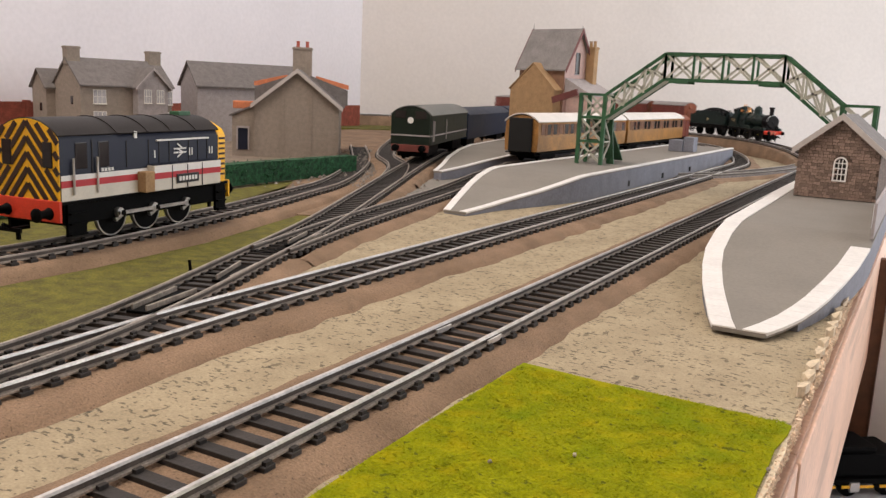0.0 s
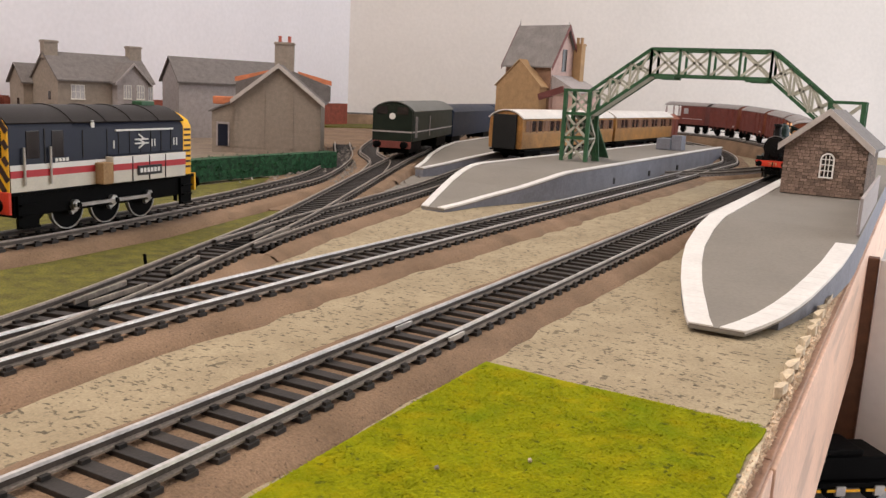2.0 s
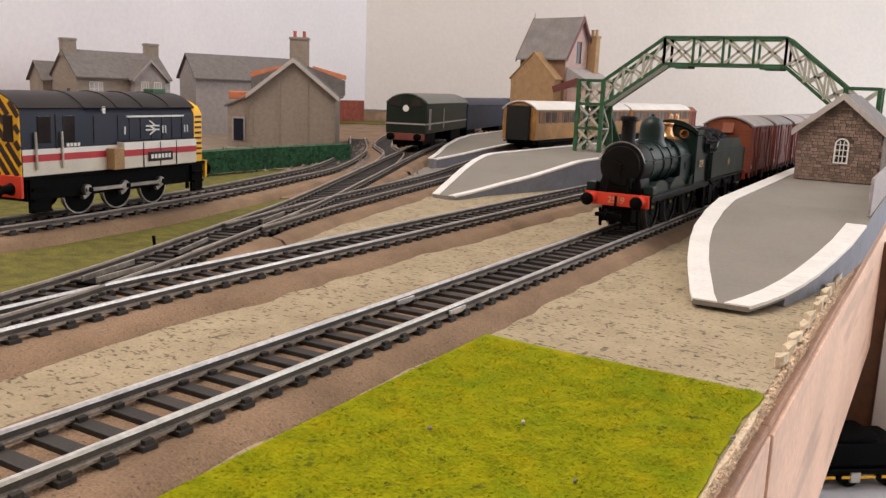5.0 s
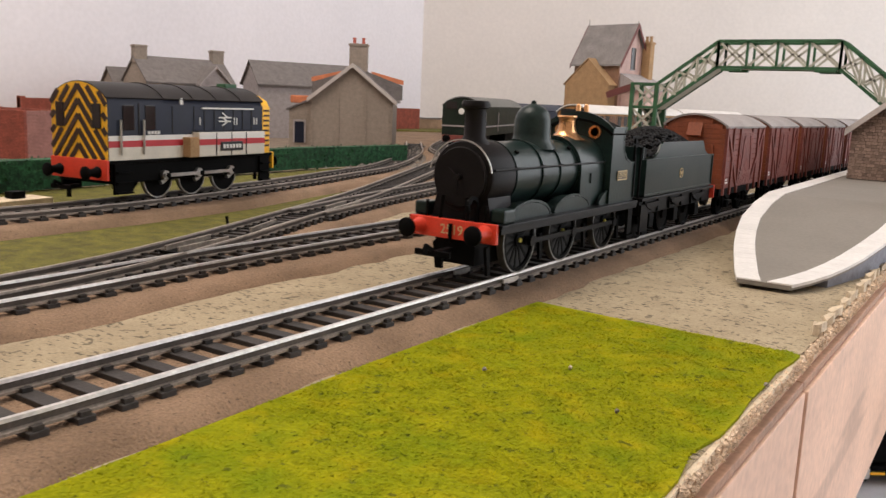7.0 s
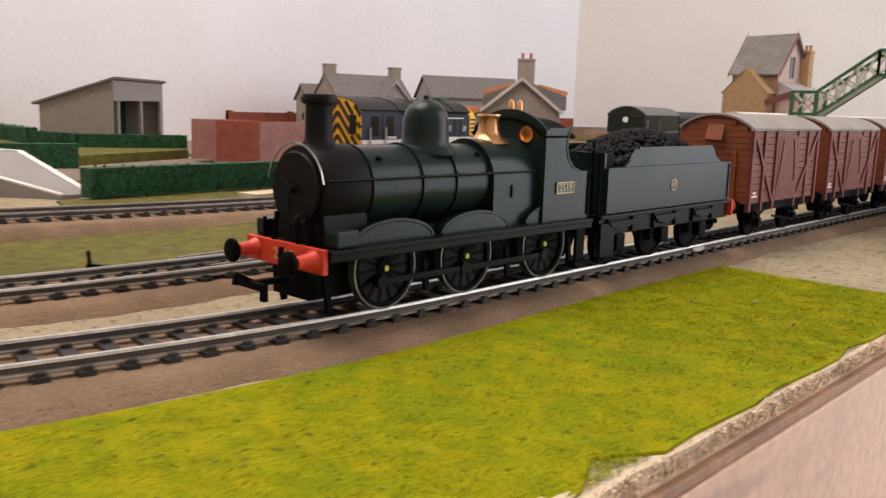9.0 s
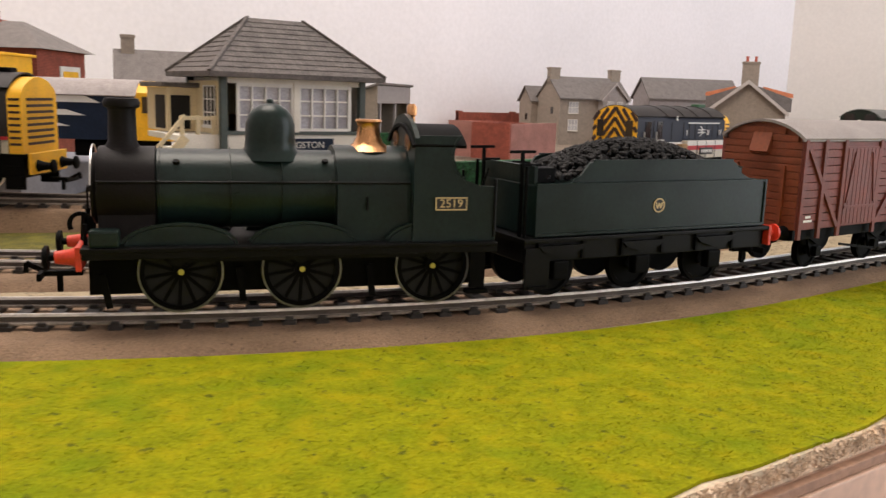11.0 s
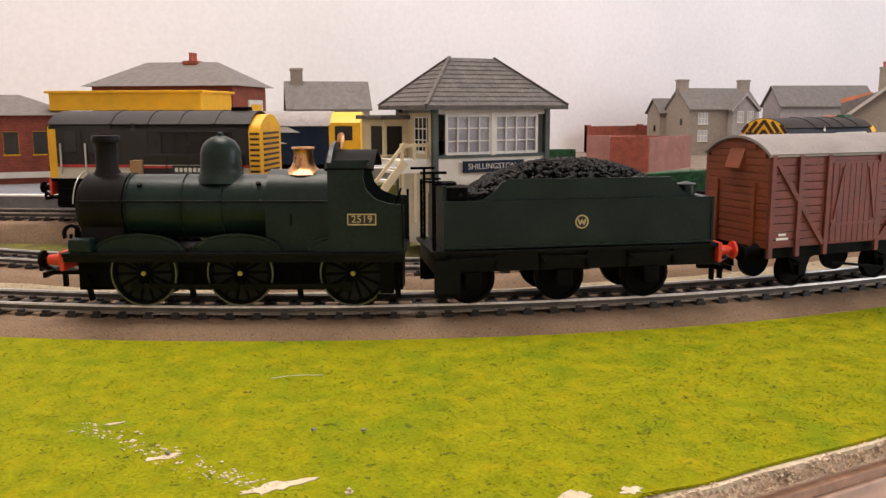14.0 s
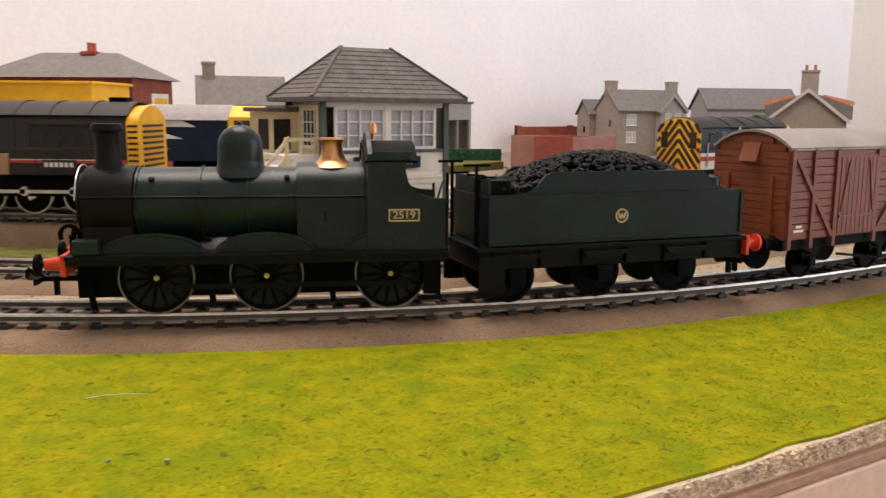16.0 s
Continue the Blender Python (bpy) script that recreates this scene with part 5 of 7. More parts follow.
# ---- rolling stock: local +y runs back from the leading end, z up from the rail ----
def spoked_wheel(parent, x, y, z, r, material, tyre_m, spokes=14, width=2.2):
    """A wheel whose own axis is its origin: parts sit round it."""
    w = part("wheel", cyl(nb(), (x - 1.0, 0, 0), (x + 1.0, 0, 0), r * 0.2, 14), material, parent)
    w.matrix_basis = pose(0, y * 0.001, z * 0.001)
    b = nb()
    n = 36
    for r0, r1, x0, x1 in ((r * 0.84, r * 0.95, -1.1, 1.1),):
        prism_ring(b, x + x0, x + x1, r0, r1, n)
    part("rim", b, material, w, smooth=True)
    b = nb()
    prism_ring(b, x - 1.2, x + 1.2, r * 0.955, r, n)
    part("tyre", b, tyre_m, w, "bright metal tyre", smooth=True)
    b = nb()
    for i in range(spokes):
        a = 2 * math.pi * i / spokes
        bar(b, (x, r * 0.15 * math.cos(a), r * 0.15 * math.sin(a)), (x, r * 0.88 * math.cos(a), r * 0.88 * math.sin(a)), 0.8, 0.9)
    part("spokes", b, material, w)
    # added dark disc stands in for the shade between the spokes
    part("wheel_web", cyl(nb(), (x - 0.55, 0, 0), (x + 0.25, 0, 0), r * 0.86, 28), M_dark, w)
    s = 1 if x > 0 else -1
    part("axle_end", cyl(nb(), (x + s * 0.9, 0, 0), (x + s * 1.6, 0, 0), 0.75, 12), M_axle, w, "yellow brass axle end")
    part("crank_pin", cyl(nb(), (x + s * 0.9, 0, -4.0), (x + s * 1.5, 0, -4.0), 1.3, 10), material, w)
    return w


M_tyre = mat("dull_steel_tyre", (0.20, 0.20, 0.19), 0.42, metal=0.8, var=0.2, bump=0.05)
M_axle = mat("brass_axle_end", (0.55, 0.50, 0.10), 0.4, metal=0.3, var=0.1, bump=0)


def prism_ring(b, x0, x1, r0, r1, n):
    rows = []
    for x, r in ((x0, r0), (x0, r1), (x1, r1), (x1, r0)):
        rows.append([b.verts.new((x, r * math.cos(2 * math.pi * i / n), r * math.sin(2 * math.pi * i / n))) for i in range(n)])
    for k in range(4):
        p, q = rows[k], rows[(k + 1) % 4]
        for i in range(n):
            j = (i + 1) % n
            b.faces.new((p[i], p[j], q[j], q[i]))


def disc_wheels(parent, y, r, material=None):
    for x in (-9.2, 9.2):
        s = 1 if x > 0 else -1
        b = nb()
        lathe(b, [(r, x - 1.2 * s), (r, x + 1.0 * s), (r * 0.85, x + 1.1 * s), (r * 0.8, x + 0.5 * s), (r * 0.3, x + 0.5 * s), (r * 0.25, x + 1.4 * s), (0.3, x + 1.4 * s)], 0, 0, 24, "x")
        for v in b.verts:
            v.co += Vector((0, y, r))
        part("wheel", b, material or M_black, parent, smooth=True)


def coupling(parent, y, s):
    """A black hook coupling; s: -1 points to the front."""
    b = nb()
    box(b, -1.0, 1.0, min(y, y + s * 9), max(y, y + s * 9), 6.6, 8.0, 0.2)
    box(b, -6, 6, y + s * 9 - 0.5, y + s * 9 + 0.5, 6.4, 8.2, 0.2)
    bar(b, (0, y + s * 8, 7.5), (0, y + s * 12.5, 10), 1.0, 1.2)
    bar(b, (0, y + s * 12.3, 10), (0, y + s * 12.6, 7.6), 1.0, 1.0)
    box(b, -0.8, 0.8, y + s * 5.2 - 0.6, y + s * 5.2 + 0.6, 2.6, 6.8)
    return part("coupling", b, M_black, parent, "black hook coupling")


def buffers(parent, y, s, shank, head, z=13.3, x=11.4):
    for k in (-x, x):
        b = nb()
        lathe(b, [(2.6, y), (1.9, y + s * 1.5), (1.5, y + s * 4.6)], k, z, 14, "y")
        bf = part("buffer", b, shank, parent, smooth=True)
        part("buffer_head", lathe(nb(), [(0.9, y + s * 4.5), (0.9, y + s * 5.8), (2.9, y + s * 5.9), (2.9, y + s * 6.7), (2.3, y + s * 7.1)], k, z, 14, "y"), head, bf, smooth=True)


STRETCH = 1.045


def steam_engine():
    t = thing("steam_locomotive", "dark green six-wheeled model steam locomotive with brass safety valve cover", "locomotive")
    # frames and footplate
    part("frame", box(nb(), -7, 7, 2, 99, 4.5, 14), M_black, t)
    for x in (-16, 15.2):
        part("valance", box(nb(), x, x + 0.8, 1.5, 100, 13.2, 14.8, 0.15), M_satin, t)
    part("footplate", box(nb(), -16.4, 16.4, 1.2, 100, 14.8, 16.0, 0.25), M_satin, t)
    beam = part("bufferbeam", box(nb(), -15.2, 15.2, 0, 1.3, 10.4, 16.2, 0.2), M_red, t, "bright red bufferbeam with gilt numerals")
    bt = text_bm("2519", 4.0)
    for v in bt.verts:
        v.co = Vector((v.co.x, -0.05 - v.co.z * 0.5, 13.0 + v.co.y))
    part("numerals", bt, M_gilt, beam)
    buffers(t, 0, -1, M_red, M_black)
    coupling(t, 0, -1)
    b = nb()
    bar(b, (-0, -0.6, 15), (0, -0.8, 9.5), 0.8, 0.8)
    part("screw_link", b, M_black, t)
    for x in (-13.5, 13.5):
        part("sandbox", box(nb(), x - 2.3, x + 2.3, 3.0, 9.5, 16, 20.2, 0.7), M_logreen, t)
        part("lamp_iron", cyl(nb(), (x * 0.75, 1.8, 16), (x * 0.75, 1.8, 21), 0.5, 8), M_black, t)
        part("vacuum_pipe", bar(nb(), (x * 0.35, 0.8, 16), (x * 0.3, 1.2, 23), 0.9, 0.9), M_black, t)
    b = nb()
    loop = [(0.6 - 2.4 * math.cos(radians(q)), 20.5 + 2.6 * math.sin(radians(q))) for q in range(-30, 181, 21)]
    for p, q in zip(loop, loop[1:]):
        bar(b, (6.5, p[0], p[1]), (6.5, q[0], q[1]), 1.0, 1.0)
    bar(b, (6.5, 3.0, 20.5), (6.5, 3.0, 16), 1.0, 1.0)
    part("vacuum_hose", b, M_black, t, "black curled vacuum hose")
    # wheels behind splashers
    ws = []
    for y in (22.6, 51.2, 84.6):
        for x in (-8.9, 8.9):
            ws.append(spoked_wheel(t, x, y, 10.3, 10.3, M_black, M_tyre))
        for s in (-1, 1):
            a, c = (10.2, 14.4)
            b = nb()
            prism(b, [(y - 12.4, 16), (y + 12.4, 16), *[(y + 12.4 * math.cos(radians(q)), 15.5 + 5.2 * math.sin(radians(q))) for q in range(8, 173, 12)]], s * 8.6, s * 13.2, "x")
            sp = part("splasher", b, M_logreen, t, smooth=True)
            b = nb()
            ring = [(y + 12.9 * math.cos(radians(q)), 15.8 + 5.4 * math.sin(radians(q))) for q in range(4, 177, 8)]
            for p, q in zip(ring, ring[1:]):
                bar(b, (s * 13.0, p[0], p[1]), (s * 13.0, q[0], q[1]), 0.7, 0.7)
            part("beading", b, M_logreen, sp)
    rods = []
    for s in (-1, 1):
        b = nb()
        x = s * 12.0
        for y0, y1 in ((22.6, 51.2), (51.2, 84.6)):
            bar(b, (x, y0, 0), (x, y1, 0), 0.7, 1.5)
        for y in (22.6, 51.2, 84.6):
            cyl(b, (x - 0.7, y, 0), (x + 0.7, y, 0), 1.7, 12)
        rd = part("coupling_rod", b, M_satin, t, "dark steel coupling rod")
        rd.matrix_basis = pose(0, 0, 0.0063)
        rods.append(rd)
        for y in (36, 68, 97):
            part("brake_hanger", bar(nb(), (s * 9.5, y, 11), (s * 9.5, y + 1, 2.5), 1.0, 1.6), M_black, t)
        part("guard_iron", bar(nb(), (s * 9, 5, 10), (s * 9, 6.5, 1.5), 1.0, 1.5), M_black, t)
        part("step", box(nb(), s * 15 - 1.2, s * 15 + 1.2, 92, 98, 3.6, 4.6), M_black, t)
        part("step_hanger", box(nb(), s * 15.2 - 0.5, s * 15.2 + 0.5, 93, 97, 3.6, 14), M_black, t)
    # smokebox, boiler and firebox
    zc, r = 29.6, 10.1
    sb = part("smokebox", lathe(nb(), [(0.4, 3.2), (7.0, 3.4), (8.2, 4.2), (r + 0.1, 4.4), (r + 0.5, 5.0), (r + 0.5, 17.2), (r + 0.1, 17.4)], 0, zc, 40, "y"), M_smoke, t, "matt brown-black smokebox", smooth=True)
    part("saddle", prism(nb(), [(-10.5, 16), (10.5, 16), (9, 24), (-9, 24)], 4.6, 17), M_smoke, sb)
    part("door_ring", lathe(nb(), [(8.6, 3.0), (8.9, 3.6), (8.6, 4.3)], 0, zc, 36, "y"), M_smoke, sb, smooth=True)
    b = nb()
    lathe(b, [(0.3, 1.4), (0.9, 1.5), (0.9, 3.4)], 0, zc, 10, "y")
    bar(b, (0, 1.6, zc), (0, 1.6, zc - 5), 0.5, 0.5)
    bar(b, (0, 2.0, zc), (-3.5, 2.0, zc + 2.5), 0.5, 0.5)
    part("door_dart", b, M_smoke, sb)
    ch = part("chimney", lathe(nb(), [(5.2, 38.4), (4.2, 39.8), (3.3, 41.3), (3.1, 48.8), (3.3, 49.4), (4.1, 49.8), (4.3, 50.8), (3.8, 51.8), (2.9, 51.9), (2.7, 49)], 0, 9.9, 28), M_smoke, t, "tall black chimney with a lip", smooth=True)
    bo = part("boiler", lathe(nb(), [(r - 0.2, 17.4), (r, 17.6), (r + 0.05, 60)], 0, zc, 44, "y"), M_logreen, t, "dark green boiler barrel", smooth=True)
    for y in (18.2, 34.5, 46.5, 59.4):
        b = nb()
        ring = [((r + 0.12) * math.cos(2 * math.pi * i / 40), (r + 0.12) * math.sin(2 * math.pi * i / 40)) for i in range(40)]
        for i in range(40):
            p, q = ring[i], ring[(i + 1) % 40]
            bar(b, (p[0], y, zc + p[1]), (q[0], y, zc + q[1]), 0.2, 0.9)
        part("boiler_band", b, M_logreen, bo)
    fb = [(-11.4, 16)] + [(-11.4, zc - 2)] + arc(0, zc + 0.2, 11.4, 180, 0, 22) + [(11.4, zc - 2), (11.4, 16)]
    part("firebox", prism(nb(), fb, 59.6, 78.2), M_logreen, t, smooth=True)
    part("dome", lathe(nb(), [(8.4, 37.2), (7.2, 39.0), (6.35, 40.2), (6.15, 42), (6.0, 46.3), (5.4, 48.4), (4.2, 50.1), (2.4, 51.2), (0.9, 51.7), (0.8, 52.5), (0.2, 52.8)], 0, 44.4, 30), M_logreen, t, "tall green steam dome", smooth=True)
    part("safety_valve_cover", lathe(nb(), [(6.6, 39.8), (5.4, 40.6), (3.9, 41.8), (3.1, 43.5), (2.8, 46.0), (3.0, 47.0), (3.5, 47.6), (3.3, 48.1), (2.2, 48.0), (2.0, 46.5)], 0, 69.2, 26), M_brass, t, "polished copper safety valve cover", smooth=True)
    for s in (-1, 1):
        b = nb()
        cyl(b, (s * 10.9, 4.6, 32.2), (s * 11.9, 77.8, 32.2), 0.32, 8)
        for y in (17.6, 34, 46.5, 58):
            cyl(b, (s * 9.4, y, 32.2), (s * 11.4, y, 32.2), 0.45, 8)
        part("handrail", b, M_satin, t)
        part("washout_plug", cyl(nb(), (s * 7.4, 22, 36.6), (s * 7.7, 22, 37.2), 0.8, 8), M_black, bo)
        part("washout_plug", cyl(nb(), (s * 7.2, 57, 37), (s * 7.5, 57, 37.6), 0.8, 8), M_black, bo)
        part("firebox_valve", bar(nb(), (s * 11.6, 67, 24), (s * 11.6, 67, 27.5), 0.5, 0.5), M_satin, t)
    b = nb()
    pts = arc(0, zc, 10.9, 10, 170, 18)
    for p, q in zip(pts, pts[1:]):
        bar(b, (p[0], 3.3, p[1]), (q[0], 3.3, q[1]), 0.32, 0.32)
    part("front_handrail", b, M_steel, t)
    # cab: spectacle plate, sides with rounded cut-outs, roof
    front = [(-14, 16), (14, 16), (14, 42.9)] + arc(0, 28.9, 19.8, 45, 135, 10) + [(-14, 42.9)]
    part("cab_front", prism(nb(), front, 78.2, 79.4), M_logreen, t)
    for x in (-6.8, 6.8):
        part("spectacle", lathe(nb(), [(2.4, 77.8), (2.4, 78.3), (1.6, 78.3), (1.6, 77.8)], x, 41.5, 16, "y"), M_brass, t, smooth=True)
    side = [(79.4, 16), (100, 16), (100, 30.2), (95.5, 30.4), (91.6, 31.8), (88.9, 34.8), (88.0, 38.5), (88.6, 42), (90.2, 43.6), (79.4, 43.6)]
    for s in (-1, 1):
        sd = part("cab_side", prism(nb(), side, min(s * 13.2, s * 14.0), max(s * 13.2, s * 14.0), "x"), M_logreen, t)
        b = nb()
        edge = side[2:9]
        for p, q in zip(edge, edge[1:]):
            bar(b, (s * 13.8, p[0], p[1]), (s * 13.8, q[0], q[1]), 0.8, 0.6)
        part("beading", b, M_logreen, sd)
        plate = part("number_plate", box(nb(), min(s * 14.0, s * 14.35), max(s * 14.0, s * 14.35), 83.8, 92.0, 24.3, 27.6, 0.1), M_plate, sd, "black number plate with a gilt border and numerals")
        b = nb()
        for z in (24.4, 27.5):
            box(b, min(s * 14.3, s * 14.5), max(s * 14.3, s * 14.5), 83.8, 92.0, z - 0.18, z + 0.18)
        for y in (83.9, 91.9):
            box(b, min(s * 14.3, s * 14.5), max(s * 14.3, s * 14.5), y - 0.15, y + 0.15, 24.4, 27.5)
        part("border", b, M_gilt, plate)
        bt = text_bm("2519", 3.1)
        for v in bt.verts:
            c = v.co.copy()
            v.co = Vector((s * (14.36 + c.z), 87.9 + s * c.x, 25.95 + c.y))
        part("numerals", bt, M_gilt, plate)
        part("hand_pillar", cyl(nb(), (s * 14.2, 99.6, 17), (s * 14.2, 99.6, 32.5), 0.4, 8), M_satin, t)
    roof = arc(0, 23.4, 22.8, 51, 129, 12) + arc(0, 23.4, 21.9, 129, 51, 12)
    part("cab_roof", prism(nb(), roof, 77.4, 91.5), M_black, t, smooth=True)
    for x in (-1.6, 1.6):
        part("whistle", lathe(nb(), [(0.5, 46.6), (0.5, 48.2), (0.9, 48.4), (0.9, 50.6), (0.3, 51.4)], x, 80.6, 10), M_brass, t, smooth=True)
    part("backhead", prism(nb(), [(-10, 16), (10, 16), (10, 33), (5, 38), (-5, 38), (-10, 33)], 79.4, 84), M_black, t)
    part("reverser", bar(nb(), (9.5, 97.5, 30), (9.8, 99, 35), 0.5, 0.5), M_black, t)
    # the body is a little longer than the drawing it was set out from
    for c in t.children_recursive:
        if c in ws:
            c.matrix_basis.translation.y *= STRETCH
        elif c.parent not in ws:
            low = c in rods or c.name.split(".")[0] in ("frame", "brake_hanger", "guard_iron", "step")
            up = 0.0 if low else 0.0005 if c.parent in (sb, bo) or c in (sb, bo, ch) or c.name.split(".")[0] in ("dome", "firebox", "safety_valve_cover", "handrail", "front_handrail") else 0.0016
            for v in c.data.vertices:
                v.co.y *= STRETCH
                v.co.z += up
    return t, ws, rods


def tender():
    t = thing("tender", "dark green six-wheeled coal tender with a gilt roundel", "tender")
    part("frame", box(nb(), -14.6, 14.6, 1, 92, 9.5, 15.2, 0.3), M_satin, t)
    part("footplate", box(nb(), -16.2, 16.2, 0, 93, 15.2, 16.4, 0.25), M_satin, t)
    part("rear_beam", box(nb(), -16.4, 16.4, 92.6, 93.8, 10.2, 16.6, 0.2), M_red, t, "red rear bufferbeam")
    part("tank", box(nb(), -14.8, 14.8, 4, 91, 16.4, 31.2, 0.6), M_logreen, t)
    for s in (-1, 1):
        x = s * 14.8
        for z in (17.2, 31.0):
            part("beading", bar(nb(), (x, 4, z), (x, 91, z), 1.1, 0.7), M_logreen, t)
        for y in (4.3, 90.7):
            part("beading", bar(nb(), (x, y, 17), (x, y, 31), 0.9, 0.7), M_logreen, t)
        flare = [(13, 31.2), (16, 31.6), (19.4, 33.6), (22, 36.8), (24, 37.3), (76, 37.3), (78, 36.4), (80.4, 33.4), (84, 31.8), (88, 31.2)]
        part("coping", prism(nb(), flare, min(s * 13.2, s * 14.2), max(s * 13.2, s * 14.2), "x"), M_logreen, t)
        part("coping_bead", bar(nb(), (s * 13.9, 23.5, 37.4), (s * 13.9, 76.5, 37.4), 0.9, 0.6), M_logreen, t)
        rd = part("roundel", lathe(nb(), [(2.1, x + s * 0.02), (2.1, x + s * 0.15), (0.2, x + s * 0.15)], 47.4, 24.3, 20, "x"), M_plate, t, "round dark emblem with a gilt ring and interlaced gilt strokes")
        b = nb()
        prism_ring(b, min(x, x + s * 0.3), max(x, x + s * 0.3), 1.75, 2.15, 24)
        for v in b.verts:
            v.co += Vector((0, 47.4, 24.3))
        part("ring", b, M_gilt, rd)
        b = nb()
        for y0, z0, y1, z1 in ((-1.2, 0.9, -0.6, -0.9), (-0.6, -0.9, 0, 0.7), (0, 0.7, 0.6, -0.9), (0.6, -0.9, 1.2, 0.9), (-1.1, -0.1, 1.1, -0.1)):
            bar(b, (x + s * 0.22, 47.4 + y0, 24.3 + z0), (x + s * 0.22, 47.4 + y1, 24.3 + z1), 0.2, 0.42)
        part("monogram", b, M_gilt, rd)
        part("step", box(nb(), s * 15.0 - 1.2, s * 15.0 + 1.2, 2, 8, 3.4, 4.4), M_black, t)
        part("step_plate", box(nb(), s * 15.2 - 0.4, s * 15.2 + 0.4, 1, 9, 3.4, 15), M_satin, t)
        part("hand_pillar", cyl(nb(), (s * 13.6, 1.4, 16), (s * 13.6, 1.4, 36), 0.5, 8), M_black, t)
        for y in (13, 42, 70.5):
            ab = part("axlebox", box(nb(), s * 14.2 - 1.6, s * 14.2 + 1.6, y - 2.6, y + 2.6, 5.5, 11, 0.5), M_black, t)
            part("spring", prism(nb(), [(y - 8, 14.2), (y + 8, 14.2), (y + 6, 12.4), (y, 10.8), (y - 6, 12.4)], min(s * 14.8, s * 16), max(s * 14.8, s * 16), "x"), M_satin, ab)
            for k in (-7.5, 7.5):
                part("spring_hanger", bar(nb(), (s * 15, y + k, 15), (s * 15, y + k, 10), 0.8, 0.8), M_black, ab)
    for y in (13, 42, 70.5):
        disc_wheels(t, y, 8.0)
    part("front_plate", box(nb(), -13.5, 13.5, 4, 5, 31, 36), M_logreen, t)
    for x in (-9, 9):
        part("toolbox", box(nb(), x - 3, x + 3, 5.5, 12, 31.2, 35.4, 0.4), M_black, t)
    part("brake_handle", bar(nb(), (-11, 2, 16), (-11, 2, 40), 0.8, 0.8), M_black, t)
    part("fire_iron_hook", bar(nb(), (11, 4, 36.8), (11, -1.5, 37.2), 0.6, 0.6), M_black, t)
    part("fire_iron_hook", bar(nb(), (11, 1.5, 16), (11, 1.5, 40), 0.8, 0.8), M_black, t)
    for x in (-11, 11):
        part("pillar_handle", bar(nb(), (x, -2.5, 39.8), (x, 5.5, 39.8), 0.7, 0.8), M_black, t)
        part("lower_handle", bar(nb(), (x, 1.5, 36.2), (x, 7.5, 36.2), 0.6, 0.7), M_black, t)
    part("filler", lathe(nb(), [(3, 31.2), (3, 34.4), (3.4, 34.6), (0.3, 35.4)], 5, 86, 14), M_logreen, t, smooth=True)
    buffers(t, 93.8, 1, M_red, M_red)
    coupling(t, 93.8, 1)
    r = random.Random(21)
    b = nb()
    for k in range(1500):
        y = r.uniform(8, 82)
        x = r.uniform(-12.6, 12.6)
        f = max(0.0, 1 - ((y - 47) / 33) ** 2) ** 0.7
        top = 32.0 + 11.6 * f * (1 - 0.55 * (x / 13) ** 2)
        if y < 22:
            top = max(top, 35 - abs(x) * 0.1)
        k2 = r.uniform(0.5, 1.35)
        vs = bmesh.ops.create_icosphere(b, subdivisions=1, radius=k2)["verts"]
        for v in vs:
            v.co = Vector((x, y, top - k2 * 0.8)) + Vector((v.co.x * r.uniform(0.7, 1.3), v.co.y * r.uniform(0.7, 1.3), v.co.z * r.uniform(0.6, 1.1)))
    co = part("coal_load", b, M_coal, t, "heaped black coal")
    co["kind"] = "stuff"
    for c in t.children_recursive:
        if c.name.split(".")[0] not in ("wheel", "axlebox", "coupling", "step", "step_plate"):
            for v in c.data.vertices:
                v.co.z += 0.0013
    return t


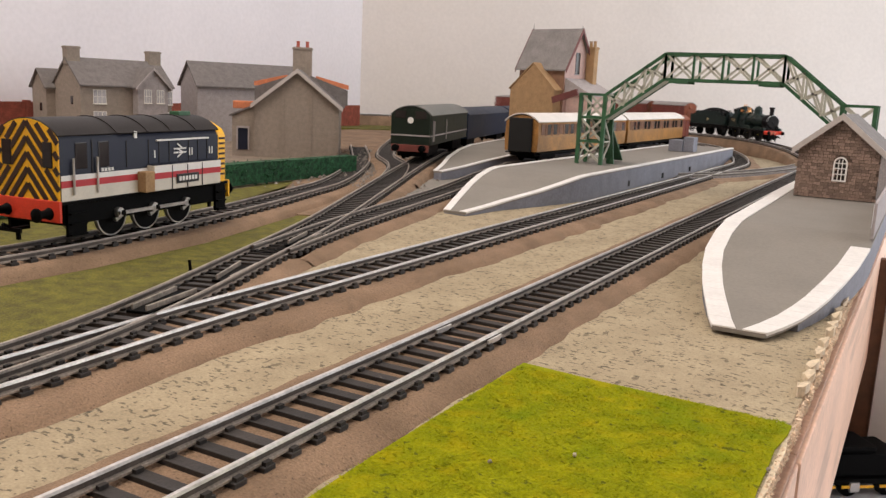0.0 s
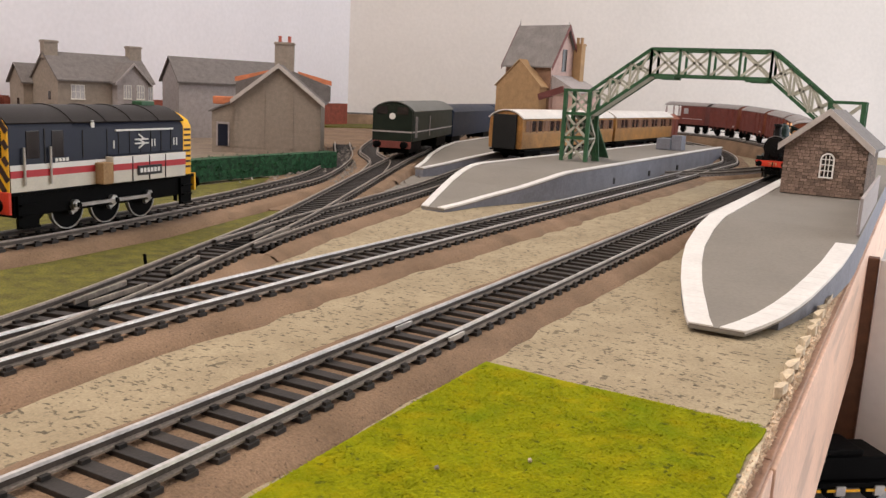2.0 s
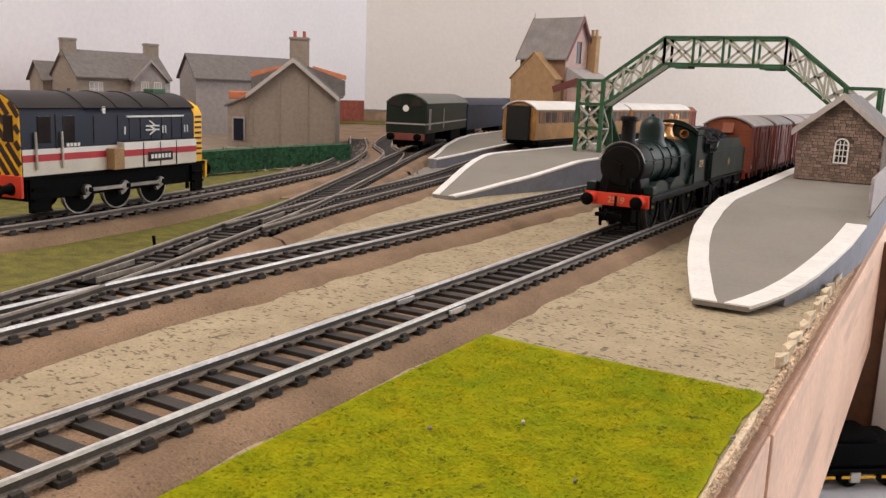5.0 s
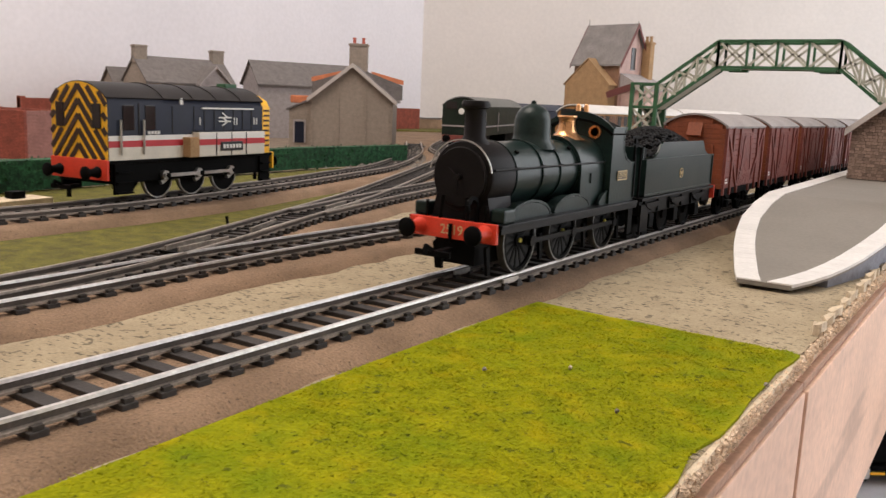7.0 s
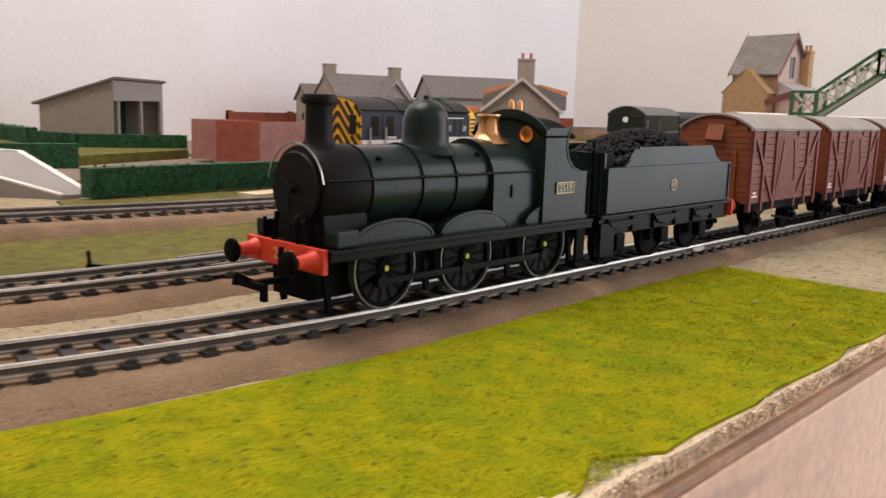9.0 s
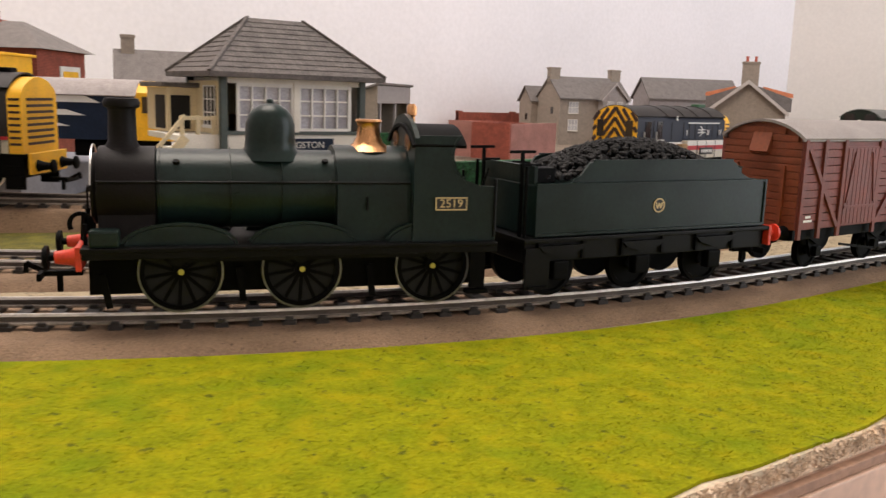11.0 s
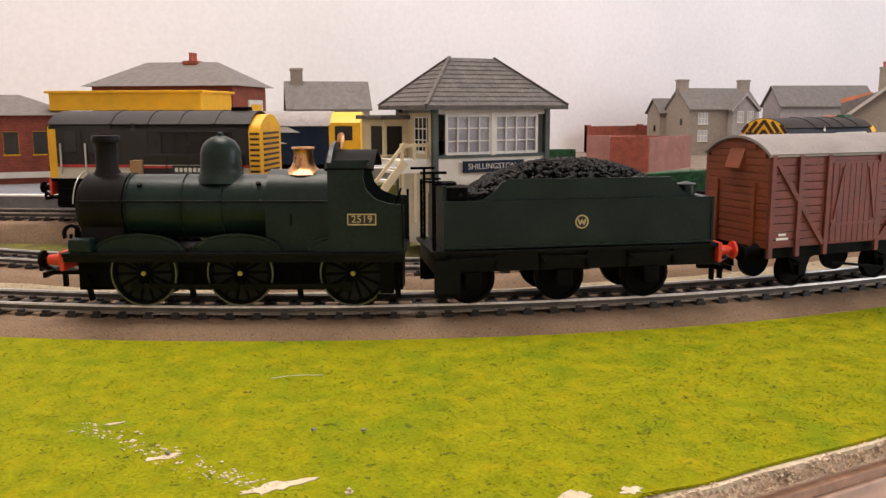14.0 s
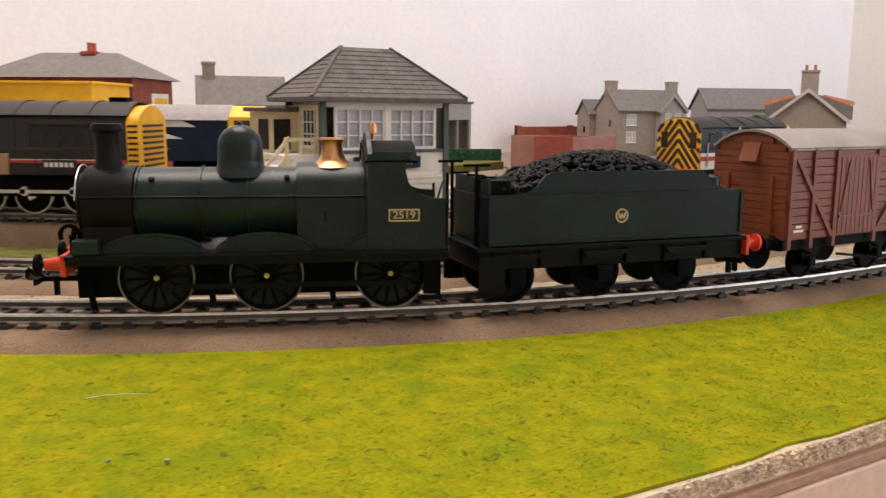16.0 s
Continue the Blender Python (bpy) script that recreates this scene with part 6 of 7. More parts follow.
def goods_van():
    t = thing("goods_van", "bauxite-red planked goods van with a grey curved roof", "goods van", group="vans of the moving train")
    L, hw, z0, z1 = 72, 15.6, 14.6, 44.6
    part("floor_frame", box(nb(), -13, 13, 1, L - 1, 10.6, z0, 0.3), M_black, t)
    for s in (-1, 1):
        part("solebar", box(nb(), s * 13.6 - 0.7, s * 13.6 + 0.7, 0.5, L - 0.5, 11, z0, 0.2), M_black, t)
        for k in range(11):
            z = z0 + k * 2.7
            part("plank", box(nb(), min(s * (hw - 0.6), s * hw), max(s * (hw - 0.6), s * hw), 0, L, z + 0.12, z + 2.6, 0.12), M_vanred, t)
        x = s * (hw + 0.35)
        for y in (1.2, 12.5, 24.5, 47.5, 59.5, L - 1.2):
            part("stanchion", box(nb(), x - 0.5, x + 0.5, y - 0.9, y + 0.9, 11.5, z1 + 0.3, 0.15), M_vanred, t)
        for a, c in (((2, z1 - 1), (23.5, z0 + 0.6)), ((L - 2, z1 - 1), (L - 23.5, z0 + 0.6))):
            part("diagonal", bar(nb(), (x, a[0], a[1]), (x, c[0], c[1]), 0.9, 1.6), M_vanred, t)
        door = part("door", box(nb(), x - 0.35, x + 0.35, 25.6, 46.4, z0 + 0.4, z1 - 2, 0.15), M_vanred, t)
        for k in range(9):
            y = 26 + k * 2.45
            part("door_plank", box(nb(), x + s * 0.35 - 0.2, x + s * 0.35 + 0.2, y, y + 2.2, z0 + 1, z1 - 2.6, 0.1), M_vanred, door)
        for a, c in (((27, z0 + 8.5), (30.5, z1 - 4)), ((45, z0 + 8.5), (41.5, z1 - 4))):
            part("door_brace", bar(nb(), (x + s * 0.7, a[0], a[1]), (x + s * 0.7, c[0], c[1]), 0.5, 0.7), M_vanred, door)
        part("door_bar", bar(nb(), (x + s * 0.7, 26, z0 + 7), (x + s * 0.7, 46, z0 + 7), 0.5, 0.9), M_vanred, door)
        for y, w in ((4.0, 5), (5.0, 3)):
            part("lettering", box(nb(), min(s * hw, s * (hw + 0.12)), max(s * hw, s * (hw + 0.12)), y, y + w, z0 + 2.6 + (y - 4) * 1.4, z0 + 3.4 + (y - 4) * 1.4), M_white2, t)
        for y in (17, L - 17):
            part("axle_guard", prism(nb(), [(y - 5.5, 12), (y + 5.5, 12), (y + 2.2, 4.2), (y - 2.2, 4.2)], min(s * 12.2, s * 13.0), max(s * 12.2, s * 13.0), "x"), M_black, t)
            part("axlebox", box(nb(), s * 13.4 - 1.2, s * 13.4 + 1.2, y - 1.6, y + 1.6, 4.6, 8.0, 0.3), M_black, t)
            part("spring", prism(nb(), [(y - 6.5, 11.6), (y + 6.5, 11.6), (y, 8.6)], min(s * 13.2, s * 14.2), max(s * 13.2, s * 14.2), "x"), M_black, t)
        part("brake_lever", bar(nb(), (s * 14.2, 30, 8), (s * 14.2, 55, 4.6), 0.5, 0.9), M_black, t)
    arch = arc(0, 25, 25.4, 52.0, 128.0, 14)
    for y, s in ((0, -1), (L, 1)):
        for k in range(14):
            z = z0 + k * 2.45
            half = hw - 0.6
            top = z + 2.3
            if top > z1 + 1.2:
                half = max(4, math.sqrt(max(0.1, 25.2 ** 2 - (top - 25) ** 2)))
            if top < 50.3:
                part("end_plank", box(nb(), -half, half, min(y, y - s * 0.8), max(y, y - s * 0.8), z + 0.12, z + 2.34, 0.12), M_vanwarm, t)
        back = [(-hw + 0.8, z0), (hw - 0.8, z0), (hw - 0.8, z1)] + arch + [(-hw + 0.8, z1)]
        part("end_wall", prism(nb(), back, y - s * 1.6, y - s * 0.9), M_vanwarm, t)
        part("end_vent", prism(nb(), [(y, 39.6), (y, 46.8), (y + s * 2.4, 40.4)], -3.6, 3.6, "x"), M_vanwarm, t, "hooded end ventilator")
        for x in (-9.2, 9.2):
            part("end_post", box(nb(), x - 0.7, x + 0.7, min(y, y + s * 0.9), max(y, y + s * 0.9), 12, 36, 0.15), M_vanwarm, t)
        buffers(t, y, s, M_black, M_black, 13.3, 11)
        coupling(t, y, s)
    roof = arc(0, 25, 26.3, 51.0, 129.0, 16) + arc(0, 25, 25.4, 129.0, 51.0, 16)
    part("roof", prism(nb(), roof, -0.8, L + 0.8), M_vanroof, t, "dusty grey curved roof", smooth=True)
    for s in (-1, 1):
        part("gutter", box(nb(), min(s * (hw - 0.4), s * (hw + 0.6)), max(s * (hw - 0.4), s * (hw + 0.6)), -0.6, L + 0.6, z1 - 0.2, z1 + 0.7, 0.15), M_vanroof, t)
    for y in (17, L - 17):
        disc_wheels(t, y, 6.2)
    return t


def brake_van():
    t = thing("brake_van", "bauxite-red guards brake van with one long open veranda", "brake van")
    L, hw = 96, 15.4
    part("frame", box(nb(), -14, 14, 0, L, 10.8, 14.6, 0.3), M_black, t)
    part("cabin", box(nb(), -hw, hw, 1.5, 58, 14.6, 45, 0.3), M_vanred, t)
    for s in (-1, 1):
        for k in range(11):
            z = 14.8 + k * 2.7
            part("plank", box(nb(), min(s * hw, s * (hw + 0.4)), max(s * hw, s * (hw + 0.4)), 1.5, 58, z + 0.12, z + 2.6, 0.1), M_vanred, t)
        part("window", box(nb(), min(s * hw, s * (hw + 0.6)), max(s * hw, s * (hw + 0.6)), 40, 50, 32, 41), M_pane, t, "pale cabin window")
        part("veranda_side", box(nb(), s * 14.7 - 0.6, s * 14.7 + 0.6, 58.1, L - 1.5, 14.7, 27.5, 0.2), M_vanred, t)
        part("handrail", bar(nb(), (s * 15.6, 6, 24), (s * 15.6, 54, 24), 0.5, 0.6), M_white2, t)
        for y in (76, L - 2):
            part("veranda_post", box(nb(), s * 14.4 - 0.7, s * 14.4 + 0.7, y - 0.7, y + 0.7, 27.4, 45.2), M_vanred, t)
    part("end_rail", box(nb(), -hw, hw, L - 1.4, L - 0.2, 14.6, 27.5, 0.2), M_vanred, t)
    roof = arc(0, 25, 26.3, 51.0, 129.0, 12) + arc(0, 25, 25.4, 129.0, 51.0, 12)
    part("roof", prism(nb(), roof, -1, L + 1), M_vanroof, t, smooth=True)
    for y in (22, L - 22):
        disc_wheels(t, y, 6.2)
    return t


def shunter(x, y, z, rz, label, colour, roof_m, group="shunting engines", stripes=True):
    """A six-coupled diesel shunter, cab at local y=0, nose towards +y; x is its right-hand side."""
    t = thing("diesel_shunter", label, "locomotive", x, y, z, rz, group)
    hw = 16.6
    part("frame", box(nb(), -15.6, 15.6, 3, 108, 8.5, 17.5, 0.4), M_black, t)
    part("running_plate", box(nb(), -17, 17, 0.6, 111, 17.2, 18.6, 0.3), M_black, t)
    beam = part("bufferbeam", box(nb(), -17, 17, -0.6, 0.8, 10.2, 19.0, 0.3), M_red, t, "red bufferbeam")
    beam2 = part("bufferbeam", box(nb(), -17, 17, 111, 112.4, 10.2, 19.0, 0.3), M_yellow, t, "yellow front bufferbeam")
    buffers(t, -0.6, -1, M_black, M_black, 13.6)
    buffers(t, 112.4, 1, M_black, M_black, 13.6)
    coupling(t, -0.6, -1)
    coupling(t, 112.4, 1)
    # cab and long bonnet
    cab = [(-hw, 18.6), (hw, 18.6), (hw, 43.5), (14.8, 46.2)] + arc(0, 28.0, 23.4, 52, 128, 12)[1:-1] + [(-14.8, 46.2), (-hw, 43.5)]
    part("cab", prism(nb(), cab, 0.8, 33), colour, t, smooth=True)
    bon = [(-hw, 18.6), (hw, 18.6), (hw, 42.2), (14.6, 45.4)] + arc(0, 26.4, 23.6, 53, 127, 12)[1:-1] + [(-14.6, 45.4), (-hw, 42.2)]
    part("bonnet", prism(nb(), bon, 33, 103), colour, t, smooth=True)
    rf = arc(0, 27.8, 24.0, 47, 133, 14) + arc(0, 27.8, 23.3, 133, 47, 14)
    part("roof", prism(nb(), rf, 0.4, 104), roof_m, t, smooth=True)
    for yy in (33, 52, 68, 86):
        part("roof_band", prism(nb(), arc(0, 27.8, 24.4, 47, 133, 14) + arc(0, 27.8, 23.9, 133, 47, 14), yy - 0.4, yy + 0.4), roof_m, t)
    part("exhaust", box(nb(), -3, 3, 90, 99, 50.8, 53.6, 0.5), M_bridge if stripes else M_black, t)
    # yellow nose with louvres
    nose = part("nose", prism(nb(), bon, 103.2, 109), M_yellow, t, "yellow louvred radiator nose", smooth=True)
    for k in range(8):
        z = 22 + k * 2.6
        part("louvre", box(nb(), hw - 0.4, hw + 0.3, 103.8, 108.4, z, z + 1.0), M_chev, nose)
        part("louvre", box(nb(), -12, 12, 108.8, 109.5, z, z + 1.1), M_chev, nose)
    # cab end, yellow with chevrons
    endp = [(p[0] * 0.995, p[1]) for p in cab]
    end = part("cab_end", prism(nb(), endp, 0.2, 0.7), M_yellow, t, "yellow cab end with dark chevrons")
    def inside(px, pz):
        lim = hw * 0.98 if pz < 43.5 else 16.0 - (pz - 43.5) * 0.6
        return abs(px) < lim and 19.2 < pz < (50.6 - 0.02 * px * px)
    for s in (-1, 1):
        for k in range(10):
            b = nb()
            z = 6 + k * 6.3
            run = None
            for i in range(31):
                px = i * 0.55
                pz = z + (16.5 - px) * 1.25 - 8
                ok = inside(px, pz) and not (8.4 < px < 13.8 and 31.5 < pz < 43.2)
                if ok and run is None:
                    run = (px, pz)
                if (not ok or i == 30) and run is not None:
                    bar(b, (s * run[0], 0.0, run[1]), (s * px, 0.0, pz), 0.35, 2.2)
                    run = None
            if b.verts:
                part("chevron", b, M_chev, end)
            else:
                b.free()
    for s in (-1, 1):
        part("end_window", box(nb(), s * 11 - 2.5, s * 11 + 2.5, -0.35, 0.3, 32, 42.5, 0.3), M_glassdark, end)
    # side bands
    for s in (-1, 1):
        x0 = s * hw
        def band(y0, y1, z0, z1, m, nm, d=0.25):
            return part(nm, box(nb(), min(x0, x0 + s * d), max(x0, x0 + s * d), y0, y1, z0, z1), m, t)
        band(1, 103, 18.7, 24.2, M_cream, "lower_band")
        band(1, 103, 24.2, 27.0 if stripes else 25.6, M_stripe, "red_stripe")
        band(1, 103, 27.0 if stripes else 23.4, 29.2 if stripes else 24.2, M_white2 if stripes else M_cream, "white_stripe")
        if not stripes:
            band(0.9, 4.5, 19, 43, M_yellow, "warning_panel", 0.3)
        # battery boxes along the bonnet foot
        bx = part("battery_box", box(nb(), min(x0 - s * 0.4, x0 + s * 4.0), max(x0 - s * 0.4, x0 + s * 4.0), 51, 100, 18.7, 30.4, 0.5), M_cream if stripes else M_roofgrey, t, "long equipment box along the bonnet foot")
        part("box_stripe", box(nb(), min(x0 + s * 4.0, x0 + s * 4.2), max(x0 + s * 4.0, x0 + s * 4.2), 51.3, 99.7, 24.2, 27.0 if stripes else 25.4), M_stripe, bx)
        part("box_stripe", box(nb(), min(x0 + s * 4.0, x0 + s * 4.2), max(x0 + s * 4.0, x0 + s * 4.2), 51.3, 99.7, 27.0 if stripes else 25.4, 30.0 if stripes else 25.8), M_white2 if stripes else M_cream, bx)
        part("box_lid", box(nb(), min(x0, x0 + s * 3.8), max(x0, x0 + s * 3.8), 51.5, 99.5, 30.4, 30.8), colour, bx)
        for yy in (63, 74, 85):
            part("lid_seam", box(nb(), min(x0 + s * 4.1, x0 + s * 4.4), max(x0 + s * 4.1, x0 + s * 4.4), yy - 0.2, yy + 0.2, 19, 30), M_roofgrey, bx)
        part("toolbox", box(nb(), min(x0, x0 + s * 4.8), max(x0, x0 + s * 4.8), 44.5, 50.6, 18.8, 28, 0.3), M_tan, t, "brown tool box")
        plate = part("nameplate", box(nb(), min(x0 + s * 4.2, x0 + s * 4.7), max(x0 + s * 4.2, x0 + s * 4.7), 66, 82, 21.2, 25.6, 0.2), M_plate, t, "black nameplate with pale lettering")
        for k in range(6):
            part("letter_bar", box(nb(), min(x0 + s * 4.7, x0 + s * 4.8), max(x0 + s * 4.7, x0 + s * 4.8), 67.3 + k * 2.3, 68.9 + k * 2.3, 22.4, 24.4), M_white2, plate)
        for yy, w in ((12, 6.4), (24.5, 6)):
            part("cab_window", box(nb(), min(x0, x0 + s * 0.3), max(x0, x0 + s * 0.3), yy - w / 2, yy + w / 2, 31.5, 42.3, 0.25), M_glassdark, t)
        for yy in (7, 20):
            part("handrail", cyl(nb(), (x0 + s * 1.0, yy, 21), (x0 + s * 1.0, yy, 36), 0.5, 8), M_steel, t)
        part("door_seam", box(nb(), min(x0, x0 + s * 0.3), max(x0, x0 + s * 0.3), 17.6, 18.2, 29, 43), M_roofgrey, t)
        for yy in (38, 52, 59, 66, 73, 80, 87, 94):
            part("bonnet_seam", box(nb(), min(x0, x0 + s * 0.25), max(x0, x0 + s * 0.25), yy - 0.2, yy + 0.2, 30.5, 42), M_roofgrey, t)
        part("bonnet_rail", box(nb(), min(x0, x0 + s * 0.8), max(x0, x0 + s * 0.8), 57, 95, 41.0, 41.8), M_white2 if stripes else M_roofgrey, t)
        for yy in (56, 80.5, 82.4, 96, 98):
            part("hinge_mark", box(nb(), min(x0, x0 + s * 0.3), max(x0, x0 + s * 0.3), yy - 0.35, yy + 0.35, 33.5, 37), M_white2 if stripes else M_roofgrey, t)
        # double-arrow emblem drawn as bars
        if not stripes:
            em_m = M_roofgrey
        else:
            em_m = M_white2
        em = part("emblem", bar(nb(), (x0 + s * 0.3, 69, 35.2), (x0 + s * 0.3, 78, 35.2), 0.25, 0.7), em_m, t, "white double-arrow emblem")
        for a, c in (((69, 37), (78, 37)), ((71.5, 39.4), (75.5, 37)), ((75.5, 35.2), (71.5, 33)), ((71.5, 37), (75.5, 35.2))):
            part("emblem_bar", bar(nb(), (x0 + s * 0.3, *a), (x0 + s * 0.3, *c), 0.25, 0.7), em_m, em)
        for k in range(4):
            part("number_bar", box(nb(), min(x0, x0 + s * 0.3), max(x0, x0 + s * 0.3), 23 + k * 1.9, 24.3 + k * 1.9, 29.6, 31.0), em_m, t)
        part("lamp_mark", box(nb(), min(x0 - s * 1.2, x0 - s * 0.4), max(x0 - s * 1.2, x0 - s * 0.4), 43.6, 45.4, 42.6, 45.8), em_m, t)
        # wheels, rods and steps
        for yy in (34, 56, 79):
            w = part("wheel", cyl(nb(), (s * 9.0, yy, 9), (s * 11.2, yy, 9), 8.6, 28), M_black, t)
            b = nb()
            prism_ring(b, min(s * 9.6, s * 11.4), max(s * 9.6, s * 11.4), 8.4, 9.0, 30)
            for v in b.verts:
                v.co += Vector((0, yy, 9))
            part("tyre", b, M_steel, w, "bright tyre", smooth=True)
            part("crank", cyl(nb(), (s * 15.4, yy - 1, 11), (s * 17.4, yy - 1, 11), 2.2, 16), M_steel, w, smooth=True)
            part("crank_web", bar(nb(), (s * 13.6, yy - 1, 11.5), (s * 13.6, yy + 1.2, 7.2), 1.6, 3.4), M_steel, w, "bright crank")
            part("crank_nut", cyl(nb(), (s * 18.4, yy - 1, 11), (s * 19.4, yy - 1, 11), 1.1, 10), M_black, w)
        part("coupling_rod", bar(nb(), (s * 18.4, 31, 11), (s * 18.4, 78, 11), 0.9, 1.5), M_steel, t, "bright coupling rod")
        for y0, y1 in ((4, 14), (101, 109)):
            st = part("steps", box(nb(), s * 16 - 0.7, s * 16 + 0.7, y0, y1, 4.0, 18), M_black, t)
            for z2 in (4.2, 8.6, 13):
                part("tread", box(nb(), min(s * 15, s * 18), max(s * 15, s * 18), y0 + 0.6, y1 - 0.6, z2, z2 + 0.8), M_black, st)
    return t


M_dieselroof = mat("grey_diesel_roof", (0.14, 0.14, 0.13), 0.6, var=0.15, bump=0.1)


def green_diesel():
    t = thing("green_diesel", "dark green diesel locomotive with a grey roof and red bufferbeam", "locomotive", -298, 446, 6, 18)
    b = nb()
    prof = [(-17, 13), (17, 13), (17, 38)] + arc(0, 20, 24.6, 47, 133, 12) + [(-17, 38)]
    part("body", prism(nb(), prof, 0.5, 190), M_dgreen, t, smooth=True)
    part("roof", prism(nb(), arc(0, 20, 25.2, 44, 136, 14) + arc(0, 20, 24.4, 136, 44, 14), 0, 191), M_dieselroof, t, smooth=True)
    nose = part("cab_front", prism(nb(), [(-16.6, 13), (16.6, 13), (16.6, 37), (12, 42), (-12, 42), (-16.6, 37)], -2.5, 0.4), M_dgreen, t)
    part("head_disc", lathe(nb(), [(2.6, -3.0), (2.6, -2.5), (0.3, -3.0)], 0, 33, 16, "y"), M_white2, nose, "round white head-code disc")
    for x in (-8.6, 8.6):
        part("cab_window", box(nb(), x - 4.6, x + 4.6, -2.9, -2.4, 34.5, 40.5, 0.3), M_glassdark, nose)
    part("pale_line", box(nb(), -17, 17, -2.8, -2.5, 20.2, 21.4), M_greywall, nose)
    part("bufferbeam", box(nb(), -16, 16, -3, -0.4, 7.5, 13.2, 0.3), M_vanred, t, "dull red bufferbeam")
    buffers(t, -3, -1, M_black, M_black, 10.5)
    for s in (-1, 1):
        part("waist_line", box(nb(), min(s * 17, s * 17.3), max(s * 17, s * 17.3), 0, 190, 20.2, 21.3), M_greywall, t)
        for y in (9, 14, 70):
            part("handrail", cyl(nb(), (s * 17.6, y, 16), (s * 17.6, y, 33), 0.5, 8), M_greywall, t)
    for y in (32, 156):
        part("bogie", box(nb(), -13, 13, y - 26, y + 26, 3, 12.8, 1.5), M_black, t)
        for k in (-16, 0, 16):
            disc_wheels(t, y + k, 6)
    for c in t.children_recursive:
        for v in c.data.vertices:
            v.co.x *= 1.1
            v.co.z *= 1.12
    return t


def blue_coach(x, y, rz):
    t = thing("blue_coach", "dark blue railway coach coupled behind the diesel", "coach", x, y, 6, rz, "blue coaches")
    prof = [(-17, 11), (17, 11), (17, 39)] + arc(0, 22, 24.0, 45, 135, 12) + [(-17, 39)]
    part("body", prism(nb(), prof, 0, 240), M_blue, t, smooth=True)
    part("roof", prism(nb(), arc(0, 22, 24.6, 42, 138, 12) + arc(0, 22, 23.8, 138, 42, 12), -0.5, 240.5), M_blue, t, smooth=True)
    for y0 in (36, 204):
        part("bogie", box(nb(), -12, 12, y0 - 20, y0 + 20, 3, 11, 1), M_black, t)
        for k in (-13, 13):
            disc_wheels(t, y0 + k, 5.5)
    return t


def teak_coach(y, first):
    t = thing("teak_coach", "varnished teak coach with a white roof at the platform", "coach", -215, y, 8, 0, "teak coaches")
    L = 264
    prof = [(-16.6, 10.5), (16.6, 10.5), (17, 24), (16.4, 37.5)] + arc(0, 20, 24.2, 47, 133, 12) + [(-16.4, 37.5), (-17, 24)]
    part("body", prism(nb(), prof, 1, L), M_teak, t, smooth=True)
    part("roof", prism(nb(), arc(0, 21.5, 24.6, 43, 137, 16) + arc(0, 21.5, 23.6, 137, 43, 16), 0, L + 1), M_coachroof, t, "white painted roof", smooth=True)
    if first:
        part("gangway", box(nb(), -11.5, 11.5, -3.5, 0.9, 10, 41.5, 1), M_dark, t, "black corridor gangway")
    for s in (-1, 1):
        for k in range(17):
            y0 = 8 + k * 15
            w = part("window", box(nb(), min(s * 16.7, s * 17.15), max(s * 16.7, s * 17.15), y0, y0 + 8.5, 26, 36, 0.2), M_glassdark if k % 3 else M_door, t)
            part("droplight", box(nb(), min(s * 16.7, s * 17.2), max(s * 16.7, s * 17.2), y0 + 10, y0 + 13.5, 25, 36, 0.2), M_door, t)
        part("waist_mould", box(nb(), min(s * 16.8, s * 17.3), max(s * 16.8, s * 17.3), 1, L, 24, 24.8), M_tan, t)
        part("footboard", box(nb(), min(s * 15, s * 18), max(s * 15, s * 18), 6, L - 6, 8, 9.2), M_black, t)
    part("underframe", box(nb(), -13, 13, 4, L - 4, 6, 10.5), M_black, t)
    for y0 in (38, L - 38):
        part("bogie", box(nb(), -12.5, 12.5, y0 - 20, y0 + 20, 3, 9, 1), M_black, t)
        for k in (-14, 14):
            disc_wheels(t, y0 + k, 6)
    return t


def blue_engine():
    t = thing("blue_diesel", "blue diesel locomotive with white stripes and yellow cab", "locomotive", -385, -378, 14, -28)
    prof = [(-17, 12), (17, 12), (17, 38)] + arc(0, 20, 24.6, 47, 133, 12) + [(-17, 38)]
    part("body", prism(nb(), prof, 0, 130), M_blue, t, smooth=True)
    part("roof", prism(nb(), arc(0, 20, 25.2, 40, 140, 14) + arc(0, 20, 24.4, 140, 40, 14), -0.5, 131), M_greywall, t, smooth=True)
    part("cab", prism(nb(), prof, 130.2, 150), M_yellow, t, "yellow cab end", smooth=True)
    part("cab_window", box(nb(), 16.8, 17.3, 134, 145, 27, 36, 0.3), M_glassdark, t)
    for z0, z1, y1 in ((32, 36.5, 112), (25, 28, 104), (19, 21.5, 96)):
        part("white_stripe", prism(nb(), [(62, z0), (y1, z0), (y1 - 10, z1), (62, z1)], 17, 17.3, "x"), M_white2, t)
    for y in (30, 120):
        part("bogie", box(nb(), -13, 13, y - 24, y + 24, 2.5, 11.8, 1.5), M_black, t)
    return t


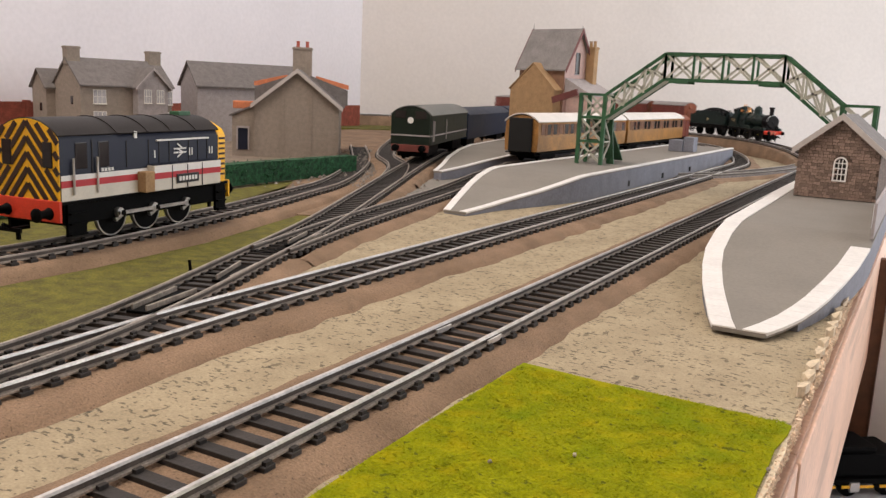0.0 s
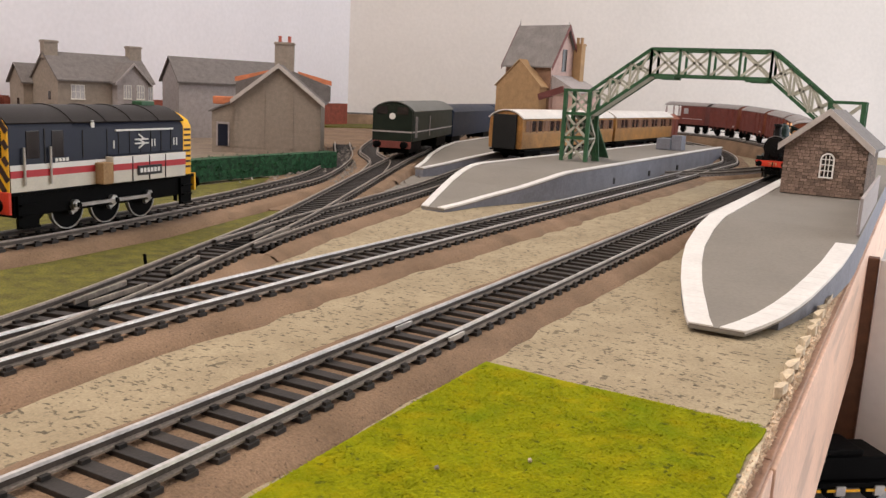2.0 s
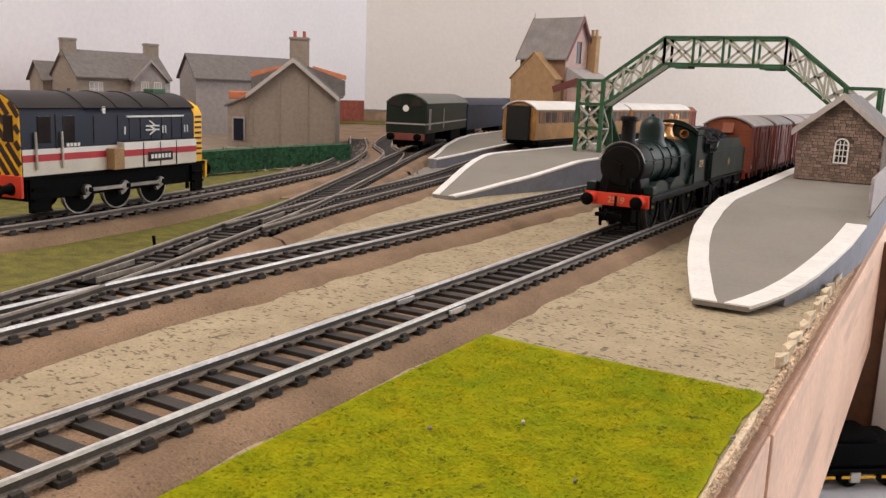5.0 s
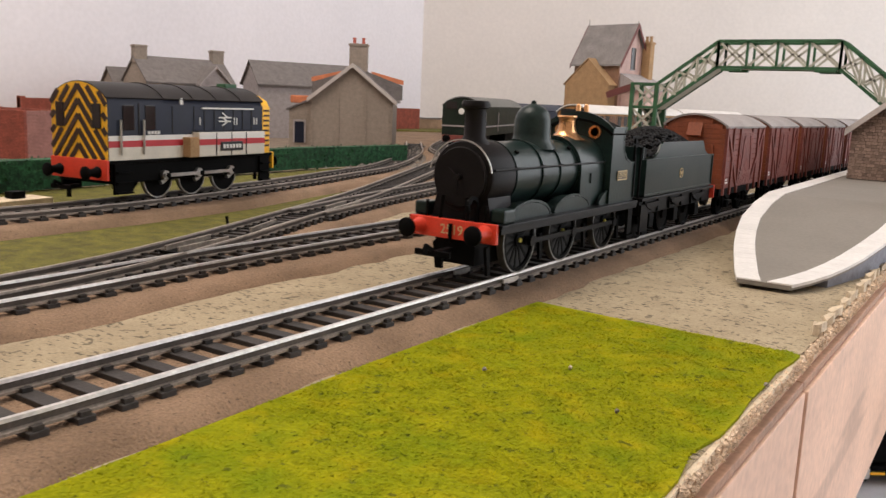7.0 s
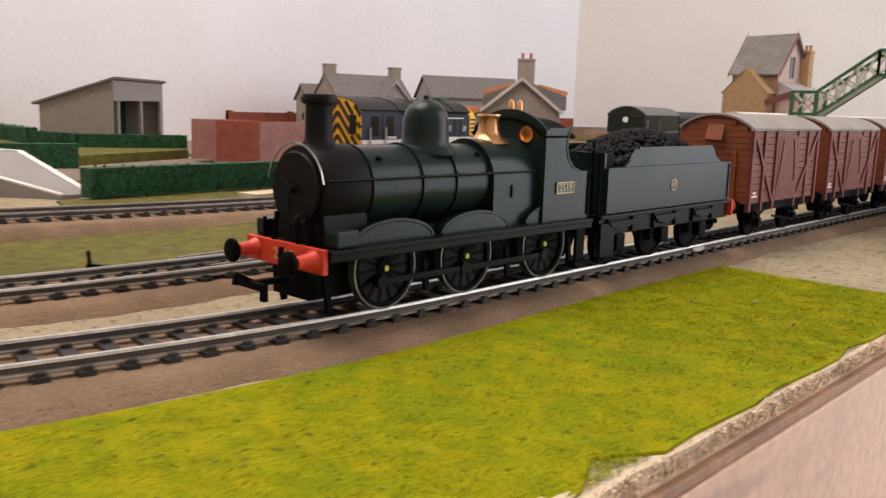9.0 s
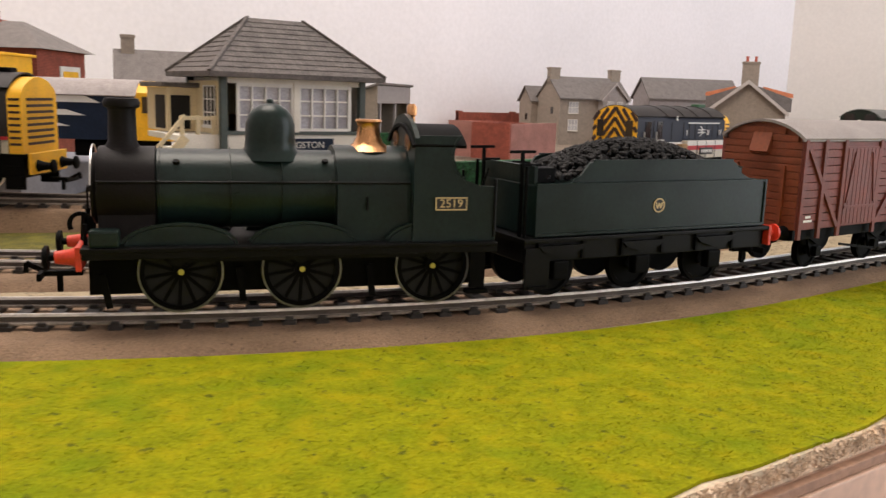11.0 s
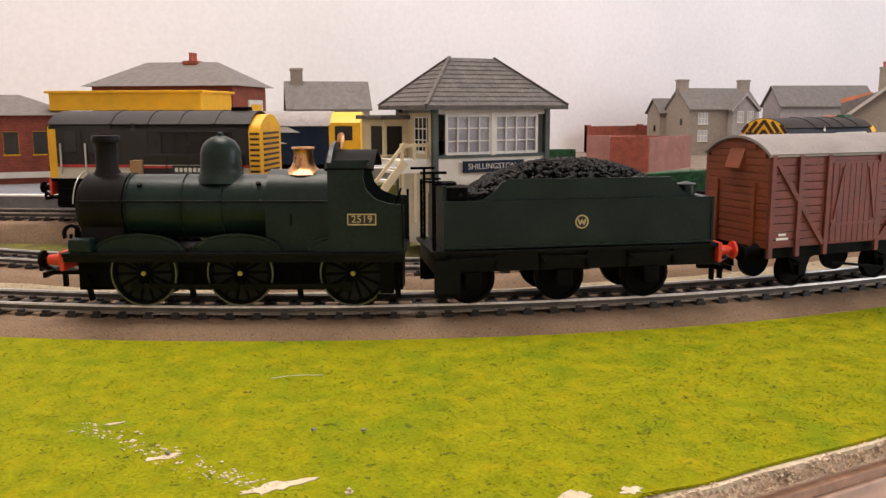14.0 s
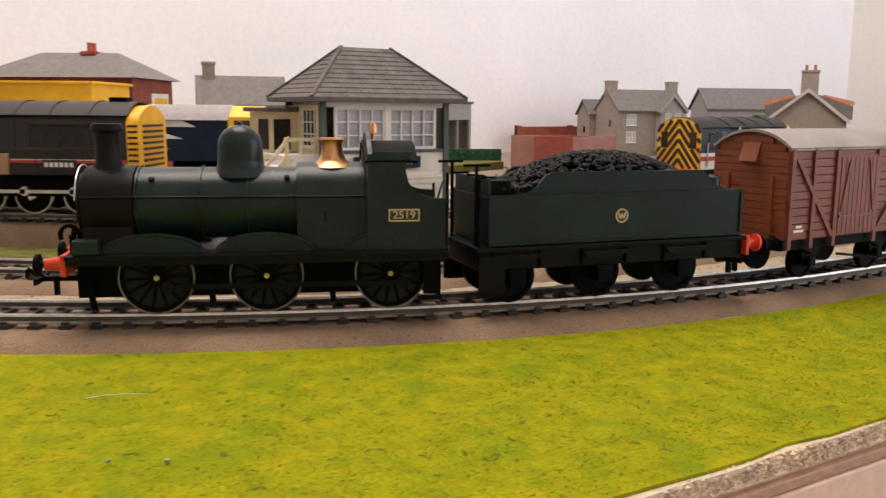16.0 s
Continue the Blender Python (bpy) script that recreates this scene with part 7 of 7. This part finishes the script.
def far_wagon(x, y, z, rz, label, group=""):
    t = thing("covered_wagon", label, "wagon", x, y, z, rz)
    part("body", prism(nb(), [(-16, 10), (16, 10), (16, 34), (9, 40), (-9, 40), (-16, 34)], 0, 76), M_vanred, t)
    part("roof", prism(nb(), [(-17, 34), (-9.4, 40.2), (9.4, 40.2), (17, 34), (17, 35.4), (9.6, 41.8), (-9.6, 41.8), (-17, 35.4)], -1, 77), M_vanwarm, t)
    for s in (-16, 16):
        for y0 in (2, 26, 50, 72):
            part("strap", box(nb(), s - 0.6, s + 0.6, y0, y0 + 2, 10, 34), M_vanwarm, t)
    part("underframe", box(nb(), -12, 12, 2, 74, 5, 9.8), M_black, t)
    for y0 in (18, 58):
        disc_wheels(t, y0, 6)
    return t


# ---- build ----
room()
board()
grass()
platforms()
bridge()
hut()
goods_house()
manor()
barn()
tower_house()
flat_shed()
brick_sheds()
hedge("hedge", [(-300, -104), (-308, 40), (-322, 160), (-331, 262), (-326, 393)], 14, -6, 18, 31)
hedge("hedge", [(-513, -110), (-500, -70), (-487, -26)], 14, -6, 21, 34)
hedge("hedge", [(-690, 20), (-625, 36), (-583, 122)], 12, 1.5, 14.5, 32)
hedge("hedge", [(-850, 34), (-770, 26), (-692, 20)], 14, 1.5, 17, 33)
signal_box()
station()
ramp_and_boards()
shunter(-199.6, -9.5, 2, 7.5, "navy and grey diesel shunter with red stripe and chevron cab end", M_navy, M_roofgrey)
shunter(-280.5, -425, 8, -34, "dark grey diesel shunter with a red stripe and yellow nose", M_roofgrey, M_roofgrey, stripes=False)
green_diesel()
blue_coach(-360, 640, 14)
blue_coach(-420, 882, 8)
teak_coach(508, True)
teak_coach(780, False)
blue_engine()
far_wagon(-222, 1048, 8, 2, "dark red covered wagon behind the teak coaches")
tracks()

ENGINE, WHEELS, RODS = steam_engine()
TENDER = tender()
VANS = [goods_van()]
for k in range(4):
    VANS.append(copy_thing(VANS[0], pose(0, 0, 0)))
VANS.append(brake_van())

# the train's leading end along the front line, in millimetres, by time
RUN = [(0.0, 1160), (0.5, 1010), (1.0, 878), (1.5, 759), (2.0, 650), (2.5, 548), (3.0, 452), (3.5, 362.5), (4.0, 285.5), (4.5, 219.5), (5.0, 161.5), (5.5, 112.5), (6.0, 69), (6.5, 25), (7.0, -20), (7.5, -63), (8.0, -104.5), (8.5, -145.5), (9.0, -190.5), (9.5, -236), (10.0, -280.5), (10.5, -323), (11.0, -362.5), (11.5, -397.3), (12.0, -424.3), (12.5, -444.3), (13.0, -453.8), (13.5, -453.8), (14.0, -453.8), (14.5, -453.3), (15.0, -447.3), (15.5, -436.3), (16.0, -403.1)]


def lead(t):
    ts, ss = [r[0] for r in RUN], [r[1] for r in RUN]
    i = max(0, min(len(ts) - 2, int(np.searchsorted(ts, t, side="right")) - 1))
    def slope(j):
        j0, j1 = max(j - 1, 0), min(j + 1, len(ts) - 1)
        return (ss[j1] - ss[j0]) / (ts[j1] - ts[j0])
    h = ts[i + 1] - ts[i]
    u = (t - ts[i]) / h
    return ((2 * u ** 3 - 3 * u * u + 1) * ss[i] + (u ** 3 - 2 * u * u + u) * h * slope(i) + (3 * u * u - 2 * u ** 3) * ss[i + 1] + (u ** 3 - u * u) * h * slope(i + 1))


def ride(s, axle1, axle2):
    """The pose of a vehicle whose leading end is at s, standing on two axles."""
    p, q = line_a(s + axle1)[0], line_a(s + axle2)[0]
    d = (q - p).normalized()
    o = p - d * axle1
    return pose(o.x * 0.001, o.y * 0.001, o.z * 0.001, math.degrees(math.asin(d.z)), 0, math.degrees(math.atan2(-d.x, d.y)))


def motions():
    times = [k / 10 for k in range(161)]
    walk(ENGINE, [(t, ride(lead(t) - 0.2, 23.6, 88.4)) for t in times])
    walk(TENDER, [(t, ride(lead(t) + 109.5, 13, 70.5)) for t in times])
    for k, van in enumerate(VANS):
        a, b = (17, 55) if k < len(VANS) - 1 else (22, 74)
        walk(van, [(t, ride(lead(t) + 217.5 + 86.5 * k, a, b)) for t in times])
    fine = [0.0]
    while fine[-1] < 16:
        t = fine[-1] + 1 / 30
        while t < 16 and abs(lead(t + 1 / 30) - lead(fine[-1])) < 13 and t + 1 / 30 - fine[-1] < 1.0:
            t += 1 / 30
        fine.append(min(16.0, t))
    def turn(t):
        return (lead(t) - lead(0)) / 10.3
    for w in WHEELS:
        y, z = w.matrix_basis.translation.y, w.matrix_basis.translation.z
        walk(w, [(t, Matrix.Translation((0, y, z)) @ Matrix.Rotation(-turn(t), 4, "X")) for t in fine])
    for rd in RODS:
        walk(rd, [(t, Matrix.Translation((0, -0.004 * math.sin(turn(t)), 0.0103 - 0.004 * math.cos(turn(t))))) for t in fine])


motions()
